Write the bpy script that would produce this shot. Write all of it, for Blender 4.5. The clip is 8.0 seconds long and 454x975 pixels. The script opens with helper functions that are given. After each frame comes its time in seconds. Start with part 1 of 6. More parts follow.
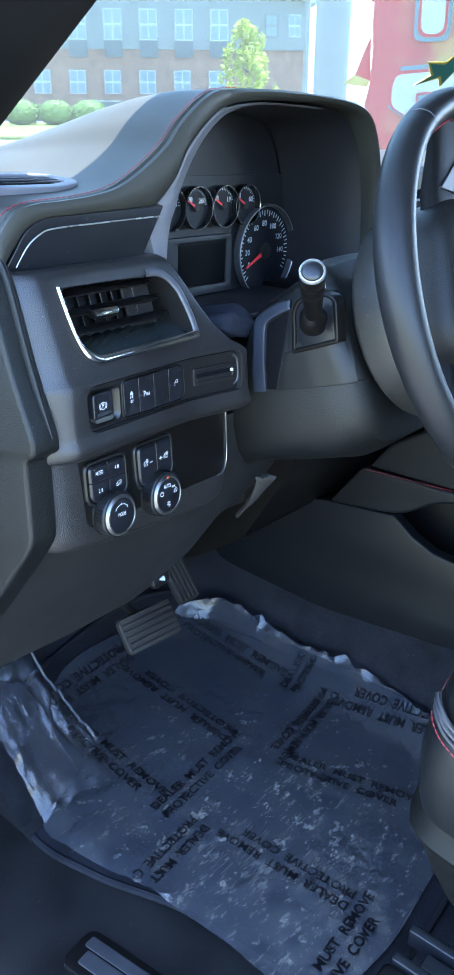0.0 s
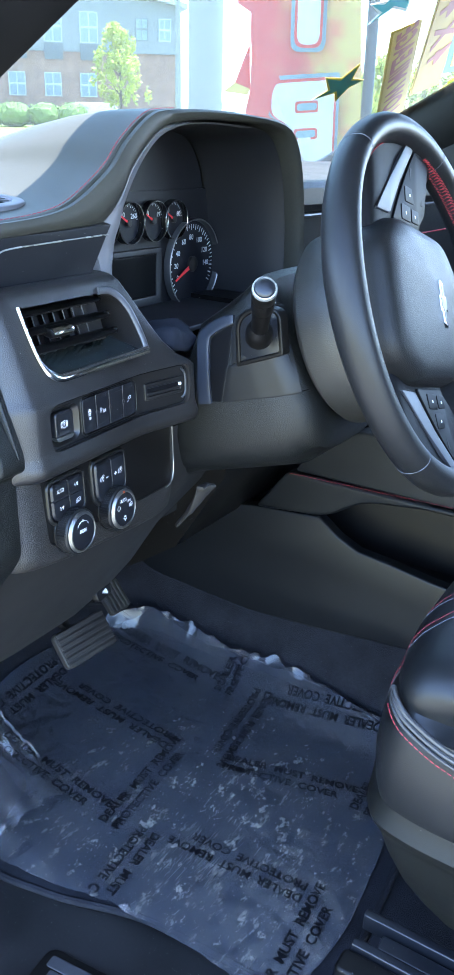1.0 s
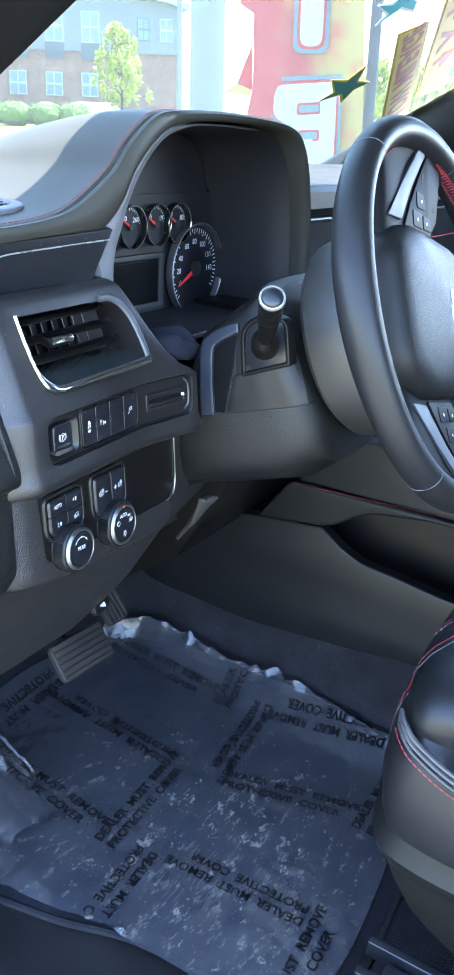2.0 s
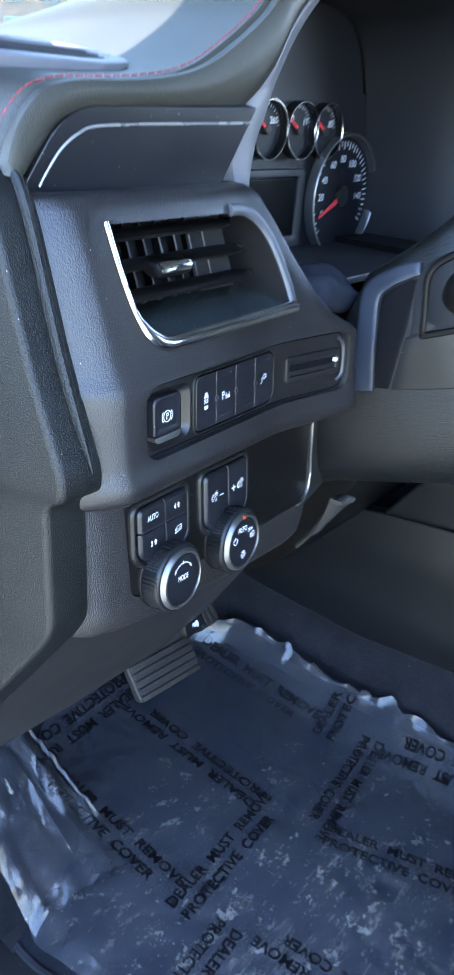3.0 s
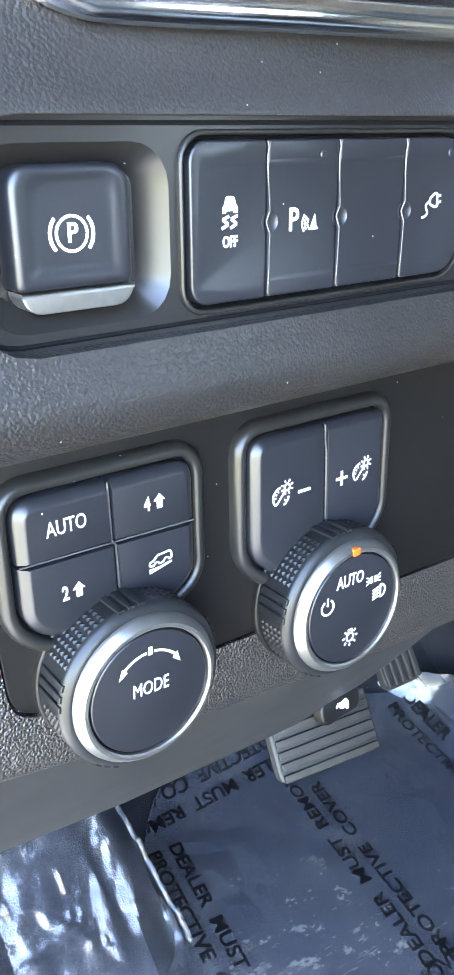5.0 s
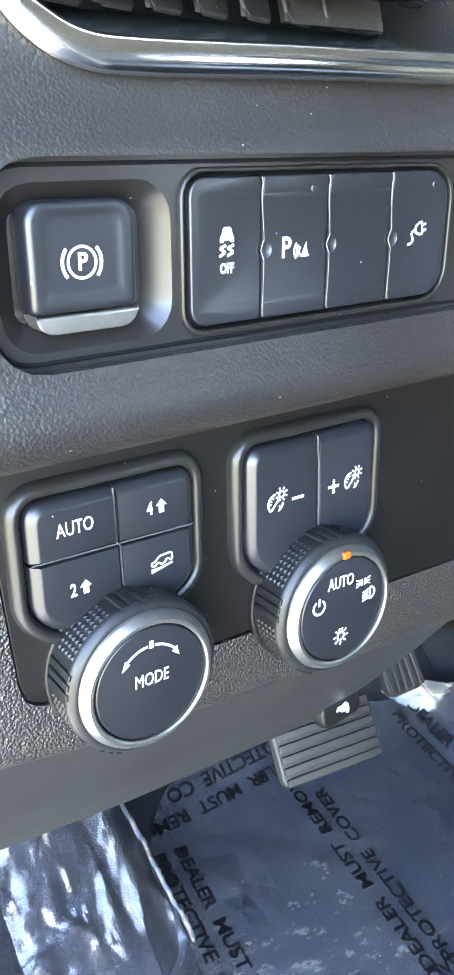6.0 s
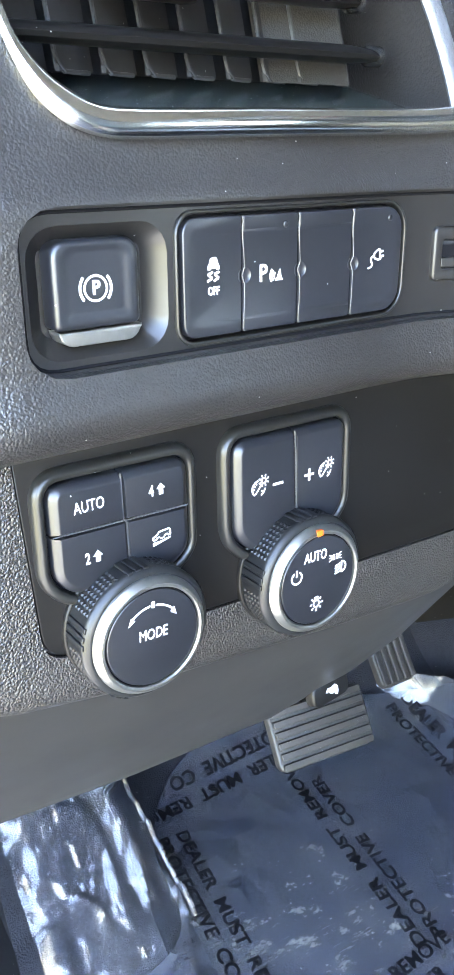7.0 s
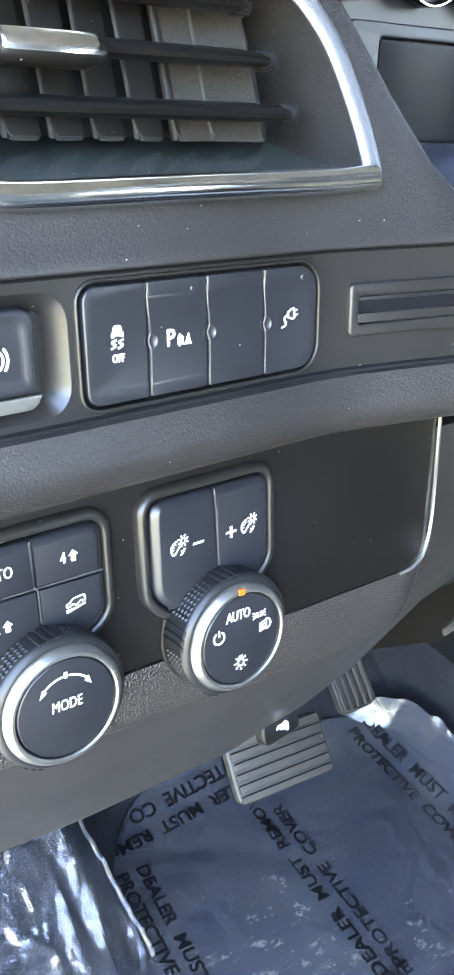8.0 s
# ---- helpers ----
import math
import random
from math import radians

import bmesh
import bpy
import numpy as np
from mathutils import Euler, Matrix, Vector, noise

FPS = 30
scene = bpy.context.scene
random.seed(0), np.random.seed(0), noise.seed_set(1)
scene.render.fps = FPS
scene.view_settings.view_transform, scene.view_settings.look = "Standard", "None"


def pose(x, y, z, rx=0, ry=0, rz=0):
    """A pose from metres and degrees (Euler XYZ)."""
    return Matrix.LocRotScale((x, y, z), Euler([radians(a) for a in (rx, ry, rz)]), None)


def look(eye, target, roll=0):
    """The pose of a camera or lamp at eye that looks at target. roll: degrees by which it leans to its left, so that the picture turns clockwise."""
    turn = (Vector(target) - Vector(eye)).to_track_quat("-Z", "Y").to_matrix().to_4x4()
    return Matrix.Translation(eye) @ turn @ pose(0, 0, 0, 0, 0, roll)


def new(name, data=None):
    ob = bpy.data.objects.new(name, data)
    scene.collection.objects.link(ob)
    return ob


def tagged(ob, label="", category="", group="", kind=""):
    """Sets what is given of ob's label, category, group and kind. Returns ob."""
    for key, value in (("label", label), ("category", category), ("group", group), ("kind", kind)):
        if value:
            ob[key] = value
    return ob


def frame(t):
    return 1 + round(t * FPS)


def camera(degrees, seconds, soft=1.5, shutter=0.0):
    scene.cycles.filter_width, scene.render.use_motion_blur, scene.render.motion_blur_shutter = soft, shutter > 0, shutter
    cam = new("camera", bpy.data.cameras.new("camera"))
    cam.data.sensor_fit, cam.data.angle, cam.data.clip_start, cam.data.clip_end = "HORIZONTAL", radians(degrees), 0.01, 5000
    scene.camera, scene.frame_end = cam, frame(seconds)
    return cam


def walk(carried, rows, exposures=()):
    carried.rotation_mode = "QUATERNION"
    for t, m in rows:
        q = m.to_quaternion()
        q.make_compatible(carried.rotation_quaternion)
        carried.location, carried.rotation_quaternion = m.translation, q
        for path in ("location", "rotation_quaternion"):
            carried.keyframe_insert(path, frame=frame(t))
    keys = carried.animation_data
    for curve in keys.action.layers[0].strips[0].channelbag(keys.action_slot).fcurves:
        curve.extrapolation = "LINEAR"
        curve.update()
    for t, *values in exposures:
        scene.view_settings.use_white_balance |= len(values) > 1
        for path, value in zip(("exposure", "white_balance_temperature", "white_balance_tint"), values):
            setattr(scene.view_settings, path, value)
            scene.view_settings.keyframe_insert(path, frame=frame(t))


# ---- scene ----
cam = camera(29.9, 8.0, soft=1.5, shutter=0.2)
METRES, EYE, TILT, LEAN, TURN = 0.78, 1.48, -22.83, -1.86, -50.03
ROWS = [
    (0.0, 0.0, 0.0, 0.0, 0.0, 0.0, 0.0),
    (0.5, -0.0698, -0.0023, 0.0089, -5.39, -0.1, 1.58),
    (1.0, -0.082, -0.0191, 0.0115, -7.52, 0.05, 2.38),
    (2.3, -0.0987, 0.048, 0.0421, -7.61, 0.06, 1.52),
    (2.5, -0.1148, 0.087, 0.0416, -7.05, -0.26, 0.17),
    (3.0, -0.1162, 0.331, 0.0624, -2.43, -2.18, -1.73),
    (3.5, -0.0646, 0.639, 0.0646, 6.39, -3.87, -4.48),
    (4.0, -0.0334, 0.7264, 0.0542, 11.55, -4.11, -5.52),
    (4.5, -0.0356, 0.7398, 0.0475, 14.5, -3.97, -6.43),
    (5.0, -0.0391, 0.7338, 0.0469, 15.9, -3.72, -7.05),
    (6.5, -0.0177, 0.6932, 0.0454, 16.75, -2.96, -7.4),
    (7.0, -0.009, 0.6678, 0.0432, 16.83, -2.72, -7.21),
    (7.5, -0.0105, 0.6767, 0.0521, 16.42, -2.33, -6.81),
    (8.0, 0.0085, 0.6785, 0.0647, 14.95, -1.61, -6.37),
]
EXPOSURES = [(0.0, 4.08, 5650, 10), (1.0, 4.27, 5850, 11), (2.5, 4.38, 6000, 13), (3.0, 4.37, 5800, 13), (3.6, 5.68, 6150, 11), (4.0, 6.03, 6250, 11), (4.5, 5.95, 6550, 12), (5.0, 5.91, 6850, 12), (8.0, 6.02, 7150, 12)]
walk(cam, [(t, pose(0, 0, EYE, TILT, LEAN, TURN) @ pose(METRES * x, METRES * y, METRES * z, 90 + pitch, roll, yaw)) for t, x, y, z, yaw, pitch, roll in ROWS], EXPOSURES)

# ---------------------------------------------------------------- light
# The vehicle leans 2.5 degrees towards the driver's side; GROUND carries what stands outside.
GROUND = pose(0, 0, -0.15, 0, -2.5, 0)
SUN_EL, SUN_AZ = 76.0, 92.0          # azimuth from the vehicle's nose, to the right
world = bpy.data.worlds.new("sky")
scene.world = world
world.use_nodes = True
wn = world.node_tree.nodes
sky = wn.new("ShaderNodeTexSky")
sky.sky_type, sky.sun_disc = "NISHITA", False
sky.sun_elevation, sky.sun_rotation = radians(SUN_EL), radians(SUN_AZ)
world.node_tree.links.new(sky.outputs[0], wn["Background"].inputs[0])
wn["Background"].inputs[1].default_value = 0.15
sun = new("sun", bpy.data.lights.new("sun", "SUN"))
sun.data.energy, sun.data.angle, sun.data.color = 2.2, radians(0.5), (1.0, 0.95, 0.86)
a, e = radians(SUN_AZ), radians(SUN_EL)
sun.matrix_world = look((math.sin(a) * math.cos(e) * 30, math.cos(a) * math.cos(e) * 30, math.sin(e) * 30), (0, 0, 0))


# ---------------------------------------------------------------- materials
def material(name, color, rough=0.5, metal=0.0, grain=0.0, scale=1000.0, vary=0.15, big=25.0, kind="NOISE", spec=0.5, coat=0.0, dust=0.0, rvary=0.08):
    """A principled surface with colour and gloss varied at two scales, relief of the given grain (metres) and, if asked for, specks of dust."""
    m = bpy.data.materials.new(name)
    m.use_nodes = True
    n, l = m.node_tree.nodes, m.node_tree.links
    p = n["Principled BSDF"]
    p.inputs["Roughness"].default_value, p.inputs["Metallic"].default_value = rough, metal
    p.inputs["Specular IOR Level"].default_value, p.inputs["Coat Weight"].default_value = spec, coat
    tc = n.new("ShaderNodeTexCoord")
    wide = n.new("ShaderNodeTexNoise")
    wide.inputs["Scale"].default_value, wide.inputs["Detail"].default_value = big, 5
    l.new(tc.outputs["Object"], wide.inputs["Vector"])
    fine = n.new("ShaderNodeTexNoise")
    fine.inputs["Scale"].default_value, fine.inputs["Detail"].default_value = scale * 0.4, 3
    l.new(tc.outputs["Object"], fine.inputs["Vector"])
    mix = n.new("ShaderNodeMath")
    mix.operation = "MULTIPLY_ADD"
    mix.inputs[1].default_value = 0.6
    l.new(wide.outputs["Fac"], mix.inputs[0])
    half = n.new("ShaderNodeMath")
    half.operation = "MULTIPLY"
    half.inputs[1].default_value = 0.4
    l.new(fine.outputs["Fac"], half.inputs[0])
    l.new(half.outputs[0], mix.inputs[2])
    ramp = n.new("ShaderNodeValToRGB")
    ramp.color_ramp.elements[0].position, ramp.color_ramp.elements[1].position = 0.3, 0.7
    ramp.color_ramp.elements[0].color = (*[c * (1 - vary) for c in color], 1)
    ramp.color_ramp.elements[1].color = (*[min(1, c * (1 + vary)) for c in color], 1)
    l.new(mix.outputs[0], ramp.inputs[0])
    last = ramp.outputs[0]
    if dust:
        spots = n.new("ShaderNodeTexVoronoi")
        spots.inputs["Scale"].default_value = 330
        l.new(tc.outputs["Object"], spots.inputs["Vector"])
        near = n.new("ShaderNodeMath")
        near.operation, near.inputs[1].default_value = "LESS_THAN", 0.075
        l.new(spots.outputs["Distance"], near.inputs[0])
        some = n.new("ShaderNodeMath")
        some.operation, some.inputs[1].default_value = "GREATER_THAN", 1 - dust
        sep = n.new("ShaderNodeSeparateColor")
        l.new(spots.outputs["Color"], sep.inputs[0])
        l.new(sep.outputs[0], some.inputs[0])
        both = n.new("ShaderNodeMath")
        both.operation = "MULTIPLY"
        l.new(near.outputs[0], both.inputs[0])
        l.new(some.outputs[0], both.inputs[1])
        speck = n.new("ShaderNodeMix")
        speck.data_type = "RGBA"
        speck.inputs[7].default_value = (0.4, 0.4, 0.38, 1)
        l.new(both.outputs[0], speck.inputs[0])
        l.new(last, speck.inputs[6])
        last = speck.outputs[2]
    l.new(last, p.inputs["Base Color"])
    r = n.new("ShaderNodeMapRange")
    r.inputs["To Min"].default_value, r.inputs["To Max"].default_value = max(0.02, rough - rvary), min(1, rough + rvary)
    l.new(wide.outputs["Fac"], r.inputs["Value"])
    l.new(r.outputs[0], p.inputs["Roughness"])
    if grain:
        tex = n.new("ShaderNodeTexVoronoi" if kind == "VORONOI" else "ShaderNodeTexNoise")
        tex.inputs["Scale"].default_value = scale
        if kind == "VORONOI":
            tex.feature = "SMOOTH_F1"
            tex.inputs["Smoothness"].default_value = 0.35
            bend = n.new("ShaderNodeTexNoise")
            bend.inputs["Scale"].default_value = scale * 0.5
            l.new(tc.outputs["Object"], bend.inputs["Vector"])
            add = n.new("ShaderNodeVectorMath")
            add.operation = "MULTIPLY_ADD"
            add.inputs[1].default_value = (1.2 / scale,) * 3
            l.new(bend.outputs["Color"], add.inputs[0])
            l.new(tc.outputs["Object"], add.inputs[2])
            l.new(add.outputs[0], tex.inputs["Vector"])
        else:
            tex.inputs["Detail"].default_value = 4
            l.new(tc.outputs["Object"], tex.inputs["Vector"])
        b = n.new("ShaderNodeBump")
        b.inputs["Distance"].default_value, b.inputs["Strength"].default_value = grain, 1.0
        b.invert = kind == "VORONOI"
        l.new(tex.outputs[0], b.inputs["Height"])
        l.new(b.outputs[0], p.inputs["Normal"])
    return m


GRAINED = material("grained_plastic", (0.0140, 0.0128, 0.0124), 0.35, grain=0.00019, scale=1200, kind="VORONOI", dust=0.08)
COARSE = material("coarse_grained_plastic", (0.0185, 0.0168, 0.0155), 0.33, grain=0.00050, scale=1250, kind="VORONOI", dust=0.03)
# dusty leather, its base also lifted and warmed to paint in sunlight
HOOD = material("dusty_sun_toned_hood_leather", (0.036, 0.0355, 0.0295), 0.42, spec=0.3, grain=0.00012, scale=1300, kind="VORONOI", vary=0.22, big=9)
LEATHER = material("black_leather", (0.028, 0.0275, 0.028), 0.31, grain=0.00012, scale=1300, kind="VORONOI")
SMOOTH = material("smooth_plastic", (0.0052, 0.0047, 0.0044), 0.38, spec=0.2, grain=0.00001, scale=2500, dust=0.12)
BEZEL = material("satin_black_bezel", (0.0105, 0.0102, 0.0095), 0.32, spec=0.32, grain=0.000006, scale=3000, dust=0.1)
TRIM = material("satin_spoke_silver", (0.036, 0.038, 0.046), 0.45, metal=0.1, grain=0.000006, scale=3000)
POD = material("spoke_switch_black", (0.005, 0.0052, 0.0060), 0.45, spec=0.08, grain=0.000006, scale=3000)
RIM = material("satin_rim_paint", (0.15, 0.15, 0.165), 0.4, metal=0.0, grain=0.000006, scale=3000)
# lighter grained grey that carries the vent lip's soft highlight in its colour
LIP_HIGHLIGHT = material("vent_lip_highlight", (0.075, 0.077, 0.085), 0.4, metal=0.2, grain=0.00008, scale=1400, kind="VORONOI")
SATIN = material("satin_grey_trim", (0.055, 0.056, 0.06), 0.36, metal=0.3, grain=0.000006, scale=3000)
GLOSS = material("gloss_black", (0.008, 0.008, 0.0085), 0.12, dust=0.15)
DARK = material("dark_interior_plastic", (0.0145, 0.0138, 0.0132), 0.5, spec=0.4, grain=0.00003, scale=900)
KEY = material("switch_black", (0.0082, 0.0088, 0.0112), 0.36, grain=0.000006, scale=3000, dust=0.1)
SILVER = material("satin_silver", (0.31, 0.305, 0.285), 0.34, metal=0.9)
RINGED = material("satin_knob_ring", (0.205, 0.203, 0.190), 0.36, metal=0.9)
CHROME = material("bright_chrome", (0.78, 0.78, 0.75), 0.16, metal=1.0)
WHITE = material("white_print", (0.62, 0.62, 0.63), 0.5, vary=0.04)
AMBER = material("amber_light_pipe", (0.5, 0.075, 0.008), 0.3)
RED = material("red_thread", (0.28, 0.02, 0.03), 0.7, grain=0.0001, scale=1500)
NEEDLE = material("red_needle", (0.75, 0.03, 0.04), 0.4)
PALE = material("pale_thread", (0.10, 0.105, 0.125), 0.7)
BRIGHT = material("bright_satin_trim", (0.34, 0.34, 0.33), 0.28, metal=0.5)
WHEEL = material("wheel_leather", (0.0105, 0.0106, 0.0112), 0.40, grain=0.00008, scale=1500, kind="VORONOI", spec=0.3)
SPOKE = material("spoke_leather", (0.0062, 0.0062, 0.0068), 0.5, grain=0.00008, scale=1500, kind="VORONOI", spec=0.08)
SEAT = material("seat_leather", (0.0085, 0.0088, 0.0092), 0.42, grain=0.00008, scale=1500, kind="VORONOI", spec=0.34)
AIRBAG = material("airbag_grain", (0.0092, 0.0092, 0.0092), 0.44, grain=0.00022, scale=1000, kind="VORONOI", spec=0.25, dust=0.06)
WHEELBACK = material("dusty_wheel_shroud", (0.022, 0.021, 0.018), 0.40, grain=0.0002, scale=1100, kind="VORONOI", dust=0.2)
CONSOLE = material("console_plastic", (0.0066, 0.0071, 0.0082), 0.40, spec=0.3, grain=0.00003, scale=1500, dust=0.05)
RUBBER = material("worn_rubber", (0.025, 0.0215, 0.0185), 0.6, grain=0.00008, scale=700, vary=0.35, dust=0.3)
CARPET = material("charcoal_carpet", (0.0145, 0.015, 0.0185), 0.95, grain=0.0012, scale=700, vary=0.45, spec=0.1, dust=0.12)
SCREEN = material("display_glass", (0.004, 0.0042, 0.005), 0.35, vary=0.05, spec=0.06)
MATTE = material("matte_black_shroud", (0.0105, 0.0110, 0.0140), 0.5, grain=0.00004, scale=900)
BAND = material("satin_black_band", (0.0105, 0.0098, 0.0096), 0.34, spec=0.38, grain=0.000008, scale=3000, dust=0.1)
DUSTY = material("dusty_grey_plastic", (0.019, 0.017, 0.0155), 0.7, grain=0.0002, scale=1500, vary=0.3)
COLPANEL = material("column_panel", (0.0092, 0.0092, 0.0095), 0.36, spec=0.25, grain=0.00004, scale=1500, dust=0.06)
# satin plastic; the sky's bluish sheen is mixed into its base colour
CHEEK = material("sky_sheen_column_surround", (0.022, 0.026, 0.036), 0.34, spec=0.4, grain=0.00004, scale=1500)
# near-black colour for the painted shade of the recess beside the column
RECESS_SHADE = material("recess_shade_black", (0.0035, 0.0035, 0.0042), 0.6, spec=0.06, grain=0.00004, scale=1200)
GAITER = material("soft_gaiter_cloth", (0.016, 0.018, 0.026), 0.8, spec=0.2, grain=0.0003, scale=500, vary=0.3)
COLUMN = material("column_plastic", (0.0068, 0.0072, 0.0066), 0.34, spec=0.30, grain=0.0003, scale=1200, kind="VORONOI", dust=0.05)
KNOB = material("knob_grey", (0.0068, 0.0069, 0.0073), 0.38, spec=0.26, grain=0.000006, scale=3000, dust=0.1)
COLLAR = material("satin_knob_collar", (0.0085, 0.0088, 0.0092), 0.38, spec=0.28, grain=0.000006, scale=3000, dust=0.06)
VANE = material("dusty_vane_plastic", (0.0185, 0.0180, 0.0195), 0.55, grain=0.00004, scale=1500, vary=0.35, dust=0.3)
LEDGE = material("satin_vent_ledge", (0.022, 0.026, 0.0245), 0.22, vary=0.3, dust=0.8)
SKIRT = material("grained_seat_skirt", (0.0085, 0.0087, 0.0078), 0.45, spec=0.2, grain=0.00008, scale=1500, kind="VORONOI", dust=0.1)
SILL = material("scuffed_sill_plastic", (0.0085, 0.0083, 0.0085), 0.42, grain=0.00006, scale=900, vary=0.55, big=16, dust=0.3, rvary=0.15)
DIAL = material("dial_face", (0.009, 0.010, 0.014), 0.45, spec=0.25)
INK = material("black_ink", (0.003, 0.003, 0.004), 0.8, spec=0.08)


# ---------------------------------------------------------------- builders
def frame_at(o, yaw=0.0, lean=0.0):
    """Local x along a panel, y up along it, z out of it towards the seat; yaw turns it to face right, lean tips its top forward."""
    a, l = radians(yaw), radians(lean)
    u = Vector((math.cos(a), math.sin(a), 0))
    v = Vector((-math.sin(a) * math.sin(l), math.cos(a) * math.sin(l), math.cos(l)))
    n = u.cross(v)
    m = Matrix((u, v, n)).transposed().to_4x4()
    m.translation = o
    return m


def thing(name, label, category, m=None, group="", kind=""):
    ob = new(name)
    ob.empty_display_size = 0.05
    if m is not None:
        ob.matrix_world = m
    return tagged(ob, label, category, group, kind)


def finish(bm, name, mat, smooth=35):
    bmesh.ops.recalc_face_normals(bm, faces=bm.faces)
    me = bpy.data.meshes.new(name)
    bm.to_mesh(me)
    bm.free()
    if smooth:
        me.polygons.foreach_set("use_smooth", [True] * len(me.polygons))
        me.set_sharp_from_angle(angle=radians(smooth))
    me.materials.append(mat)
    return me


def part(name, bm, mat, parent=None, label="", m=None, smooth=35):
    me = bm if isinstance(bm, bpy.types.Mesh) else finish(bm, name, mat, smooth)
    ob = new(name, me)
    if parent is not None:
        ob.parent = parent
    if m is not None:
        ob.matrix_basis = m
    if label:
        tagged(ob, label)
    return ob


def rr(x0, y0, x1, y1, r=0.0, seg=5):
    """A rectangle with rounded corners, counter-clockwise from the lower left; r is one radius or four (ll, lr, ur, ul)."""
    rs = r if isinstance(r, (tuple, list)) else (r,) * 4
    out = []
    for (cx, cy, a0), q in zip(((x0, y0, 180), (x1, y0, 270), (x1, y1, 0), (x0, y1, 90)), rs):
        if q <= 0:
            out.append((cx, cy))
            continue
        ox, oy = cx + (q if cx == x0 else -q), cy + (q if cy == y0 else -q)
        for i in range(seg + 1):
            a = radians(a0 + 90 * i / seg)
            out.append((ox + q * math.cos(a), oy + q * math.sin(a)))
    return out


def disc(cx, cy, r, seg=40):
    return [(cx + r * math.cos(i * math.tau / seg), cy + r * math.sin(i * math.tau / seg)) for i in range(seg)]


def round_poly(pts, r, seg=5):
    """A polygon with each corner rounded by its radius."""
    out = []
    rs = r if isinstance(r, (tuple, list)) else (r,) * len(pts)
    for i, p in enumerate(pts):
        p, a, b = Vector(p), Vector(pts[i - 1]), Vector(pts[(i + 1) % len(pts)])
        if rs[i] <= 0:
            out.append(tuple(p))
            continue
        da, db = (a - p), (b - p)
        k = min(rs[i], da.length * 0.45, db.length * 0.45)
        s, e = p + da.normalized() * k, p + db.normalized() * k
        for j in range(seg + 1):
            t = j / seg
            out.append(tuple(s * (1 - t) ** 2 + p * 2 * t * (1 - t) + e * t * t))
    return out


def area(pts):
    return 0.5 * sum(pts[i - 1][0] * p[1] - p[0] * pts[i - 1][1] for i, p in enumerate(pts))


def offset(pts, d):
    """Moves a counter-clockwise outline inwards by d."""
    out = []
    for i, p in enumerate(pts):
        a, b, p = Vector(pts[i - 1]), Vector(pts[(i + 1) % len(pts)]), Vector(p)
        e1, e2 = (p - a), (b - p)
        if e1.length < 1e-9 or e2.length < 1e-9:
            out.append(tuple(p))
            continue
        n1, n2 = Vector((-e1.y, e1.x)).normalized(), Vector((-e2.y, e2.x)).normalized()
        n = n1 + n2
        n = n / max(0.35, n.dot(n1)) if n.length > 1e-6 else n1
        out.append(tuple(p + n * d))
    return out


def prism(bm, outlines, z0, z1, bevel=0.0, m=None, unit=0.001, steps=3, back=True):
    """A plate from an outline (and holes), z0 to z1, its front edges rounded by bevel. In millimetres."""
    from mathutils.geometry import tessellate_polygon
    m = m or Matrix()
    rings = []
    if not isinstance(outlines[0][0], (tuple, list)):
        outlines = [outlines]
    for k, o in enumerate(outlines):
        o = list(o)
        if (area(o) < 0) == (k == 0):
            o.reverse()
        levels = [(0, z0)]
        if bevel > 0:
            for s in range(steps + 1):
                a = math.pi / 2 * s / steps
                levels.append((bevel * (1 - math.cos(a)), z1 - bevel + bevel * math.sin(a)))
        else:
            levels.append((0, z1))
        rings.append([[bm.verts.new(m @ (Vector((x, y, z)) * unit)) for x, y in (offset(o, d) if d else o)] for d, z in levels])
    for ring in rings:
        for lo, hi in zip(ring, ring[1:]):
            for i in range(len(lo)):
                bm.faces.new((lo[i - 1], lo[i], hi[i], hi[i - 1]))
    for level in ((-1, 0) if back else (-1,)):
        vs = [r[level] for r in rings]
        flat = [v for r in vs for v in r]
        inv = m.inverted()
        for t in tessellate_polygon([[Vector(((inv @ v.co).x, (inv @ v.co).y, 0)) for v in r] for r in vs]):
            try:
                bm.faces.new([flat[i] for i in t])
            except ValueError:
                pass
    return bm


def plate(outlines, z0, z1, bevel=0.0, m=None, unit=0.001):
    return prism(bmesh.new(), outlines, z0, z1, bevel, m, unit)


def loft(bm, sections, closed=True, caps=True):
    """A skin through sections with the same number of points each."""
    rows = [[bm.verts.new(p) for p in s] for s in sections]
    k = len(rows[0])
    for a, b in zip(rows, rows[1:]):
        for i in range(k if closed else k - 1):
            j = (i + 1) % k
            bm.faces.new((a[i], a[j], b[j], b[i]))
    if caps and closed:
        bm.faces.new(rows[0])
        bm.faces.new(rows[-1])
    return bm


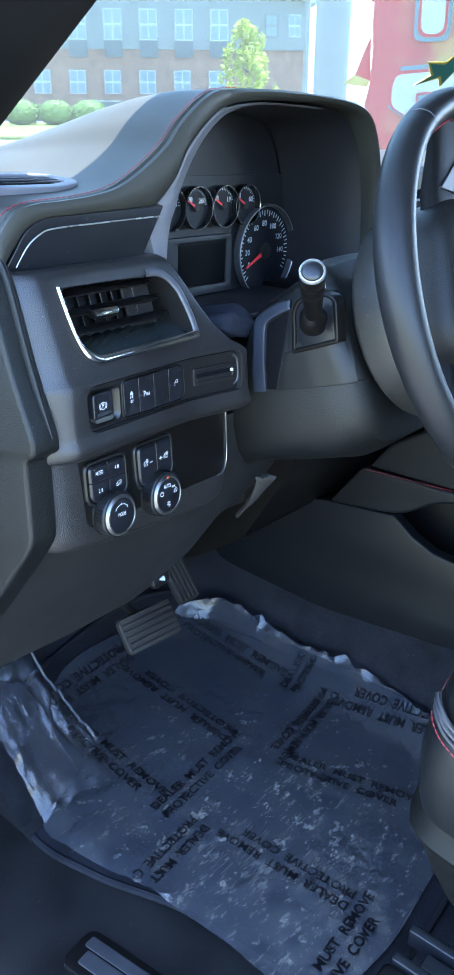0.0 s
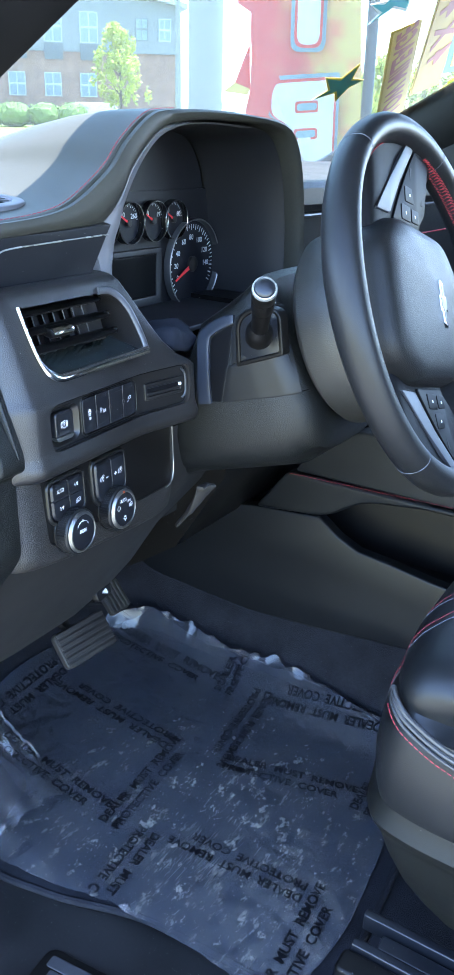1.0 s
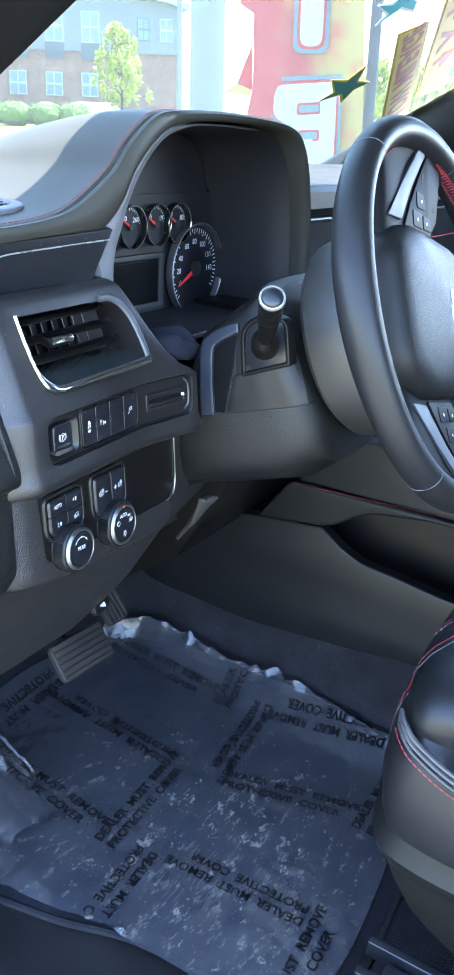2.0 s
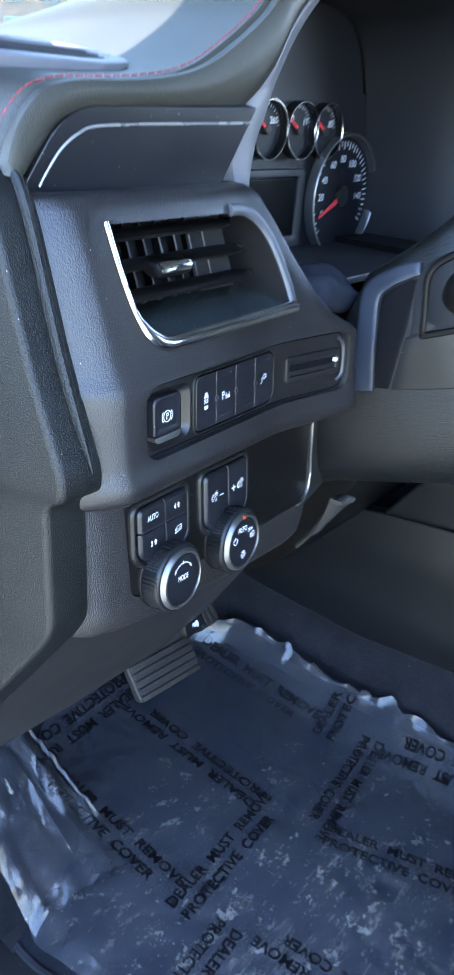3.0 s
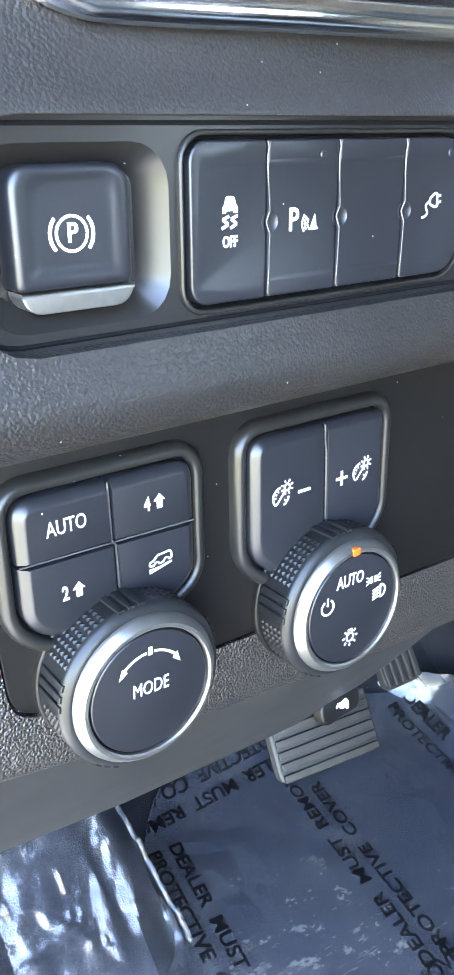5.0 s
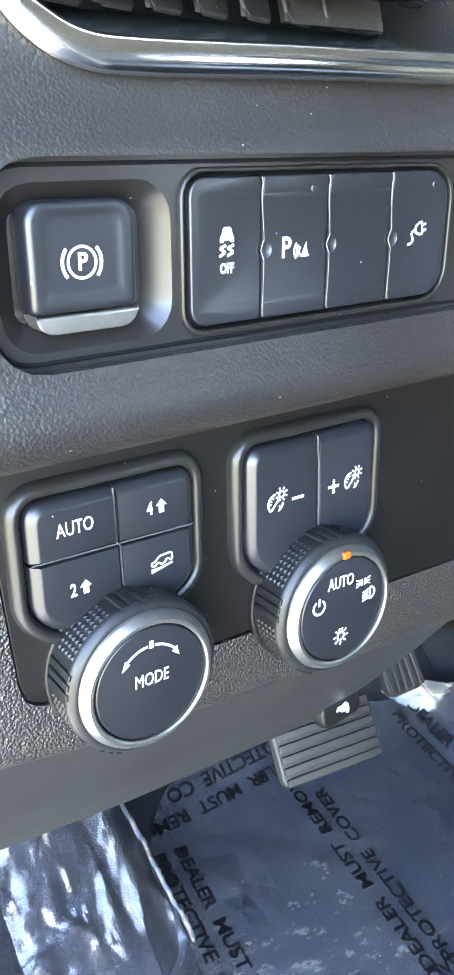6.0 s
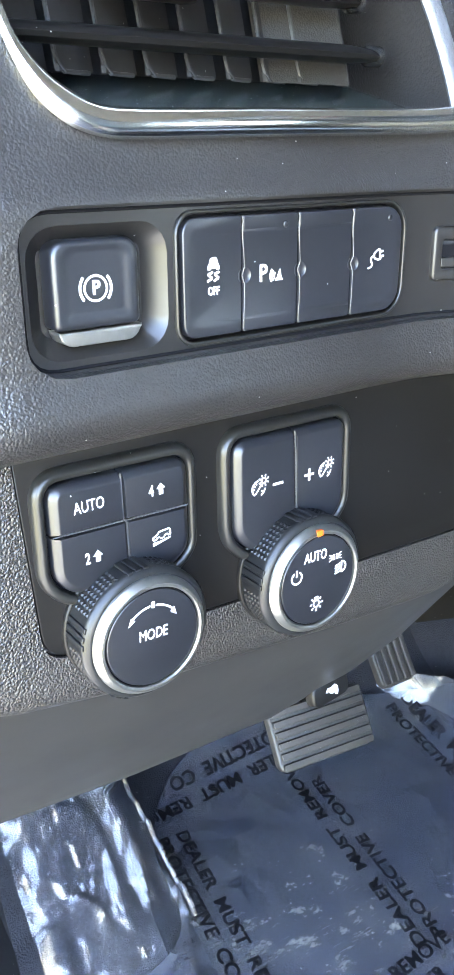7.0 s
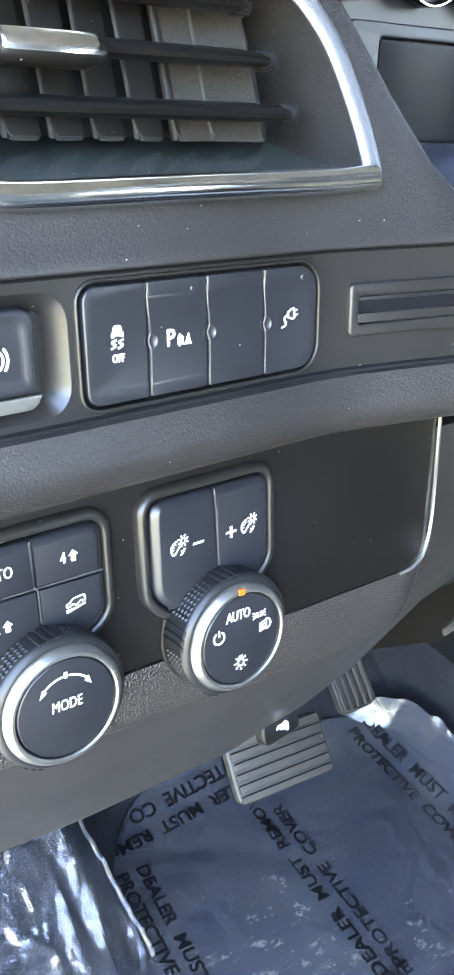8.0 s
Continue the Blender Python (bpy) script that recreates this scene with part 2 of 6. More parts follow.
def smooth_path(pts, n=8, closed=False):
    """Points on a smooth curve through pts."""
    pts = [Vector(p) for p in pts]
    k = len(pts)
    out = []
    for i in range(k if closed else k - 1):
        p0 = pts[i - 1] if closed or i else pts[0]
        p1, p2 = pts[i], pts[(i + 1) % k]
        p3 = pts[(i + 2) % k] if closed or i + 2 < k else pts[-1]
        for j in range(n):
            t = j / n
            out.append(0.5 * (2 * p1 + (p2 - p0) * t + (2 * p0 - 5 * p1 + 4 * p2 - p3) * t * t + (3 * p1 - p0 - 3 * p2 + p3) * t ** 3))
    if not closed:
        out.append(pts[-1])
    return out


def tube(bm, pts, r, seg=8, closed=False, flat=1.0, up=(0, 0, 1)):
    """A round or flattened bar along a path."""
    pts = [Vector(p) for p in pts]
    secs = []
    for i, p in enumerate(pts):
        a = pts[i - 1] if (i or closed) else p
        b = pts[(i + 1) % len(pts)] if (i + 1 < len(pts) or closed) else p
        t = (b - a).normalized()
        s = t.cross(Vector(up))
        s = s.normalized() if s.length > 1e-4 else t.orthogonal().normalized()
        w = s.cross(t)
        rad = r[i] if isinstance(r, (list, tuple)) else r
        secs.append([p + rad * (math.cos(q) * s + flat * math.sin(q) * w) for q in (math.tau * k / seg for k in range(seg))])
    if closed:
        secs.append(secs[0])
        rows = [[bm.verts.new(p) for p in s] for s in secs[:-1]]
        for i in range(len(rows)):
            a, b = rows[i - 1], rows[i]
            for k in range(seg):
                bm.faces.new((a[k], a[(k + 1) % seg], b[(k + 1) % seg], b[k]))
        return bm
    return loft(bm, secs)


def stitches(bm, pts, length=0.0045, gap=0.0018, r=0.0005, lift=(0, 0, 0)):
    """A row of single stitches along a path."""
    pts = [Vector(p) + Vector(lift) for p in pts]
    run, on = 0.0, True
    seg = [pts[0]]
    for a, b in zip(pts, pts[1:]):
        d = (b - a).length
        at = 0.0
        while d - at > 1e-9:
            need = (length if on else gap) - run
            step = min(need, d - at)
            at += step
            run += step
            q = a.lerp(b, at / d)
            if on:
                seg.append(q)
            if run >= (length if on else gap) - 1e-9:
                if on and len(seg) > 1:
                    tube(bm, [seg[0], seg[-1]], r, 5)
                on, run, seg = not on, 0.0, [q]
    return bm


def box(bm, x0, y0, z0, x1, y1, z1, r=0.0, m=None):
    """A box in metres with rounded upright edges."""
    return prism(bm, rr(x0, y0, x1, y1, r, 4), z0, z1, min(r * 0.6, (z1 - z0) * 0.4), m, 1.0)


WORDS = {}


def words(text, size, mat, bold=0.0, mirror=False, pitch=0.85, side="CENTER"):
    """A mesh of flat lettering, centred, in metres."""
    key = (text, size, mat.name, bold, mirror)
    if key not in WORDS:
        cu = bpy.data.curves.new("lettering", "FONT")
        cu.body, cu.size, cu.align_x, cu.align_y, cu.extrude, cu.offset = text, size, side, "CENTER", 0.00006, bold
        cu.resolution_u, cu.space_line = 3, pitch
        ob = new("lettering", cu)
        me = bpy.data.meshes.new_from_object(ob.evaluated_get(bpy.context.evaluated_depsgraph_get()))
        bpy.data.objects.remove(ob)
        bpy.data.curves.remove(cu)
        if mirror:
            me.transform(Matrix.Scale(-1, 4, (1, 0, 0)))
            me.flip_normals()
        me.materials.clear()
        me.materials.append(mat)
        WORDS[key] = me
    return WORDS[key]


def at(x, y, z=0.0, rz=0.0):
    """A place on a panel, in millimetres."""
    return Matrix.Translation((x * 0.001, y * 0.001, z * 0.001)) @ Matrix.Rotation(radians(rz), 4, "Z")


def carve(bm, cutters):
    """A solid less other solids, as a mesh."""
    def solid(b):
        bmesh.ops.recalc_face_normals(b, faces=b.faces)
        me = bpy.data.meshes.new("solid")
        b.to_mesh(me)
        b.free()
        return new("solid", me)
    body, tools = solid(bm), [solid(c) for c in cutters]
    for t in tools:
        mod = body.modifiers.new("cut", "BOOLEAN")
        mod.operation, mod.object, mod.solver = "DIFFERENCE", t, "EXACT"
    me = bpy.data.meshes.new_from_object(body.evaluated_get(bpy.context.evaluated_depsgraph_get()))
    for o in (body, *tools):
        old = o.data
        bpy.data.objects.remove(o)
        bpy.data.meshes.remove(old)
    out = bmesh.new()
    out.from_mesh(me)
    bpy.data.meshes.remove(me)
    return out

# ---------------------------------------------------------------- dashboard
F = frame_at((0.505, 0.516, 1.2625), 4, 4)       # the switch band
V = frame_at((0.515, 0.524, 1.300), 4, 21)       # the air vent
G = frame_at((0.509, 0.526, 1.198), 4, 5)        # the knob panel
dash = thing("dashboard", "black grained dashboard with leather hood and red stitching", "dashboard")


def interp(table, x):
    if x <= table[0][0]:
        return table[0][1]
    for (a, p), (b, q) in zip(table, table[1:]):
        if x <= b:
            return p + (q - p) * (x - a) / (b - a)
    return table[-1][1]


def smoothstep(a, b, x):
    t = min(1, max(0, (x - a) / (b - a)))
    return t * t * (3 - 2 * t)


def bend(u):
    return 0.0 if u < 62 else 0.26 * (u - 72) if u > 82 else 0.0065 * (u - 62) ** 2


FACE = [(109, -60), (112, -50), (113, -40), (112, -33), (109.5, -28.5), (105, -25.3), (85, -19), (65, -13), (45, -6.8), (31, -2.4),
        (27, -0.6), (24, 1.0), (21.5, 2.2), (18, 2.6), (0, 2.6), (-18, 2.8), (-22, 3.4), (-26, 5.0), (-30, 6.0), (-34, 5.6), (-37.5, 3.6),
        (-40, 0), (-41, -5), (-41.5, -18), (-41.5, -60)]
RIGHT = [(-41, 139), (18, 138), (24, 132), (30, 122), (38, 113), (50, 105), (70, 95), (90, 86), (105, 78), (113, 72)]


def face_solid():
    cols = [(-24, -46, 0), (-23.8, -23, 0), (-22, -17.5, 0), (-17, -12, 0), (-10, -5.6, 0), (-4, -1.6, 0), (0, 0, 0)]
    cols += [(0, 0, i / 16) for i in range(1, 17)]
    cols += [(3, -1, 1), (5.5, -4, 1), (6.5, -10, 1), (6.5, -40, 1)]
    secs = []
    for du, dz, s in cols:
        sec = []
        for v, o in FACE:
            u = -77 + (interp(RIGHT, v) + 77) * s
            z = o + bend(u) + dz
            sec.append(F @ (Vector((u + du, v, max(z, -62))) * 0.001))
        secs.append(sec)
    return loft(bmesh.new(), secs)


VENT = [(p.x, p.y) for p in smooth_path([(-72, 63, 0), (-70.5, 42, 0), (-67.5, 22, 0), (-62.5, 11, 0), (-56.5, 4.8, 0), (-49, 1.4, 0), (-38, 0, 0)], 6)]
VENT += [(0, 0), (76, 0), (76, 8), (71, 36), (63, 54), (50, 62)]


def vent_cutter():
    bm = bmesh.new()
    secs = []
    for d in (14, -52):
        secs.append([(V @ Vector((x * 0.001, y * 0.001, 0))) + Vector((0, -d * 0.001, 0)) for x, y in VENT])
    return loft(bm, secs)


def band_cutter():
    """The long recess of the switch band, its floor following the face."""
    secs = []
    us = [-64, -63.2, -61, -57.5, -53, -40, 0, 40, 62, 72, 82, 95, 110, 122, 128, 131.5, 133]
    for u in us:
        k = min(1, (u + 64) / 11) if u < 0 else min(1, (133 - u) / 9)
        r = 9 * (1 - math.sqrt(max(0, 1 - (1 - k) ** 2)))
        top, low = 20.5 - r, -20.0 + r
        secs.append([F @ (Vector((u, v, z + bend(u))) * 0.001) for v, z in ((top, -1.0), (top, 25), (low, 25), (low, -1.0))])
    return loft(bmesh.new(), secs)


def taper(o, z0, z1, inset, m):
    """A dished pocket."""
    o = list(o)
    return loft(bmesh.new(), [[m @ (Vector((x, y, z)) * 0.001) for x, y in q] for q, z in ((o, z1), (o, z0 * 0.15), (offset(o, inset), z0))])


pocket_cut = taper(rr(-61, -16.5, -22, 16, 8), -6.5, 8, 5.0, F)
bank_cut = taper(rr(-19.2, -16.6, 64.6, 17, (5, 8, 8, 5)), -5, 6, 0.3, F)
face_bm = carve(face_solid(), [vent_cutter(), band_cutter(), pocket_cut, bank_cut])
FI = F.inverted()
face_bm.normal_update()
for f in face_bm.faces:
    c = FI @ f.calc_center_median() * 1000
    if -66 < c.x < 135 and -20.3 < c.y < 20.8 and c.z - bend(c.x) < -0.4:
        f.material_index = 1
face_ob = part("face_panel", face_bm, GRAINED, dash, smooth=40)
face_ob.data.materials.append(BAND)

# dark joint where the band meets the face
seam = []
for u, v in round_poly([(-62.6, -18.6), (130, -18.6), (130, 19.1), (-62.6, 19.1)], 8):
    seam.append((u, v))
run = []
for (u0, v0), (u1, v1) in zip(seam, seam[1:] + seam[:1]):
    steps = max(1, int(math.hypot(u1 - u0, v1 - v0) / 4))
    for k in range(steps):
        u, v = u0 + (u1 - u0) * k / steps, v0 + (v1 - v0) * k / steps
        run.append(F @ (Vector((u, v, bend(u) - 0.9)) * 0.001))
part("band_joint", tube(bmesh.new(), run, 0.0005, 6, closed=True), INK, dash, "dark joint round the switch band")

# knob panel: coarse surround, smooth insert
surround = [(-108, 36), (-106, -40), (-104, -52), (-97, -62), (-80, -66), (-40, -72), (0, -76), (60, -82), (110, -85), (130, -82), (140, -70), (146, -50), (149, 36)]
bm = bmesh.new()
secs = []
for du, dz in ((0, -34), (1, -20), (4, -11.5), (9, -5.5), (16, -1.6), (24, 0)):
    secs.append([G @ (Vector((x + du * smoothstep(-55, -100, x) - 0.3 * du * smoothstep(118, 146, x), y + 0.45 * du * smoothstep(-40, -66, y), dz)) * 0.001) for x, y in round_poly(surround, 6)])
loft(bm, secs)
insert_cut = prism(bmesh.new(), round_poly([(-71, 45), (-65.5, -45), (138, -52), (143, 45)], (0, 9, 14, 0)), -2.2, 12, m=G)
part("knob_panel", carve(bm, [insert_cut]), COARSE, dash)
part("panel_insert", plate(round_poly([(-70.5, 44), (-65, -44.5), (137.5, -51.5), (142.5, 44)], (0, 9, 14, 0)), -6, -0.6, 0.5, G), SMOOTH, dash, "smooth dark insert plate")
part("insert_edge", tube(bmesh.new(), [G @ (Vector(p) * 0.001) for p in smooth_path([(143.6, 20, 0.2), (142.6, -20, 0.2), (140.5, -42, 0.2), (134, -50.5, 0.2), (124, -52, 0.2)], 5)], 0.0008, 6), SILVER, dash)

# knee panel under it, sloping away
bm = bmesh.new()
secs = []
for x, dz in ((0.395, 0.0), (0.41, 0.0), (0.45, -0.002), (0.55, -0.006), (0.65, -0.004), (0.70, 0.006), (0.74, 0.02), (0.80, 0.055), (0.92, 0.09), (1.07, 0.10)):
    secs.append([(x, 0.548, 1.20), (x, 0.552, 1.135 + dz), (x, 0.562, 1.112 + dz), (x, 0.60, 1.05 + dz), (x, 0.66, 0.955 + dz), (x, 0.68, 0.931 + dz), (x, 0.70, 0.926 + dz), (x, 0.71, 0.94 + dz), (x, 0.66, 1.05 + dz), (x, 0.60, 1.2)])
loft(bm, secs)
part("knee_panel", bm, DARK, dash)

# end cap of the dash towards the door
cap = [(0.575, 1.386), (0.563, 1.366), (0.540, 1.30), (0.518, 1.250), (0.518, 1.238), (0.530, 1.232), (0.527, 1.16), (0.536, 1.145), (0.61, 1.05), (0.685, 0.945), (0.90, 0.94), (0.98, 1.15), (0.98, 1.38)]
MX = Matrix(((0, 0, -1, 0), (1, 0, 0, 0), (0, 1, 0, 0), (0, 0, 0, 1)))
part("end_cap", plate(round_poly([(y - 0.010, z) for y, z in cap], 0.012), -0.409, -0.383, 0.004, MX, 1.0), COLUMN, dash)
brow = smooth_path([(0.402, y - 0.011, z) for y, z in cap[:4]], 5)
part("end_cap_lip", tube(bmesh.new(), brow, [0.0032 * min(1, i / 4 + 0.15, (len(brow) - 1 - i) / 4 + 0.15) for i in range(len(brow))], 10), COLUMN, dash, "raised rounded lip along the end cap")

# strip under the hood, with a bright upper edge
T = frame_at((0.500, 0.5665, 1.385), 0, -10)
strip = round_poly([(-88, -15), (-70, 16), (-54, 26), (84, 30), (64, -15)], (2, 10, 8, 1, 1))
part("dash_strip", plate(strip, -8, 0, 0.8, T), KEY, dash, "dark satin strip with a bright edge")
part("strip_edge", tube(bmesh.new(), [T @ (Vector(p) * 0.001) for p in smooth_path([(-78, -11, 1.6), (-68, 5, 1.6), (-56, 14, 1.6), (-42, 17.6, 1.6), (10, 19.6, 1.6), (79, 21.6, 1.6)], 6)], 0.0007, 8), BRIGHT, dash)

# leather hood
SEAM = [(0.398, 1.380), (0.405, 1.400), (0.420, 1.4155), (0.440, 1.421), (0.465, 1.4225), (0.500, 1.4255), (0.530, 1.4315), (0.557, 1.4435), (0.588, 1.4635), (0.610, 1.4855),
        (0.643, 1.5075), (0.672, 1.5145), (0.75, 1.518), (0.84, 1.516), (0.903, 1.510), (0.934, 1.494), (0.955, 1.455), (0.970, 1.39), (0.976, 1.31)]
RIM_OUT = [(0.412, 1.376), (0.424, 1.388), (0.436, 1.400), (0.452, 1.405), (0.475, 1.4065), (0.510, 1.408), (0.545, 1.409), (0.583, 1.413), (0.607, 1.433), (0.626, 1.462),
           (0.659, 1.490), (0.690, 1.5025), (0.75, 1.509), (0.838, 1.509), (0.898, 1.503), (0.926, 1.487), (0.947, 1.452), (0.962, 1.39), (0.968, 1.31)]


def fair(pts, n=5):
    return [(p.x, p.y) for p in smooth_path([(a, b, 0) for a, b in pts], n)]


def pad_z(z, y):
    """Height of the pad behind a point of its front fold."""
    base = 1.428 + 0.008 * smoothstep(0.6, 1.0, y)
    low = min(0, z - 1.428) * (1 - smoothstep(0.56, 0.64, y))
    return base + low + max(0, z - 1.428) * (1 - 0.92 * smoothstep(0.60, 0.98, y))


seam, rim = fair(SEAM), fair(RIM_OUT)
bm = bmesh.new()
secs = []
for (x, z), (rx, rz) in zip(seam, rim):
    d = Vector((rx - x, rz - z))
    sec = [(rx, 0.600, rz), (rx, 0.574, rz), (x + d.x * 0.85, 0.566, z + d.y * 0.85), (x + d.x * 0.55, 0.560, z + d.y * 0.55), (x + d.x * 0.22, 0.5585, z + d.y * 0.22),
           (x - d.x * 0.02, 0.561, z - d.y * 0.02), (x - d.x * 0.06, 0.5655, z - d.y * 0.02), (x - d.x * 0.03, 0.5672, z - d.y * 0.02 - 0.001), (x - d.x * 0.10, 0.569, z - d.y * 0.05)]
    for y in (0.578, 0.60, 0.63, 0.67, 0.72, 0.78, 0.85, 0.92, 0.99, 1.03):
        k = smoothstep(0.56, 0.7, y)
        sec.append((x - d.x * 0.1 * (1 - k) - 0.12 * max(0, 0.47 - x) / 0.07 * smoothstep(0.60, 0.95, y), y, pad_z(z, y)))
    sec.append((sec[-1][0], 1.03, 1.40))
    secs.append(sec)
loft(bm, secs, closed=False)
part("leather_hood", bm, HOOD, dash, "black leather hood with red stitched seam", smooth=50)
bm = bmesh.new()
stitches(bm, r=0.0004, pts=[(x - (rx - x) * 0.09, 0.5715, z - (rz - z) * 0.06 + 0.0006) for (x, z), (rx, rz) in zip(seam, rim)][:58])
part("seam_stitching", bm, RED, dash)

# defrost vent on the pad
DV = Matrix.Translation((0.47, 0.628, 1.4345)) @ Matrix.Rotation(radians(13), 4, "X")
shape = round_poly([(-120, -26), (30, -26), (56, -18), (62, -8), (48, 8), (20, 16), (-120, 18)], (0, 10, 10, 8, 8, 10, 0))
hole = round_poly([(-110, -18), (26, -18), (46, -12), (50, -6), (40, 4), (18, 9), (-110, 10)], (0, 8, 6, 4, 6, 8, 0))
part("defrost_vent_bezel", plate([shape, hole], -14, 2.2, 1.4, DV), RIM, dash)
part("defrost_vent_well", plate(hole, -12, -3, 0, DV), INK, dash)
for i in range(3):
    part("defrost_vent_bar", tube(bmesh.new(), [DV @ (Vector(p) * 0.001) for p in ((-110, -12 + 7 * i, 1.6), (44 - 4 * abs(i - 0.6), -11.5 + 6 * i, 1.6))], 0.0008, 6, flat=0.7), SATIN, dash)

# satin rim of the instrument opening, and the dark shroud within
OUTER = [(0.606, 1.335), (0.594, 1.352), (0.583, 1.376), (0.577, 1.400), (0.584, 1.4125), (0.607, 1.433), (0.626, 1.462), (0.659, 1.490), (0.690, 1.5025), (0.75, 1.509), (0.838, 1.509), (0.8945, 1.5005), (0.9225, 1.4850), (0.944, 1.4515), (0.959, 1.39), (0.965, 1.31)]
INNER = [(0.612, 1.335), (0.612, 1.352), (0.613, 1.376), (0.617, 1.396), (0.6235, 1.409), (0.633, 1.431), (0.651, 1.458), (0.676, 1.4825), (0.703, 1.4965), (0.75, 1.5045), (0.838, 1.5045), (0.893, 1.4985), (0.920, 1.483), (0.941, 1.45), (0.956, 1.39), (0.962, 1.31)]
outer, inner = fair(OUTER), fair(INNER)
rimline = [tuple(Vector(a).lerp(Vector(b), smoothstep(36, 52, i) * 0.9)) for i, (a, b) in enumerate(zip(outer[:52], inner))]
bm = bmesh.new()
loft(bm, [[(a[0], 0.600, a[1]), (a[0], 0.5745, a[1]), (a[0] * 0.8 + b[0] * 0.2, 0.5725, a[1] * 0.8 + b[1] * 0.2), (a[0] * 0.2 + b[0] * 0.8, 0.580, a[1] * 0.2 + b[1] * 0.8), (b[0], 0.584, b[1]), (b[0], 0.600, b[1])] for a, b in zip(rimline, inner[:52])])
part("instrument_rim", bm, RIM, dash, "satin grey rim round the instruments", smooth=50)
bm = bmesh.new()
ring = [(0.604, 1.30)] + inner + [(0.966, 1.28)]
secs = []
for y, k in ((0.583, -0.025), (0.590, 0.0), (0.62, 0.03), (0.66, 0.05), (0.692, 0.07)):
    secs.append([(x + (0.79 - x) * k, y, z + (1.40 - z) * k * 0.8) for x, z in ring])
loft(bm, secs, closed=False)
part("instrument_shroud", bm, MATTE, dash, smooth=50)
back = [(p[0], p[2]) for p in secs[-1]]
part("shroud_back", plate(back, -0.004, 0.0, 0.0, Matrix(((1, 0, 0, 0), (0, 0, -1, 0.6955), (0, 1, 0, 0), (0, 0, 0, 1))), 1.0), MATTE, dash)
part("shroud_floor", plate([(600, 575), (990, 585), (975, 692), (600, 692)], 1288, 1294, 1.5), MATTE, dash)
# body behind everything
part("dash_core", box(bmesh.new(), 0.41, 0.70, 0.98, 2.05, 1.02, 1.34, 0.02), DARK, dash)
part("passenger_dash", loft(bmesh.new(), [[(x, 0.66, 1.20), (x, 0.645, 1.28), (x, 0.645, 1.385), (x, 0.640, 1.397), (x, 0.625, 1.402), (x, 0.617, 1.410), (x, 0.617, 1.432), (x, 0.625, 1.440), (x, 0.645, 1.443), (x, 0.80, 1.449), (x, 0.99, 1.452), (x, 1.03, 1.42), (x, 1.03, 1.1)] for x in (0.968, 1.2, 1.6, 2.0)]), SEAT, dash)
part("passenger_trim", tube(bmesh.new(), [(x, 0.637, 1.392) for x in (0.97, 1.2, 1.6, 2.0)], 0.003, 8), SATIN, dash, "slim satin trim line")
part("passenger_seam", tube(bmesh.new(), [(x, 0.644, 1.335) for x in (0.97, 1.2, 1.6, 2.0)], 0.0015, 6), RED, dash)
part("lower_ledge", loft(bmesh.new(), [[(x, 0.535, 1.305 - d), (x, 0.60, 1.322 - d), (x, 0.66, 1.316 - d), (x, 0.66, 1.24), (x, 0.535, 1.24)] for x, d in ((0.60, 0.005), (0.63, 0.012), (0.66, 0.03), (0.69, 0.045))]), SMOOTH, dash)

# ---------------------------------------------------------------- air vent
vent = thing("air_vent", "trapezoid dash air vent with chrome lower edge", "air vent", V)
bm = bmesh.new()
path = smooth_path([(-72.5, 64, 1.2), (-71, 42, 1.2), (-68, 22, 1.2), (-63.2, 10.7, 1.2), (-57, 4.3, 1.3), (-49.5, 0.8, 1.5), (-38, -0.2, 2.1), (0, 0.2, 3.0), (40, 0.4, 3.8), (60, 0.5, 4.8), (75.5, 0.7, 6.6)], 8)
tube(bm, [p * 0.001 for p in path], [0.0016 + 0.0022 * smoothstep(20, 2, p.y) for p in path], 12, up=(0, 0, 1), flat=0.8)
part("chrome_edge", bm, CHROME, vent, "polished chrome edge")
inv = V.inverted()


def deep(x, y, d):
    """A place d millimetres within the vent, level from its mouth."""
    return inv @ ((V @ Vector((x * 0.001, y * 0.001, 0))) + Vector((0, d * 0.001, 0)))


from mathutils.bvhtree import BVHTree
face_skin = BVHTree.FromPolygons([v.co for v in face_ob.data.vertices], [p.vertices for p in face_ob.data.polygons])
edge_path = []
for p in smooth_path([(76.8, 1.6, 0), (77.8, 6, 0), (76.4, 20, 0), (72.8, 37, 0), (68.5, 48, 0), (61, 57.5, 0), (50, 63.2, 0), (36, 64, 0)], 4):
    spot = face_skin.ray_cast(V @ Vector((p.x * 0.001, p.y * 0.001, 0)) + Vector((0, -0.1, 0)), Vector((0, 1, 0)))[0]
    if spot and (not edge_path or abs((inv @ spot - edge_path[-1]).z) < 0.006):
        edge_path.append(inv @ spot)
# rounded lip of the opening, coloured lighter to paint its highlight
part("side_lip_highlight", tube(bmesh.new(), edge_path, 0.0036, 12, flat=0.6), LIP_HIGHLIGHT, vent, "rounded side lip, its soft highlight put in as lighter grey")


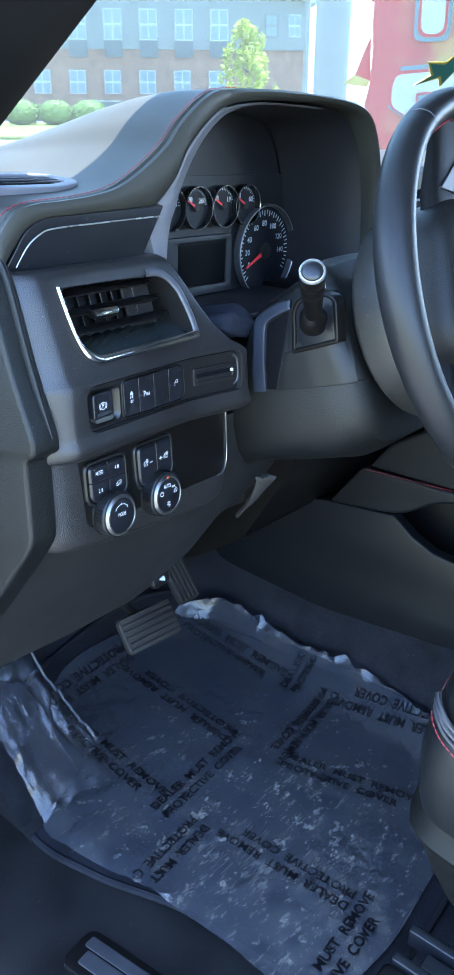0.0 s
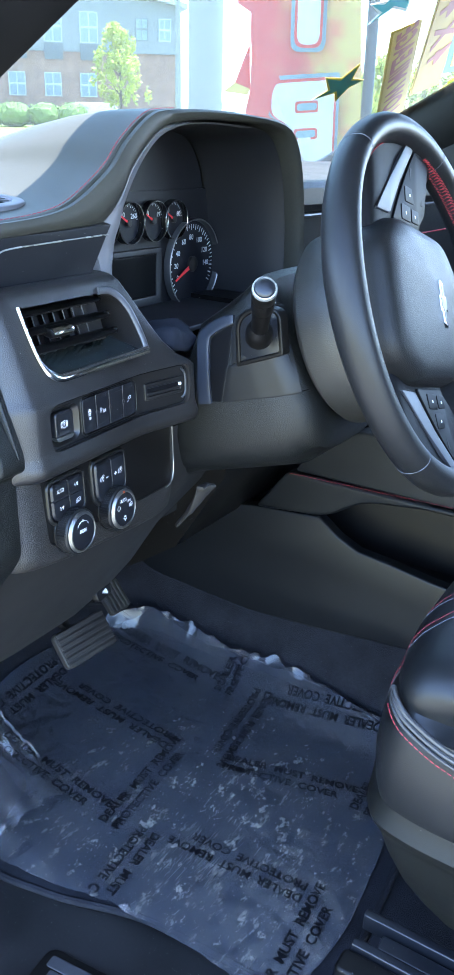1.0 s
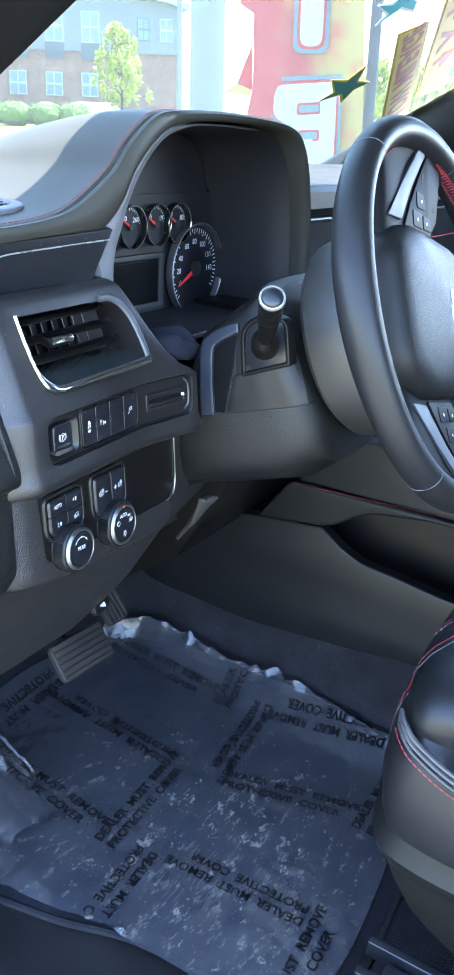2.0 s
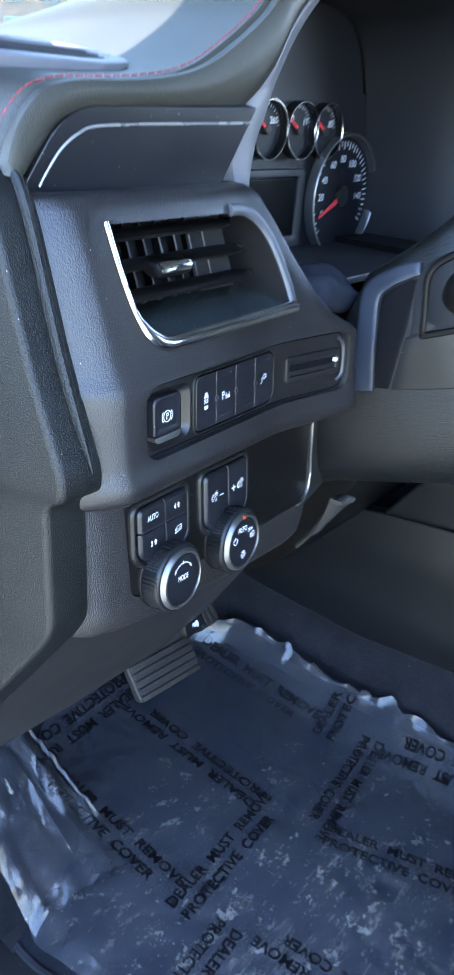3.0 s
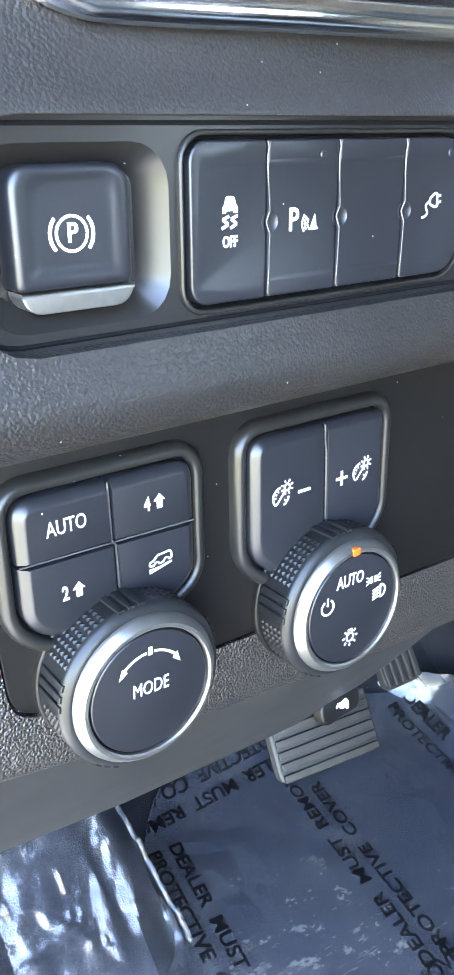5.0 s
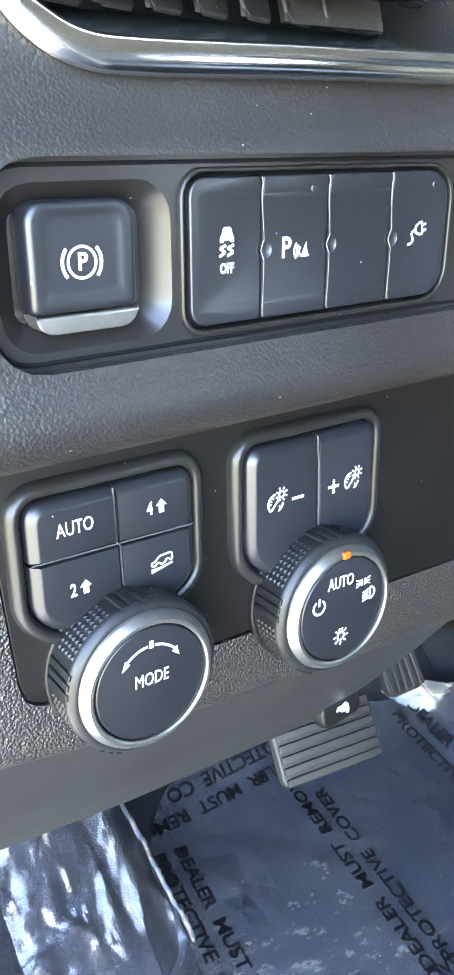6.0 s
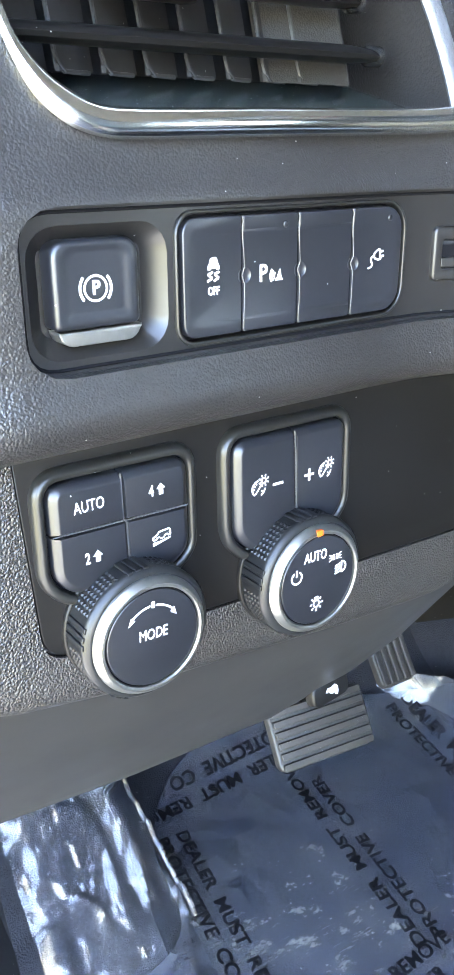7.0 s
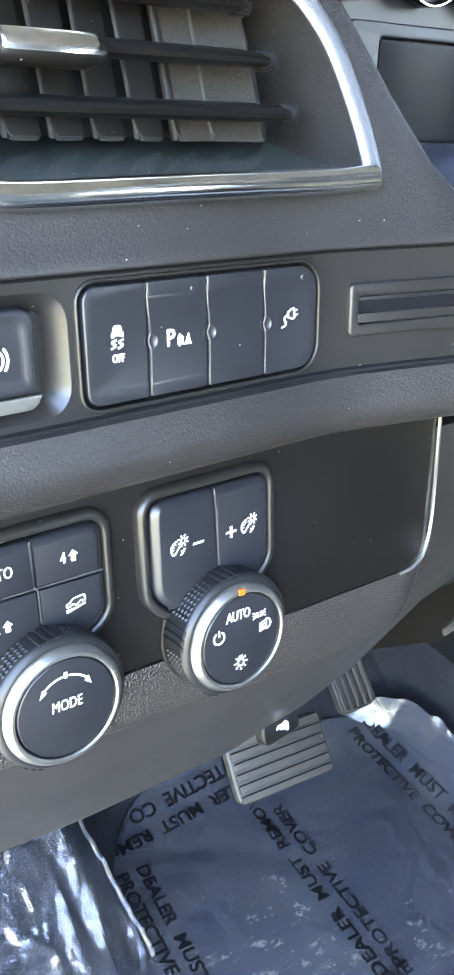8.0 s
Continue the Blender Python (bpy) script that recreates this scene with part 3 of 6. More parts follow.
part("vane_flap", loft(bmesh.new(), [[deep(x, y, d) for x, d in ((26, 31), (60, 28.4), (60, 29.5), (26, 32.5))] for y in (12, 58)]), DUSTY, vent, "dusty grey flap")
part("vent_ledge", loft(bmesh.new(), [[deep(x, y + 1.2 + k, d) for x, y in VENT if y < 9] for d, k in ((1, 0), (6, 1.8), (49, 11))], closed=False), LEDGE, vent, smooth=60)
bm = bmesh.new()
loft(bm, [[deep(x, y, 49) for x, y in ((-75, -6), (80, -6))], [deep(x, y, 49) for x, y in ((-75, 66), (80, 66))]], closed=False)
part("vent_back", bm, MATTE, vent)
for i in range(10):
    x = -72 + 14 * i
    vane = part("vane", loft(bmesh.new(), [[deep(x + dx, y, d) for dx, d in ((-0.6, 30), (0.6, 29.6), (13.6, 36.2), (12.6, 37.4))] for y in (12.5, 62)]), VANE, vent)
    # thin lighter bead paints the highlight that runs down and under the vane
    part("vane_edge_glint", tube(bmesh.new(), [deep(x + dx, y, d) for dx, y, d in ((0, 62, 29.6), (0, 18, 29.6), (0.6, 14.6, 29.9), (2.6, 12.5, 31), (8, 12.3, 33.6), (12, 12.3, 35.8))], 0.0007, 6), SATIN, vane)
for k, (y, xr) in enumerate(((21, 62), (37, 57), (53, 51))):
    bm = bmesh.new()
    secs = []
    for x, w in ((-71 + 0.05 * y, 0.4), (-69 + 0.05 * y, 0.9), (-30, 1.0), (xr - 12, 1.0), (xr - 3, 0.75), (xr, 0.5)):
        secs.append([deep(x, y + 2.9 * w * math.sin(q) + 0.5 * w, 17 + 8.5 * w * math.cos(q) * -1) for q in (math.tau * j / 12 for j in range(12))])
    loft(bm, secs)
    slat = part("slat", bm, SMOOTH, vent)
    bm = bmesh.new()
    tube(bm, [deep(xr - 4, y + 0.3, 17), deep(xr - 2, y + 0.3, 17), deep(xr + 3, y + 0.3, 17), deep(xr + 4.5, y + 0.3, 17)], [0.002, 0.0032, 0.0032, 0.0015], 12)
    part("pivot_pin", bm, GLOSS, slat)
    if k == 1:
        bm = bmesh.new()
        loft(bm, [[deep(x, y - 1.2 + 5.0 * w * math.sin(q), 10 + 8 * w * -math.cos(q)) for q in (math.tau * j / 18 for j in range(18))] for x, w in ((-37, 0.6), (-36, 0.88), (-34, 1), (-12, 1), (-9, 0.92), (-5, 0.5))])
        tab = part("thumb_tab", bm, SMOOTH, slat)
        bm = bmesh.new()
        loft(bm, [[deep(x, y + 0.4 + a * k, 1.7 + dd + (1 - k) * 2) for a, dd in ((-2.7, 0.5), (-1.5, 0.1), (0, 0), (1.5, 0.3), (2.7, 1.0), (2.7, 3.4), (-2.7, 3.4))] for x, k in ((-35.5, 0.8), (-34.5, 1), (-10.5, 1), (-9, 0.85))])
        part("tab_insert", bm, CHROME, tab, "bright chrome insert")

# ---------------------------------------------------------------- switches
def icon(kind, parent, m, s=1.0):
    """White pictograms printed on a switch, in millimetres."""
    bm = bmesh.new()

    def bar(x0, y0, x1, y1, w=0.45):
        d = Vector((x1 - x0, y1 - y0))
        n = Vector((-d.y, d.x)).normalized() * w / 2
        prism(bm, [(x0 * s + n.x * s, y0 * s + n.y * s), (x0 * s - n.x * s, y0 * s - n.y * s), (x1 * s - n.x * s, y1 * s - n.y * s), (x1 * s + n.x * s, y1 * s + n.y * s)], 0, 0.08)

    def arc(cx, cy, r, a0, a1, w=0.45, seg=14):
        k = [radians(a0 + (a1 - a0) * i / seg) for i in range(seg + 1)]
        o = [((cx + (r + w / 2) * math.cos(q)) * s, (cy + (r + w / 2) * math.sin(q)) * s) for q in k] + [((cx + (r - w / 2) * math.cos(q)) * s, (cy + (r - w / 2) * math.sin(q)) * s) for q in reversed(k)]
        prism(bm, o, 0, 0.08)

    def fill(pts):
        prism(bm, [(x * s, y * s) for x, y in pts], 0, 0.08)

    if kind == "park":
        arc(0, 0, 3.5, 0, 180, 0.6), arc(0, 0, 3.5, 180, 360, 0.6)
        arc(0, 0, 4.9, 140, 220, 0.75), arc(0, 0, 4.9, -40, 40, 0.75)
    elif kind == "slip":
        fill([(-1.5, 3.5), (1.5, 3.5), (1.1, 4.9), (0.7, 5.2), (-0.7, 5.2), (-1.1, 4.9)])
        fill([(-1.9, 1.9), (-1.0, 1.9), (-1.0, 2.3), (1.0, 2.3), (1.0, 1.9), (1.9, 1.9), (1.9, 3.1), (1.5, 3.45), (-1.5, 3.45), (-1.9, 3.1)])
        for x in (-1.2, 1.0):
            run = [(x + 0.9, 1.3), (x - 0.7, 0.7), (x + 0.7, -0.3), (x - 0.9, -1.1)]
            for p, q in zip(run, run[1:]):
                bar(*p, *q, 0.6)
    elif kind == "parking_aid":
        for r in (1.5, 2.3, 3.1):
            arc(3.1, 0, r, 140, 215, 0.42, 8)
        fill([(2.0, -1.5), (4.9, -1.5), (4.9, -1.0), (2.0, -1.0)])
        fill([(2.5, -0.9), (4.5, -0.9), (3.9, 2.1)])
    elif kind == "plug":
        cord = [(p.x, p.y) for p in smooth_path([(-3.4, -1.9, 0), (-2.2, -1.8, 0), (-1.5, -1.1, 0), (-1.9, -0.2, 0), (-1.8, 0.7, 0), (-0.6, 1.1, 0)], 3)]
        for p, q in zip(cord, cord[1:]):
            bar(*p, *q, 0.5)
        for p, q in (((0.9, 2.5), (1.9, 2.5)), ((1.9, 2.5), (1.9, -0.3)), ((1.9, -0.3), (0.9, -0.3)), ((0.9, -0.3), (-0.5, 0.4)), ((-0.5, 0.4), (-0.5, 1.8)), ((-0.5, 1.8), (0.9, 2.5)), ((1.9, 1.8), (3.2, 1.8)), ((1.9, 0.4), (3.2, 0.4))):
            bar(*p, *q, 0.5)
    elif kind == "arrow":
        fill([(-0.75, -1.8), (0.75, -1.8), (0.75, 0.2), (1.6, 0.2), (0, 2.0), (-1.6, 0.2), (-0.75, 0.2)])
    elif kind == "car_hill":
        pts = [(-1.9, -0.3), (-3.2, -0.2), (-3.3, 0.7), (-2.1, 1.1), (-0.9, 2.3), (2.6, 2.6), (3.1, 2.2), (3.2, 0.6), (2.5, 0.4)]
        for p, q in zip(pts, pts[1:]):
            bar(*p, *q, 0.5)
        arc(-1.2, -0.3, 0.75, 0, 180, 0.45), arc(1.7, 0.2, 0.75, 0, 180, 0.45), bar(-0.4, -0.2, 0.9, 0.1, 0.45)
        fill([(-3.4, -2.3), (3.3, -0.7), (3.1, -0.2), (1.7, -0.45), (0.6, -0.7), (-0.3, -0.9), (-1.9, -1.0), (-3.4, -1.0)])
    elif kind == "dim":
        arc(-0.9, -0.5, 2.5, 95, 232, 0.5), arc(-0.9, -0.5, 2.5, 292, 352, 0.5), bar(-2.2, -2.3, 0.3, 0.7, 0.5)
        for q in (120, 150, 180, 320):
            c, k = math.cos(radians(q)), math.sin(radians(q))
            bar(-0.9 + 1.5 * c, -0.5 + 1.5 * k, -0.9 + 2.3 * c, -0.5 + 2.3 * k, 0.4)
        arc(1.1, 1.7, 0.85, 0, 360, 0.5)
        for q in range(22, 382, 45):
            c, k = math.cos(radians(q)), math.sin(radians(q))
            bar(1.1 + 1.35 * c, 1.7 + 1.35 * k, 1.1 + 2.0 * c, 1.7 + 2.0 * k, 0.42)
    elif kind == "lamp":
        arc(0, 0, 1.25, 0, 360, 0.5)
        for q in (-90, -45, 0, 45, 135, 180, 225):
            a = radians(q)
            bar(1.9 * math.cos(a), 1.9 * math.sin(a), 2.8 * math.cos(a), 2.8 * math.sin(a), 0.5)
        bar(-0.6, 1.3, -0.6, 2.2, 0.45), bar(0.6, 1.3, 0.6, 2.2, 0.45), bar(-0.8, 2.3, 0.8, 2.3, 0.5)
    elif kind == "off":
        arc(0, 0, 2.0, 120, 420, 0.55), bar(0, 0.4, 0, 2.6, 0.55)
    elif kind == "parklamps":
        for sx in (-1, 1):
            arc(sx * 0.6, 0, 0.95, 90 if sx < 0 else -90, 270 if sx < 0 else 90, 0.45), bar(sx * 0.6, -0.95, sx * 0.6, 0.95, 0.45)
            for d in (-0.8, 0, 0.8):
                bar(sx * 1.9, d, sx * 3.0, d * 1.6, 0.4)
    elif kind == "headlamp":
        arc(0.6, 0, 1.7, -90, 90, 0.5), bar(0.6, -1.75, 0.6, 1.75, 0.5)
        for d in (-1.3, -0.45, 0.4, 1.25):
            bar(0, d, -2.0, d - 0.5, 0.42)
    elif kind == "mode_arc":
        arc(0, 0, 11.5, 96, 140, 0.7), arc(0, 0, 11.5, 40, 84, 0.7), bar(0, 10.6, 0, 13.0, 1.2)
        for q, sg in ((143, 1), (37, -1)):
            a = radians(q)
            x, y = 11.5 * math.cos(a), 11.5 * math.sin(a)
            fill([(x - 0.6 * sg, y - 1.4), (x + 2.0 * sg, y + 0.4), (x + 0.4 * sg, y + 2.0)])
    elif kind == "hood":
        fill([(-6, -2), (-5, 1), (-2, 1.6), (1.5, 4.5), (4.5, 3.5), (6, 0.5), (6, -2), (4, -2.6), (2.5, -1), (1, -2.2), (-2, -2.2), (-3.5, -1), (-5, -2.6)])
    return part("pictogram", bm, WHITE, parent, m=m, smooth=0)


def sign(text, size, parent, m, bold=0.00005, wide=0.66):
    return part("lettering", words(text, size * 0.00088, WHITE, bold), WHITE, parent, m=m @ Matrix.Diagonal((wide, 0.95, 1, 1)))


brake = thing("parking_brake_switch", "square black parking brake switch with silver lower lip", "switch", F)
cap_edge, cap_dish = rr(-55.1, -8.9, -31.1, 12.6, (1.5, 1.5, 4, 4)), rr(-49.8, -4.6, -36.4, 9.4, (1.2, 1.2, 3, 3))
part("switch_cap", loft(bmesh.new(), [[((x + (u - x) * k) * 0.001, (y + (v - y) * k) * 0.001, z * 0.001) for (x, y), (u, v) in zip(cap_edge, cap_dish)] for k, z in ((0, -6), (0, -1.0), (0.05, -0.3), (0.14, 0.15), (0.30, 0.35), (0.5, 0.3), (0.68, 0.02), (0.85, -0.22), (1, -0.28))]), KEY, brake, "black cap with a shallow dish")
part("silver_lip", plate(rr(-54.2, -13.0, -31.0, -9.3, (4.0, 4.0, 0.5, 0.5)), -6, 0.0, 0.4), SILVER, brake, "satin silver lip")
icon("park", brake, at(-43.4, 0.8, -0.26), 0.88)
sign("P", 5.8, brake, at(-43.3, 0.8, -0.2), 0.0001, 0.88)

bank = thing("switch_bank", "bank of four black push switches in a row", "switch bank", F)
edges = [-18.3, 1.3, 21.3, 42.2, 63.4]
hollow = rr(-16.0, -12.4, 60.6, 12.6, (3, 5, 5, 3))
for i in range(4):
    l, r = i == 0, i == 3
    o = rr(edges[i] + 0.3, -15.4, edges[i + 1] - 0.3, 16, (4 if l else 0.8, 7 if r else 0.8, 7 if r else 0.8, 4 if l else 0.8))
    cuts = [loft(bmesh.new(), [[(x * 0.001, y * 0.001, z * 0.001) for x, y in q] for q, z in ((offset(hollow, -2.0), 1.4), (hollow, 0.45), (offset(hollow, 1.5), 0.1))])]
    for e in edges[max(i, 1):min(i + 2, 4)]:
        ball = bmesh.new()
        bmesh.ops.create_uvsphere(ball, u_segments=24, v_segments=16, radius=0.0040, matrix=Matrix.Translation((e * 0.001 + 0.0009, 0, 0.0034)))
        cuts.append(ball)
    sw = part("push_switch", carve(plate(o, -3.1, 0.4, 0.5), cuts), KEY, bank)
    if i in (1, 3):
        part("indicator_bump", plate(disc(*((16.4, 12.9) if i == 1 else (57.6, 12.6)), 0.95, 16), -1, 0.75, 0.35), KEY, sw)
    if i == 0:
        icon("slip", sw, at(-8.2, 0.5, 0.12), 0.98)
        sign("OFF", 3.7, sw, at(-8.2, -3.3, 0.16), 0.00008)
    elif i == 1:
        sign("P", 8.0, sw, at(8.7, -0.1, 0.16), 0.0001, 0.82)
        icon("parking_aid", sw, at(11.2, -0.9, 0.12), 0.92)
    elif i == 3:
        icon("plug", sw, at(52.6, 0.6, 0.12, 8), 1.05)
    if i:
        bm = bmesh.new()
        wav = [(edges[i] + dx, y, z) for dx, y, z in ((0.0, 15.8, 0.2), (0.45, 14.4, 0.2), (0.1, 12.9, 0.2), (0.5, 8, 0.0), (1.0, 2.2, 0.0), (0.45, 0, -0.5), (1.0, -2.2, 0.0), (0.9, -10, 0.0), (0.6, -12.4, 0.2), (1.0, -13.8, 0.2), (0.9, -15.2, 0.2))]
        tube(bm, [Vector(p) * 0.001 for p in wav], 0.00022, 5)
        part("bright_joint", bm, SATIN, bank)
ring = rr(-19.0, -16.4, 64.4, 16.8, (5, 8, 8, 5))
part("bezel_edge", plate([offset(ring, -1.2), offset(ring, -0.1)], -2.5, 0.2, 0.6), BEZEL, bank)
part("bank_well", plate(offset(ring, 0.1), -5.2, -3.2, 0.0), INK, bank, "dark gap round the switches")

F2 = F @ at(82, 0.5, 2.6) @ Matrix.Rotation(radians(-14.6), 4, "Y")
slot = thing("card_slot", "black memory card slot with a small lamp", "card slot", F2)
part("slot_frame", plate([rr(-5.5, -8.5, 45, 8.5, 2), rr(-2.0, -4.6, 41.6, 4.2, 1)], -4, 1.1, 0.9), BAND, slot)
part("slot_well", plate(rr(-2.5, -5, 42, 4.6, 1), -3, -0.55, 0.0), INK, slot)
part("slot_lip", plate(rr(-1.9, -4.5, 41.5, -1.2, 0.5), -5, 0.3, 0.5), BAND, slot)
part("slot_upper_lip", plate(rr(-1.9, 2.6, 41.5, 4.1, 0.5), -5, -0.3, 0.4), KEY, slot)
part("slot_lamp", plate(rr(40.2, -0.6, 43.0, 2.2, 0.6), -3, 1.5, 0.3), WHITE, slot)
bm = bmesh.new()
tube(bm, [Vector(p) * 0.001 for p in smooth_path([(44, -14, 0), (48.5, -10, 0.5), (49.4, 0, 0.6), (48.5, 10, 0.5), (44, 15, 0)], 5)], 0.0012, 6)
part("slot_bezel_edge", bm, SATIN, slot)


def revolve(prof, seg=96, caps=True):
    """A turned solid from radii and heights in millimetres."""
    return loft(bmesh.new(), [[(r * math.cos(math.tau * i / seg) * 0.001, r * math.sin(math.tau * i / seg) * 0.001, z * 0.001) for i in range(seg)] for r, z in prof], caps=caps)


def knob(parent, cx, cy, mode):
    """A rotary knob: gripped dark skirt, satin collar, silver ring and a flat printed face."""
    grow = 1.045 if mode else 1.075
    kb = part("knob", plate(disc(0, 0, 20.9, 64), 0, 2.4, 0.7), SMOOTH, parent, m=at(cx, cy, -1) @ Matrix.Diagonal((grow, grow, 1.0, 1)))
    part("knob_skirt", revolve(((19.9, 2), (20.2, 3), (20.1, 12.6), (19.6, 12.9))), KNOB, kb)
    part("knob_collar", revolve(((20.0, 12.0), (20.5, 12.2), (20.5, 12.7), (20.3, 13.4), (19.8, 14.1), (19.1, 14.6), (18.5, 14.8), (18.0, 14.8)), caps=False), COLLAR, kb, "smooth satin grey collar")
    part("knob_ring", revolve(((18.3, 14.4), (18.3, 15.0), (18.0, 15.8), (17.3, 16.8), (16.6, 17.5), (15.9, 17.55), (15.45, 17.2), (15.3, 16.2)), caps=False), RINGED, kb, "satin silver ring")
    part("knob_groove", revolve(((17.4, 14.6), (17.3, 15.7), (14.6, 15.7), (14.6, 14.6))), INK, kb, "dark gap round the face")
    part("knob_face", plate(disc(0, 0, 14.95, 64), 10, 17.0, 0.5), KEY, kb)
    # pyramid grip patches, with notched ribs between them
    for q0 in (131, 203, 275, 347, 59):
        bm = bmesh.new()

        def grip(i, j, lift):
            """A place on the grip, in steps across and up the skirt."""
            q = radians(q0 + (i - 4) * 5.1)
            return Vector(((19.95 + lift) * math.cos(q), (19.95 + lift) * math.sin(q), 3.4 + j * 1.72)) * 0.001
        net = [[bm.verts.new(grip(i, j, 0)) for j in range(6)] for i in range(9)]
        for i in range(8):
            for j in range(5):
                top = bm.verts.new(grip(i + 0.5, j + 0.5, 0.6))
                ring = (net[i][j], net[i + 1][j], net[i + 1][j + 1], net[i][j + 1])
                for k in range(4):
                    bm.faces.new((ring[k - 1], ring[k], top))
        part("grip_patch", bm, KNOB, kb, smooth=0)
        for dq in (29, 36, 43):
            m = Matrix.Rotation(radians(q0 + dq), 4, "Z") @ Matrix.Translation((0.0199, 0, 0)) @ Matrix.Rotation(radians(90), 4, "Y")
            part("grip_rib", prism(bmesh.new(), [(-13.6, -0.75), (-13.6, 0.75), (-3.0, 0.95), (-3.0, -0.95)], 0, 0.9, 0.3, m), KNOB, kb)
    if mode:
        icon("mode_arc", kb, at(-0.2, 1.0, 17.05, -3), 0.8)
        sign("MODE", 5.7, kb, at(0.0, 1.2, 17.1, -3), 0.0)
    else:
        sign("AUTO", 5.7, kb, at(-1.4, 8.6, 17.1, -2), 0.00004)
        icon("off", kb, at(-9.0, 3.4, 17.05), 1.0)
        icon("parklamps", kb, at(6.8, 6.2, 17.05), 0.85)
        icon("headlamp", kb, at(8.9, 2.0, 17.05), 1.05)
        icon("lamp", kb, at(-0.8, -8, 17.05), 0.95)
        part("pointer_light", plate(rr(-1.4, 15.3, 1.0, 17.3, 0.3), 14, 17.75, 0.1), AMBER, kb)
    return kb


def cell(parent, o, wall):
    """The raised bezel behind a group of switches."""
    bm = bmesh.new()
    loft(bm, [[(x * 0.001, y * 0.001, z * 0.001) for x, y in offset(o, -d)] for d, z in ((wall, -2), (wall, 0.2), (wall - 0.2, 1.0), (wall - 0.7, 1.9), (wall - 1.4, 2.5), (wall - 2.1, 2.75), (wall - 2.8, 2.6), (0.75, 2.0), (0.5, 1.2), (0.5, -1))], caps=False)
    part("bezel", bm, BEZEL, parent)


def squeezed(pts, x0, x1, n0, n1):
    """The points, with the span x0..x1 laid on n0..n1."""
    return [(n0 + (x - x0) * (n1 - n0) / (x1 - x0), y) for x, y in pts]


def joint(parent, *pts):
    """The thin bright line between two keys."""
    part("bright_joint", tube(bmesh.new(), [Vector(p) * 0.001 for p in pts], 0.00026, 5), SATIN, parent)


def edge_offset(pts, ds):
    """Moves each edge of a counter-clockwise outline inwards by its own distance."""
    lines, out = [], []
    for i, p in enumerate(pts):
        a, b = Vector(pts[i - 1]), Vector(p)
        d = (b - a).normalized() if (b - a).length > 1e-6 else Vector((1, 0))
        lines.append((a + Vector((-d.y, d.x)) * ds[i], d, Vector((-d.y, d.x)) * ds[i]))
    for i, p in enumerate(pts):
        (a, d, n1), (b, e, n2) = lines[i], lines[(i + 1) % len(pts)]
        cross = d.x * e.y - d.y * e.x
        if abs(cross) < 0.05:
            out.append(tuple(Vector(p) + (n1 + n2) / 2))
        else:
            w = b - a
            out.append(tuple(a + d * ((w.x * e.y - w.y * e.x) / cross)))
    return out


def key_cap(o, group):
    """A key whose edges on the rim of its group slope away broadly, while those against other keys are crisp."""
    o = list(o) if area(o) > 0 else list(reversed(o))

    def rim(p):
        best = 99.0
        for i, b in enumerate(group):
            a, b, q = Vector(group[i - 1]), Vector(b), Vector(p)
            t = max(0, min(1, (q - a).dot(b - a) / max((b - a).length_squared, 1e-9)))
            best = min(best, (a + (b - a) * t - q).length)
        return best < 0.9
    outer = [rim(Vector(o[i - 1]).lerp(Vector(p), 0.5)) for i, p in enumerate(o)]
    levels = []
    for wide, thin, z in ((0, 0, -1), (0, 0, 2.1), (0.25, 0.1, 2.6), (1.0, 0.2, 3.3), (1.9, 0.3, 3.95), (2.3, 0.4, 4.15), (2.7, 0.55, 4.2)):
        levels.append([(x * 0.001, y * 0.001, z * 0.001) for x, y in edge_offset(o, [wide if k else thin for k in outer])])
    return loft(bmesh.new(), levels)


drive = thing("drive_mode_control", "drive mode knob with four push switches above", "control knob", G)
DK = (-60.3, -12.3, -61.3, -15.4)
outline = round_poly(squeezed([(-60.3, 10.8), (-60.3, -18), (-54, -24.5), (-19, -25), (-12.3, -20), (-12.3, 10.5)], *DK), (5, 6, 5, 5, 6, 5))
cell(drive, outline, 4.2)
part("pocket_floor", plate(offset(outline, -1), -1.5, -0.4), INK, drive)
keys = [([(-60, 10.6), (-60, -3.9), (-36.4, -4.2), (-36.8, 10.4)], (5, 0, 0, 0), "AUTO"), ([(-36, 10.4), (-35.8, -4.2), (-12.5, -4.9), (-12.5, 10.4)], (0, 0, 0, 5), "4"),
        ([(-60, -4.7), (-60, -18), (-54, -24), (-35.6, -24.6), (-36.1, -5.0)], (0, 6, 6, 0, 0), "2"), ([(-35.4, -5.0), (-34.9, -24.6), (-19, -24.6), (-12.5, -19.5), (-12.5, -5.6)], (0, 0, 6, 6, 0), "hill")]
for o, r, what in keys:
    k = part("push_switch", key_cap(round_poly(squeezed(o, *DK), r), outline), KEY, drive)
    if what == "AUTO":
        sign("AUTO", 6.0, k, at(-49.4, 3.0, 4.28, 1), 0.0)
    elif what in "42":
        y = 2.4 if what == "4" else -13.2
        x = -29.4 if what == "4" else -51.4
        sign(what, 5.8, k, at(x + 0.3, y, 4.28, 1), 0.00008)
        icon("arrow", k, at(x + 3.6, y + 0.2, 4.25), 0.95)
    else:
        icon("car_hill", k, at(-26.2, -13.2, 4.25), 0.95)
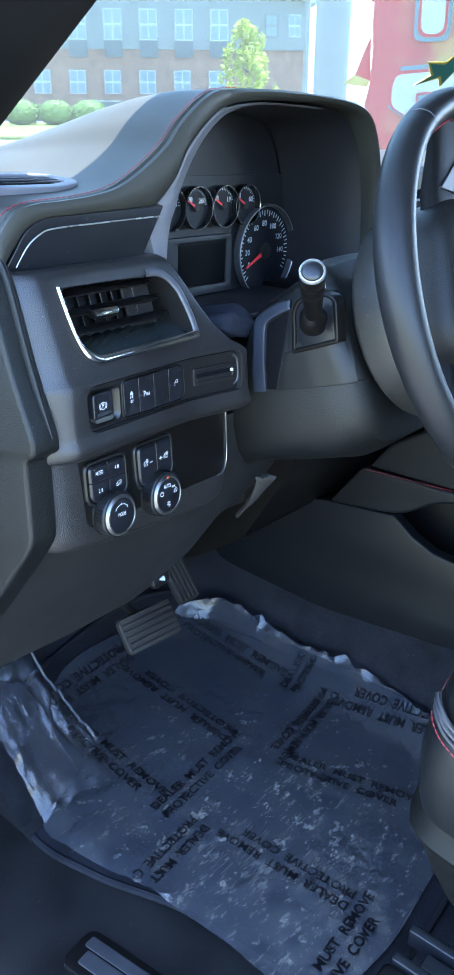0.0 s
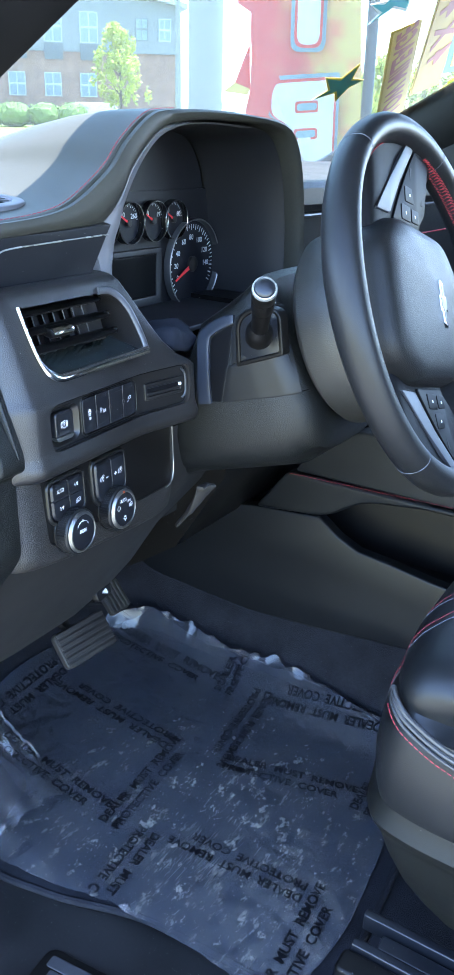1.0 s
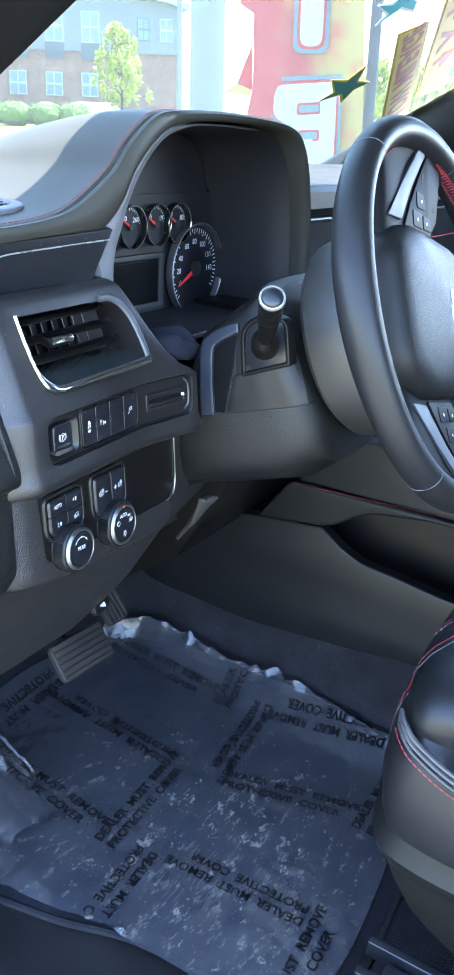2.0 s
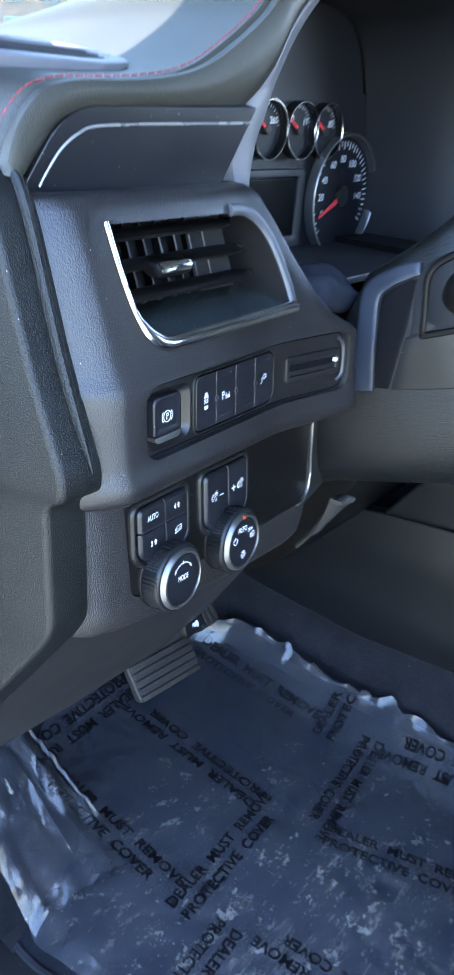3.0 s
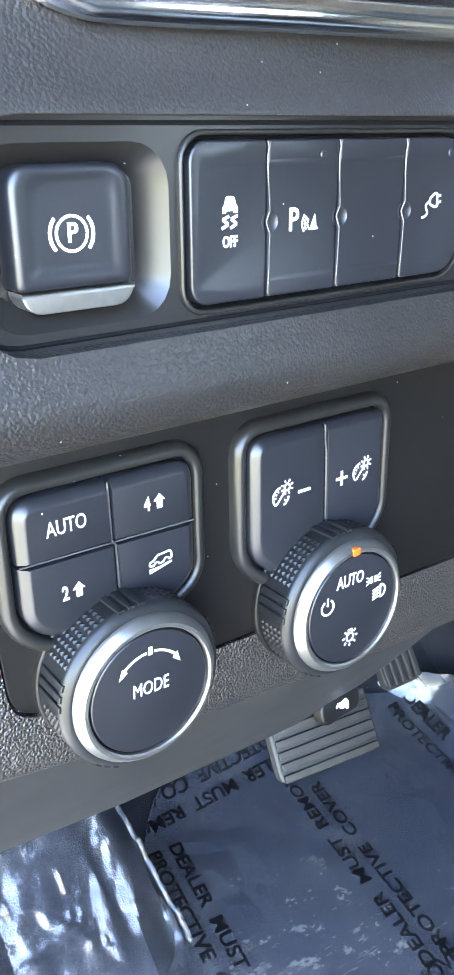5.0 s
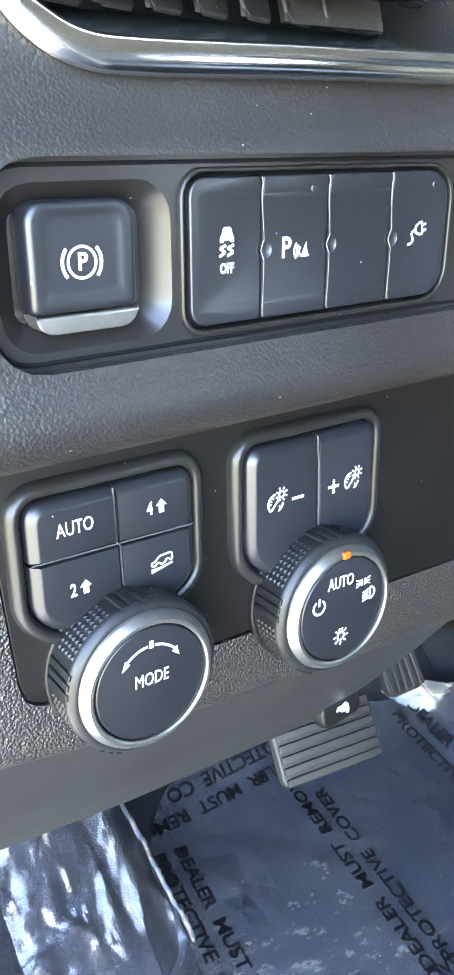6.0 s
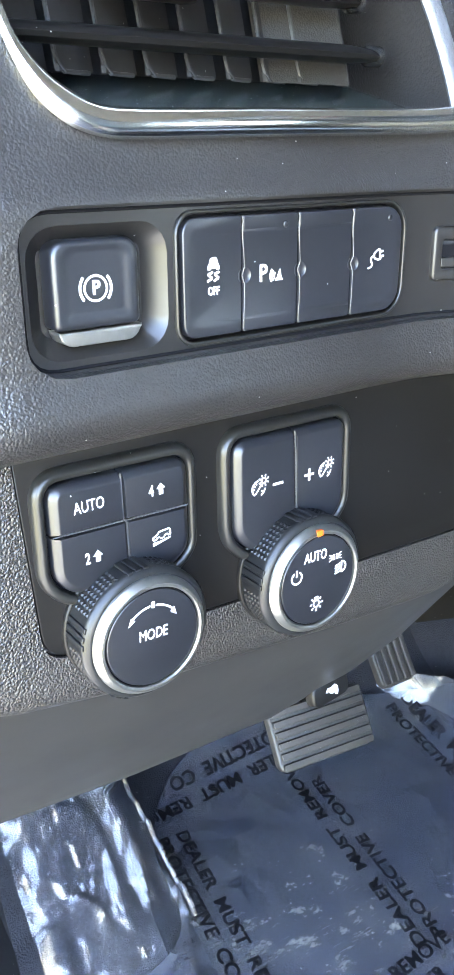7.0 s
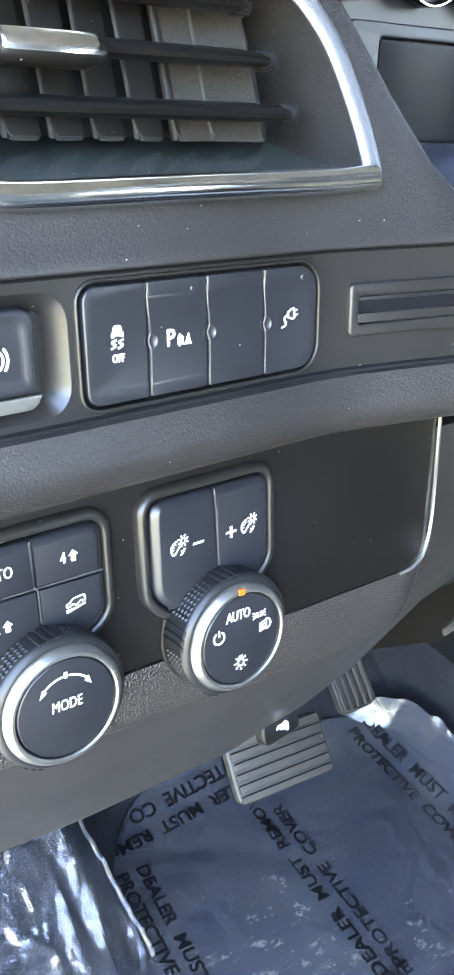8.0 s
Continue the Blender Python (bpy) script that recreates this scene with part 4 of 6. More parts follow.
joint(drive, (-38.7, 10.2, 3.7), (-38.5, -4.0, 3.7), (-37.6, -5.2, 3.7), (-37.2, -24.4, 3.7))
joint(drive, (-60.6, -4.3, 3.3), (-38, -4.7, 3.3), (-16, -5.2, 3.3))
knob(drive, -37.6, -38.2, True)

lamps = thing("headlamp_control", "headlamp knob with two dimmer switches above", "control knob", G)
LK = (3.2, 53.2, 1.9, 49.6)
outline = round_poly(squeezed([(3.2, 10.8), (3.2, -22), (12, -30), (46, -28), (53.2, -21.5), (53.2, 10.6)], *LK), (5, 6, 5, 6, 6, 5))
cell(lamps, outline, 4.2)
part("pocket_floor", plate(offset(outline, -1), -1.5, -0.4), INK, lamps)
for o, r, what in (([(3.4, 10.6), (3.4, -21.8), (12, -29.6), (29.4, -29), (28.4, 10.5)], (5, 6, 4, 0, 0), "-"), ([(29.2, 10.5), (30.2, -28.6), (46, -27.6), (53, -21.3), (53, 10.4)], (0, 0, 6, 6, 5), "+")):
    k = part("push_switch", key_cap(round_poly(squeezed(o, *LK), r), outline), KEY, lamps)
    icon("dim", k, at(11.8 if what == "-" else 40.4, -5.6, 4.25), 1.05)
    bm = bmesh.new()
    prism(bm, rr(-2.1, -0.4, 2.1, 0.4), 0, 0.08)
    part("pictogram", bm, WHITE, k, m=at(18.9 if what == "-" else 32.4, -6.2, 4.25), smooth=0)
    if what == "+":
        bm = bmesh.new()
        prism(bm, rr(-0.4, -2.1, 0.4, 2.1), 0, 0.08)
        part("pictogram", bm, WHITE, k, m=at(32.4, -6.2, 4.26), smooth=0)
joint(lamps, (26.3, 10.3, 3.7), (26.4, 6, 3.7), (26.9, 3, 3.7), (27.6, -28.6, 3.7))
knob(lamps, 27.2, -39.6, False)

# ---------------------------------------------------------------- instruments
C = frame_at((0.79, 0.684, 1.35), 0, 0)
cluster = thing("instrument_cluster", "analogue instrument cluster with red needles and dark display", "instruments", C)
part("backing", plate(rr(-178, -70, 165, 80, 20), -10.5, -7, 0), MATTE, cluster)


def gauge(cx, cy, r, needle, ticks, a0, a1, marks, size):
    bm = bmesh.new()
    secs = []
    for q, z in ((r, -3), (r, 5), (r * 0.985, 6.3), (r * 0.965, 6.3), (r * 0.95, 5.0), (r * 0.935, -1)):
        secs.append([((cx + q * math.cos(math.tau * i / 48)) * 0.001, (cy + q * math.sin(math.tau * i / 48)) * 0.001, z * 0.001) for i in range(48)])
    loft(bm, secs, caps=False)
    g = part("gauge", bm, GLOSS if r < 40 else SATIN, cluster)
    part("gauge_ring", tube(bmesh.new(), [((cx + r * 0.975 * math.cos(math.tau * i / 48)) * 0.001, (cy + r * 0.975 * math.sin(math.tau * i / 48)) * 0.001, 0.0062) for i in range(48)], 0.0006 if r < 40 else 0.0009, 6, closed=True), CHROME if r < 40 else SILVER, g, "thin bright ring")
    part("dial", plate(disc(cx, cy, r * 0.94, 48), -4, -1), DIAL, g)
    bm = bmesh.new()
    for i in range(ticks + 1):
        a = radians(a0 + (a1 - a0) * i / ticks)
        k = 0.74 if i % 2 == 0 else 0.78
        c, s = math.cos(a), math.sin(a)
        w = r * 0.010 + 0.10
        prism(bm, [(cx + r * k * c - w * s, cy + r * k * s + w * c), (cx + r * k * c + w * s, cy + r * k * s - w * c), (cx + r * 0.86 * c + w * s, cy + r * 0.86 * s - w * c), (cx + r * 0.86 * c - w * s, cy + r * 0.86 * s + w * c)], -1, -0.9)
    part("dial_ticks", bm, WHITE, g, smooth=0)
    for text, a in marks:
        a = radians(a)
        part("numeral", words(text, size * 0.001, WHITE, 0.0001), WHITE, g, m=at(cx + r * 0.58 * math.cos(a), cy + r * 0.58 * math.sin(a), -0.8))
    a = radians(needle)
    c, s = math.cos(a), math.sin(a)
    w = r * 0.04 + 0.5
    part("needle", plate([(cx - w * s, cy + w * c), (cx + w * s, cy - w * c), (cx + r * 0.72 * c + w * 0.4 * s, cy + r * 0.72 * s - w * 0.4 * c), (cx + r * 0.72 * c - w * 0.4 * s, cy + r * 0.72 * s + w * 0.4 * c)], 1.5, 2.6, 0.4), NEEDLE, g)
    part("needle_hub", plate(disc(cx, cy, r * 0.17, 20), -1, 3.5, 0.8), DARK, g)
    return g


for k, x in enumerate((-72, -26, 22, 64)):
    gauge(x, 46, 24, 150, 16, 170, 10, (((("L", 120), ("H", 20)), (("120", 140), ("260", 30)), (("10", 140), ("19", 30)), (("0", 130), ("80", 25)))[k]), 8.0)
gauge(108, -12, 58, 206, 42, 225, -30, (("0", 208), ("20", 181), ("40", 154), ("60", 122), ("80", 92), ("100", 60), ("120", 28), ("140", -2)), 9.4)
gauge(-145, -12, 62, 206, 42, 225, -30, (("0", 208), ("4", 90), ("8", -2)), 8.5)
part("display", plate(rr(-52, -43, 32, 6, 2), -4, -2, 0.3), SCREEN, cluster, "switched-off dark display")
part("display_surround", plate([rr(-75, -55, 44, 14, 5), rr(-53, -44, 33, 7, 2)], -5, -1, 1.2), MATTE, cluster)

# ---------------------------------------------------------------- steering column
column = thing("steering_column", "black plastic steering column cover", "steering column")
bm = bmesh.new()
secs = []
for y, cx, hw, top, low in ((0.428, 0.79, 0.080, 1.352, 1.228), (0.432, 0.79, 0.089, 1.363, 1.212), (0.446, 0.79, 0.097, 1.365, 1.190), (0.472, 0.79, 0.102, 1.350, 1.166), (0.505, 0.79, 0.107, 1.333, 1.147), (0.531, 0.79, 0.110, 1.316, 1.134), (0.552, 0.79, 0.108, 1.262, 1.126), (0.60, 0.79, 0.112, 1.25, 1.105), (0.66, 0.79, 0.112, 1.24, 1.09)):
    mid = top - 0.055
    pts = [(-0.62, top), (0.62, top), (0.92, top - 0.012), (1.0, mid), (1.02, mid - 0.02), (0.98, low + 0.05), (0.85, low + 0.02), (0.55, low + 0.003), (0, low), (-0.55, low + 0.003), (-0.85, low + 0.02), (-0.98, low + 0.05), (-1.02, mid - 0.02), (-1.0, mid), (-0.92, top - 0.012)]
    lean = 0.5 * (1 - smoothstep(0.44, 0.54, y))
    secs.append([(p.x, p.y + lean * (p.z - 1.30), p.z) for p in smooth_path([(cx + a * hw, y, z) for a, z in pts], 3, True)])
loft(bm, secs)
cover = part("column_cover", bm, COLUMN, column, smooth=40)
skin = BVHTree.FromPolygons([v.co for v in cover.data.vertices], [p.vertices for p in cover.data.polygons])


def on_side(y, z, lift):
    """The place on the column's door side at y, z, raised by lift."""
    spot, normal = skin.ray_cast(Vector((0.4, y, z)), Vector((1, 0, 0)))[:2]
    if spot is None:
        spot, normal = skin.find_nearest(Vector((0.69, y, z)))[:2]
    return spot + normal * lift


def side_patch(name, low, high, lift, mat, label="", cross=14, crown=0.0):
    """A raised panel that follows the column's side between two edges given as (y, z)."""
    a = smooth_path([(0, y, z) for y, z in low], 6)
    b = smooth_path([(0, y, z) for y, z in high], 6)
    n = 24
    pick = lambda run, u: run[min(int(u * (len(run) - 1)), len(run) - 2)].lerp(run[min(int(u * (len(run) - 1)), len(run) - 2) + 1], u * (len(run) - 1) - min(int(u * (len(run) - 1)), len(run) - 2))
    bm = bmesh.new()
    grid = []
    for k in range(n + 1):
        p, q = pick(a, k / n), pick(b, k / n)
        row = []
        for c in range(-1, cross + 2):
            v = min(max(c / cross, 0.0), 1.0)
            spot = p.lerp(q, v)
            rim = c in (-1, cross + 1)
            fall = -0.002 if rim else lift + crown * (1 - (2 * v - 1) ** 2) - (0.0006 if c in (0, cross) or k in (0, n) else 0.0)
            row.append(bm.verts.new(on_side(spot.y, spot.z, fall)))
        grid.append(row)
    for k in (0, n):
        rim = [bm.verts.new(on_side(*pick(a, k / n).lerp(pick(b, k / n), min(max(c / cross, 0.0), 1.0)).yz, -0.002)) for c in range(-1, cross + 2)]
        grid.insert(0 if k == 0 else len(grid), rim)
    for g, h in zip(grid, grid[1:]):
        for c in range(len(g) - 1):
            bm.faces.new((g[c], g[c + 1], h[c + 1], h[c]))
    return part(name, bm, mat, column, label, smooth=45)


side_patch("upper_panel", [(0.4932, 1.2360), (0.4915, 1.250), (0.4888, 1.2758)], [(0.4075, 1.2585), (0.416, 1.280), (0.4275, 1.3035)], 0.0012, COLPANEL, "smooth satin upper panel", 18)
side_patch("stalk_housing", [(0.4850, 1.2785), (0.4885, 1.298), (0.4885, 1.318), (0.481, 1.330), (0.468, 1.338)], [(0.4290, 1.3035), (0.432, 1.312), (0.437, 1.325), (0.442, 1.333), (0.447, 1.340)], 0.0020, COLPANEL)
# no hollow here: a thin black patch paints the recess's shade
side_patch("recess_shade_patch", [(0.5060, 1.2335), (0.510, 1.265), (0.5135, 1.296), (0.508, 1.305), (0.494, 1.3145)], [(0.4945, 1.2360), (0.4925, 1.250), (0.4895, 1.277), (0.4895, 1.298), (0.490, 1.316)], 0.0004, RECESS_SHADE, "black patch on the column side, painted as a recess in shade")
side_patch("side_cheek", [(0.5200, 1.2300), (0.5235, 1.260), (0.5270, 1.2925), (0.5245, 1.3070), (0.505, 1.3210), (0.490, 1.3262)], [(0.5055, 1.2335), (0.509, 1.262), (0.5135, 1.296), (0.508, 1.306), (0.496, 1.3145), (0.488, 1.3185)], 0.0042, CHEEK, "flat satin surround strip, bluish sky sheen put in its colour", 8)
bm = bmesh.new()
secs = []
for i in range(9):
    u = i / 8
    r = 0.010 + 0.020 * math.sin(math.pi * (0.12 + 0.8 * u)) + 0.003 * math.sin(9 * u)
    secs.append([(0.662 + 0.055 * u + 0.002 * math.sin(3 * q + 4 * u), 0.575 + r * 1.1 * math.cos(q) + 0.004 * math.sin(2 * q + 5 * u), 1.292 + 0.6 * r * math.sin(q) + 0.003 * math.sin(4 * q - 7 * u)) for q in (math.tau * k / 20 for k in range(20))])
part("gaiter_fold", loft(bm, secs), GAITER, column, "soft folded dust gaiter", smooth=70)
STALK = 0.78
stalk = thing("wiper_stalk", "black column stalk with silver end ring", "stalk")
S0, S1 = Vector((0.668, 0.447, 1.315)), Vector((0.594, 0.402, 1.377))
ax = (S1 - S0).normalized()
ST = Matrix.Translation(S0) @ ax.to_track_quat("Z", "Y").to_matrix().to_4x4()


def turned(prof, seg=32):
    bm = bmesh.new()
    loft(bm, [[(STALK * r * math.cos(math.tau * i / seg) * 0.001, STALK * r * math.sin(math.tau * i / seg) * 0.001, STALK * z * 0.001 + 0.008) for i in range(seg)] for r, z in prof])
    return bm


part("stalk_boot", turned([(17, -12), (17, 3), (16, 8), (13.5, 13), (11, 17)]), SMOOTH, stalk, m=ST)
part("stalk_arm", turned([(10.5, 8), (11, 40), (12, 62), (12.4, 70)]), SMOOTH, stalk, m=ST)
part("stalk_collar", turned([(12, 70), (13.2, 72), (13.6, 94), (13.2, 95)]), SMOOTH, stalk, m=ST)
part("stalk_grip", turned([(13, 96), (13.8, 98), (14.6, 112), (14.6, 118)]), SMOOTH, stalk, m=ST)
part("stalk_ring", turned([(14.6, 118), (14.7, 120), (13.9, 122.2), (12.7, 122.6), (12.0, 121.3)]), BRIGHT, stalk, m=ST)
part("stalk_button", turned([(12.0, 118), (11.9, 121.3), (10.8, 122.8), (8, 124.2), (4, 125.0), (0.3, 125.2)]), KEY, stalk, m=ST)
for k in range(3):
    part("printed_mark", plate([(-0.8, -2), (0.8, -2), (0.8, 2), (-0.8, 2)], 0, 0.2), WHITE, stalk, m=ST @ Matrix.Rotation(radians(10 + 22 * k), 4, "Z") @ Matrix.Translation((0.0107, 0, 0.0743)) @ Matrix.Rotation(radians(90), 4, "Y"))
bm = bmesh.new()
PLATE = Matrix(((0, 0, -1, 0.687), (-1, 0, 0, 0.455), (0, 1, 0, 1.306), (0, 0, 0, 1)))
edge = round_poly([(-24, -30), (29, -9), (22, 34), (-4, 37), (-29, 20)], (3, 3, 9, 12, 14))
prism(bm, [edge, offset(edge, 4.5)], -9, 5, 1.6, PLATE)
part("surround_well", plate(offset(edge, 4.0), -9, 2.5, 0.3, PLATE), KEY, column)
part("stalk_surround", bm, SMOOTH, column)

# ---------------------------------------------------------------- steering wheel, turned a quarter to the left
W = frame_at((0.794, 0.324, 1.343), 0, 22) @ Matrix.Rotation(radians(75), 4, "Z")
wheel = thing("steering_wheel", "black leather steering wheel turned off centre, red stitching", "steering wheel", W)
bm = bmesh.new()
R0 = 0.178
secs = []
for i in range(96):
    a = math.tau * i / 96
    c, s = math.cos(a), math.sin(a)
    fat = 1.0 + 0.10 * (math.cos(2 * a) ** 2)
    secs.append([((R0 + 0.0136 * fat * math.cos(q)) * c, (R0 + 0.0136 * fat * math.cos(q)) * s, 0.0168 * fat * math.sin(q)) for q in (math.tau * k / 16 for k in range(16))])
rows = [[bm.verts.new(p) for p in s] for s in secs]
for i in range(96):
    for k in range(16):
        bm.faces.new((rows[i - 1][k], rows[i - 1][(k + 1) % 16], rows[i][(k + 1) % 16], rows[i][k]))
part("rim", bm, WHEEL, wheel)
for q in (43, 150, 230, 340):
    bm = bmesh.new()
    a = radians(q)
    fat = 1.0 + 0.10 * math.cos(2 * a) ** 2
    ring = [((R0 + 0.0136 * fat * math.cos(b)) * math.cos(a), (R0 + 0.0136 * fat * math.cos(b)) * math.sin(a), 0.0168 * fat * math.sin(b)) for b in (math.tau * k / 20 for k in range(20))]
    tube(bm, ring, 0.0003, 5, closed=True)
    part("rim_seam", bm, PALE, wheel)
for q0, q1 in ((-50, -12), (27, 39), (141, 153), (192, 230)):
    bm = bmesh.new()
    for i in range(26):
        a = radians(q0 + (q1 - q0) * i / 25)
        inner = R0 - 0.0136 * (1.0 + 0.10 * math.cos(2 * a) ** 2) * 0.96 - 0.0002
        for d in (-1, 1):
            p = [Vector((inner * math.cos(a + k * d * 0.01), inner * math.sin(a + k * d * 0.01), k * 0.0055 + 0.002)) for k in (-1, 1)]
            tube(bm, p, 0.0004, 5)
    part("rim_stitching", bm, RED, wheel)
# hub with airbag cover, spokes with switches
bm = bmesh.new()
hub = round_poly([(-84, 66), (-78, -46), (-40, -76), (40, -76), (78, -46), (84, 66), (56, 112), (-56, 112)], (18, 22, 24, 24, 22, 18, 22, 22))
secs = [[Vector((x * k, y * k, z)) * 0.001 for x, y in hub] for k, z in ((0.86, -52), (1.0, -40), (1.0, -14), (0.985, -4), (0.95, 4), (0.88, 9.5), (0.76, 12.5), (0.5, 14.5), (0.25, 15.5), (0.05, 16))]
loft(bm, secs)
part("airbag_cover", bm, AIRBAG, wheel, "leather-grained airbag cover")
part("emblem", plate([(-24, -4), (-20, 4), (-8, 4), (-8, 8), (8, 8), (8, 4), (24, 4), (20, -4), (8, -4), (8, -8), (-8, -8), (-8, -4)], 14.0, 17.2, 0.8), CHROME, wheel, "plain chrome emblem")
part("emblem_field", plate([(-20.5, -2.2), (-18, 2.2), (-6.2, 2.2), (-6.2, 6.2), (6.2, 6.2), (6.2, 2.2), (20.5, 2.2), (18, -2.2), (6.2, -2.2), (6.2, -6.2), (-6.2, -6.2), (-6.2, -2.2)], 17.0, 17.6, 0.2), KEY, wheel, "dark field within the emblem")
part("wheel_back", loft(bmesh.new(), [[Vector((104 * k * math.cos(q), 100 * k * math.sin(q), z)) * 0.001 for q in (math.tau * i / 48 for i in range(48))] for k, z in ((0.70, -106), (0.90, -104), (0.97, -97), (1.0, -75), (0.98, -50), (0.90, -34), (0.80, -30))]), WHEELBACK, wheel, "dusty grained shroud behind the wheel")
for sx in (-1, 1):
    mir = Matrix.Scale(-1, 4, (1, 0, 0)) if sx < 0 else Matrix()
    bm = bmesh.new()
    secs = []
    for x, y0, y1, z0, z1 in ((66, -26, 88, -30, -8), (85, -30, 90, -28, -6), (105, -35, 87, -24, -4), (130, -44, 84, -18, -2), (150, -60, 82, -13, 0), (165, -78, 76, -9, 4), (174, -84, 66, -8, 4)):
        m4 = (z0 + z1) / 2
        ring = smooth_path([(x, y0, m4), (x, y0 + 10, z0 + 2), (x, (y0 + y1) / 2, z0), (x, y1 - 10, z0 + 2), (x, y1, m4), (x, y1 - 8, z1 - 1), (x, (y0 + y1) / 2, z1 - 1.5), (x, y0 + 8, z1 - 1)], 4, True)
        secs.append([mir @ (p * 0.001) for p in ring])
    loft(bm, secs)
    sp = part("spoke", bm, SPOKE, wheel)
    def on_spoke(outline, z0, z1, bevel):
        """A plate that follows the spoke's slope."""
        b = plate(outline, z0, z1, bevel)
        for v in b.verts:
            v.co.z += 0.001 * interp([(66, -8), (85, -6), (105, -4.5), (130, -2.5), (150, 0), (165, 3.5)], v.co.x * 1000)
            v.co = mir @ v.co
        return b

    part("spoke_trim", on_spoke(round_poly([(88, 52), (125, 24), (163, -8), (167, 7), (127, 44), (87, 82)], (3, 0, 3, 3, 0, 3)), -4, 1.6, 0.8), TRIM, sp, "satin silver spoke bar")
    part("switch_pod", on_spoke(round_poly([(163, -12), (167, -52), (134, -42), (104, -36), (82, -12), (84, 46), (110, 28), (136, 8)], (5, 6, 0, 6, 6, 5, 0, 0)), -4, 1.2, 0.8), POD, sp)
    for x, y, wx, wy in ((96, 14, 8, 11), (96, -8, 7, 9), (116, 2, 8, 12), (118, -22, 7, 9), (137, -10, 8, 10), (138, -30, 7, 8), (153, -22, 5, 8)):
        part("pod_switch", on_spoke(rr(x - wx, y - wy, x + wx, y + wy, 2.5), 0.5, 2.0, 0.7), POD, sp)
        part("pictogram", on_spoke(rr(x - 1.5, y - 1.2, x + 1.5, y + 1.2, 0.8), 1.9, 2.1, 0), WHITE, sp)
bm = bmesh.new()
loft(bm, [[Vector(p) * 0.001 for p in sec] for sec in ([(-30, -70, -28), (30, -70, -28), (30, -70, -4), (-30, -70, -4)], [(-24, -120, -8), (24, -120, -8), (24, -120, 10), (-24, -120, 10)], [(-34, -172, -8), (34, -172, -8), (34, -172, 8), (-34, -172, 8)])])
part("lower_spoke", bm, SILVER, wheel)

# ---------------------------------------------------------------- floor, pedals, console, seat
def floor_z(x, y):
    z = 0.612 + 0.053 * (y - 0.626)
    z += 0.35 * smoothstep(0.86, 1.25, y)                    # toe board
    z += 0.035 * smoothstep(0.98, 1.06, x) + 0.15 * smoothstep(1.055, 1.10, x)                    # tunnel side
    z -= 0.012 * smoothstep(0.56, 0.47, x)
    return z


def sheet(x0, x1, y0, y1, nx, ny, fz, inside=None):
    bm = bmesh.new()
    g = [[None] * (ny + 1) for _ in range(nx + 1)]
    for i in range(nx + 1):
        for j in range(ny + 1):
            x, y = x0 + (x1 - x0) * i / nx, y0 + (y1 - y0) * j / ny
            g[i][j] = bm.verts.new((x, y, fz(x, y)))
    for i in range(nx):
        for j in range(ny):
            bm.faces.new((g[i][j], g[i + 1][j], g[i + 1][j + 1], g[i][j + 1]))
    return bm


floor = tagged(part("floor", sheet(0.575, 2.0, -1.6, 1.25, 130, 110, floor_z), CARPET), "dark charcoal carpet on the cabin floor", "floor", kind="structure")

# door sill, lower than the carpet
bm = bmesh.new()
loft(bm, [[(0.20, y, 0.50), (0.20, y, 0.575), (0.215, y, 0.590), (0.40, y, 0.598 + 0.04 * (y - 0.6)), (0.52, y, 0.606 + 0.053 * (y - 0.626)), (0.60, y, 0.610 + 0.053 * (y - 0.626)), (0.605, y, 0.50)] for y in (-1.6, -0.4, 0.3, 0.66, 0.675, 1.0, 1.2)])
tagged(part("door_sill", bm, SILL), "black grained plastic door sill cover", "door sill", kind="structure")
kick = thing("sill_plate", "brushed metal sill plate set in the door sill", "sill plate", Matrix.Translation((0.445, 0.565, 0.602)) @ Matrix.Rotation(radians(-84), 4, "Z"))
part("plate_frame", plate(rr(0, -28, 480, 28, 14), -4, 2, 1), SMOOTH, kick)
part("plate_insert", plate(rr(18, -17, 460, 2, 3), 1, 3, 0.5), SATIN, kick)
part("plate_insert", plate(rr(10, 4, 460, 19, 3), 1, 3, 0.5), SATIN, kick)

# floor mat and the printed film over it
MAT = [(0.512, 0.74), (0.520, 0.62), (0.558, 0.50), (0.570, 0.40), (0.584, 0.31), (0.64, 0.270), (0.80, 0.272), (0.87, 0.285), (0.97, 0.32), (1.045, 0.40), (1.05, 0.60), (1.03, 0.80), (1.0, 0.95), (0.75, 0.95), (0.60, 0.90)]


def inside(poly, x, y):
    hit = False
    for i, (x1, y1) in enumerate(poly):
        x0, y0 = poly[i - 1]
        if (y0 > y) != (y1 > y) and x < x0 + (x1 - x0) * (y - y0) / (y1 - y0):
            hit = not hit
    return hit


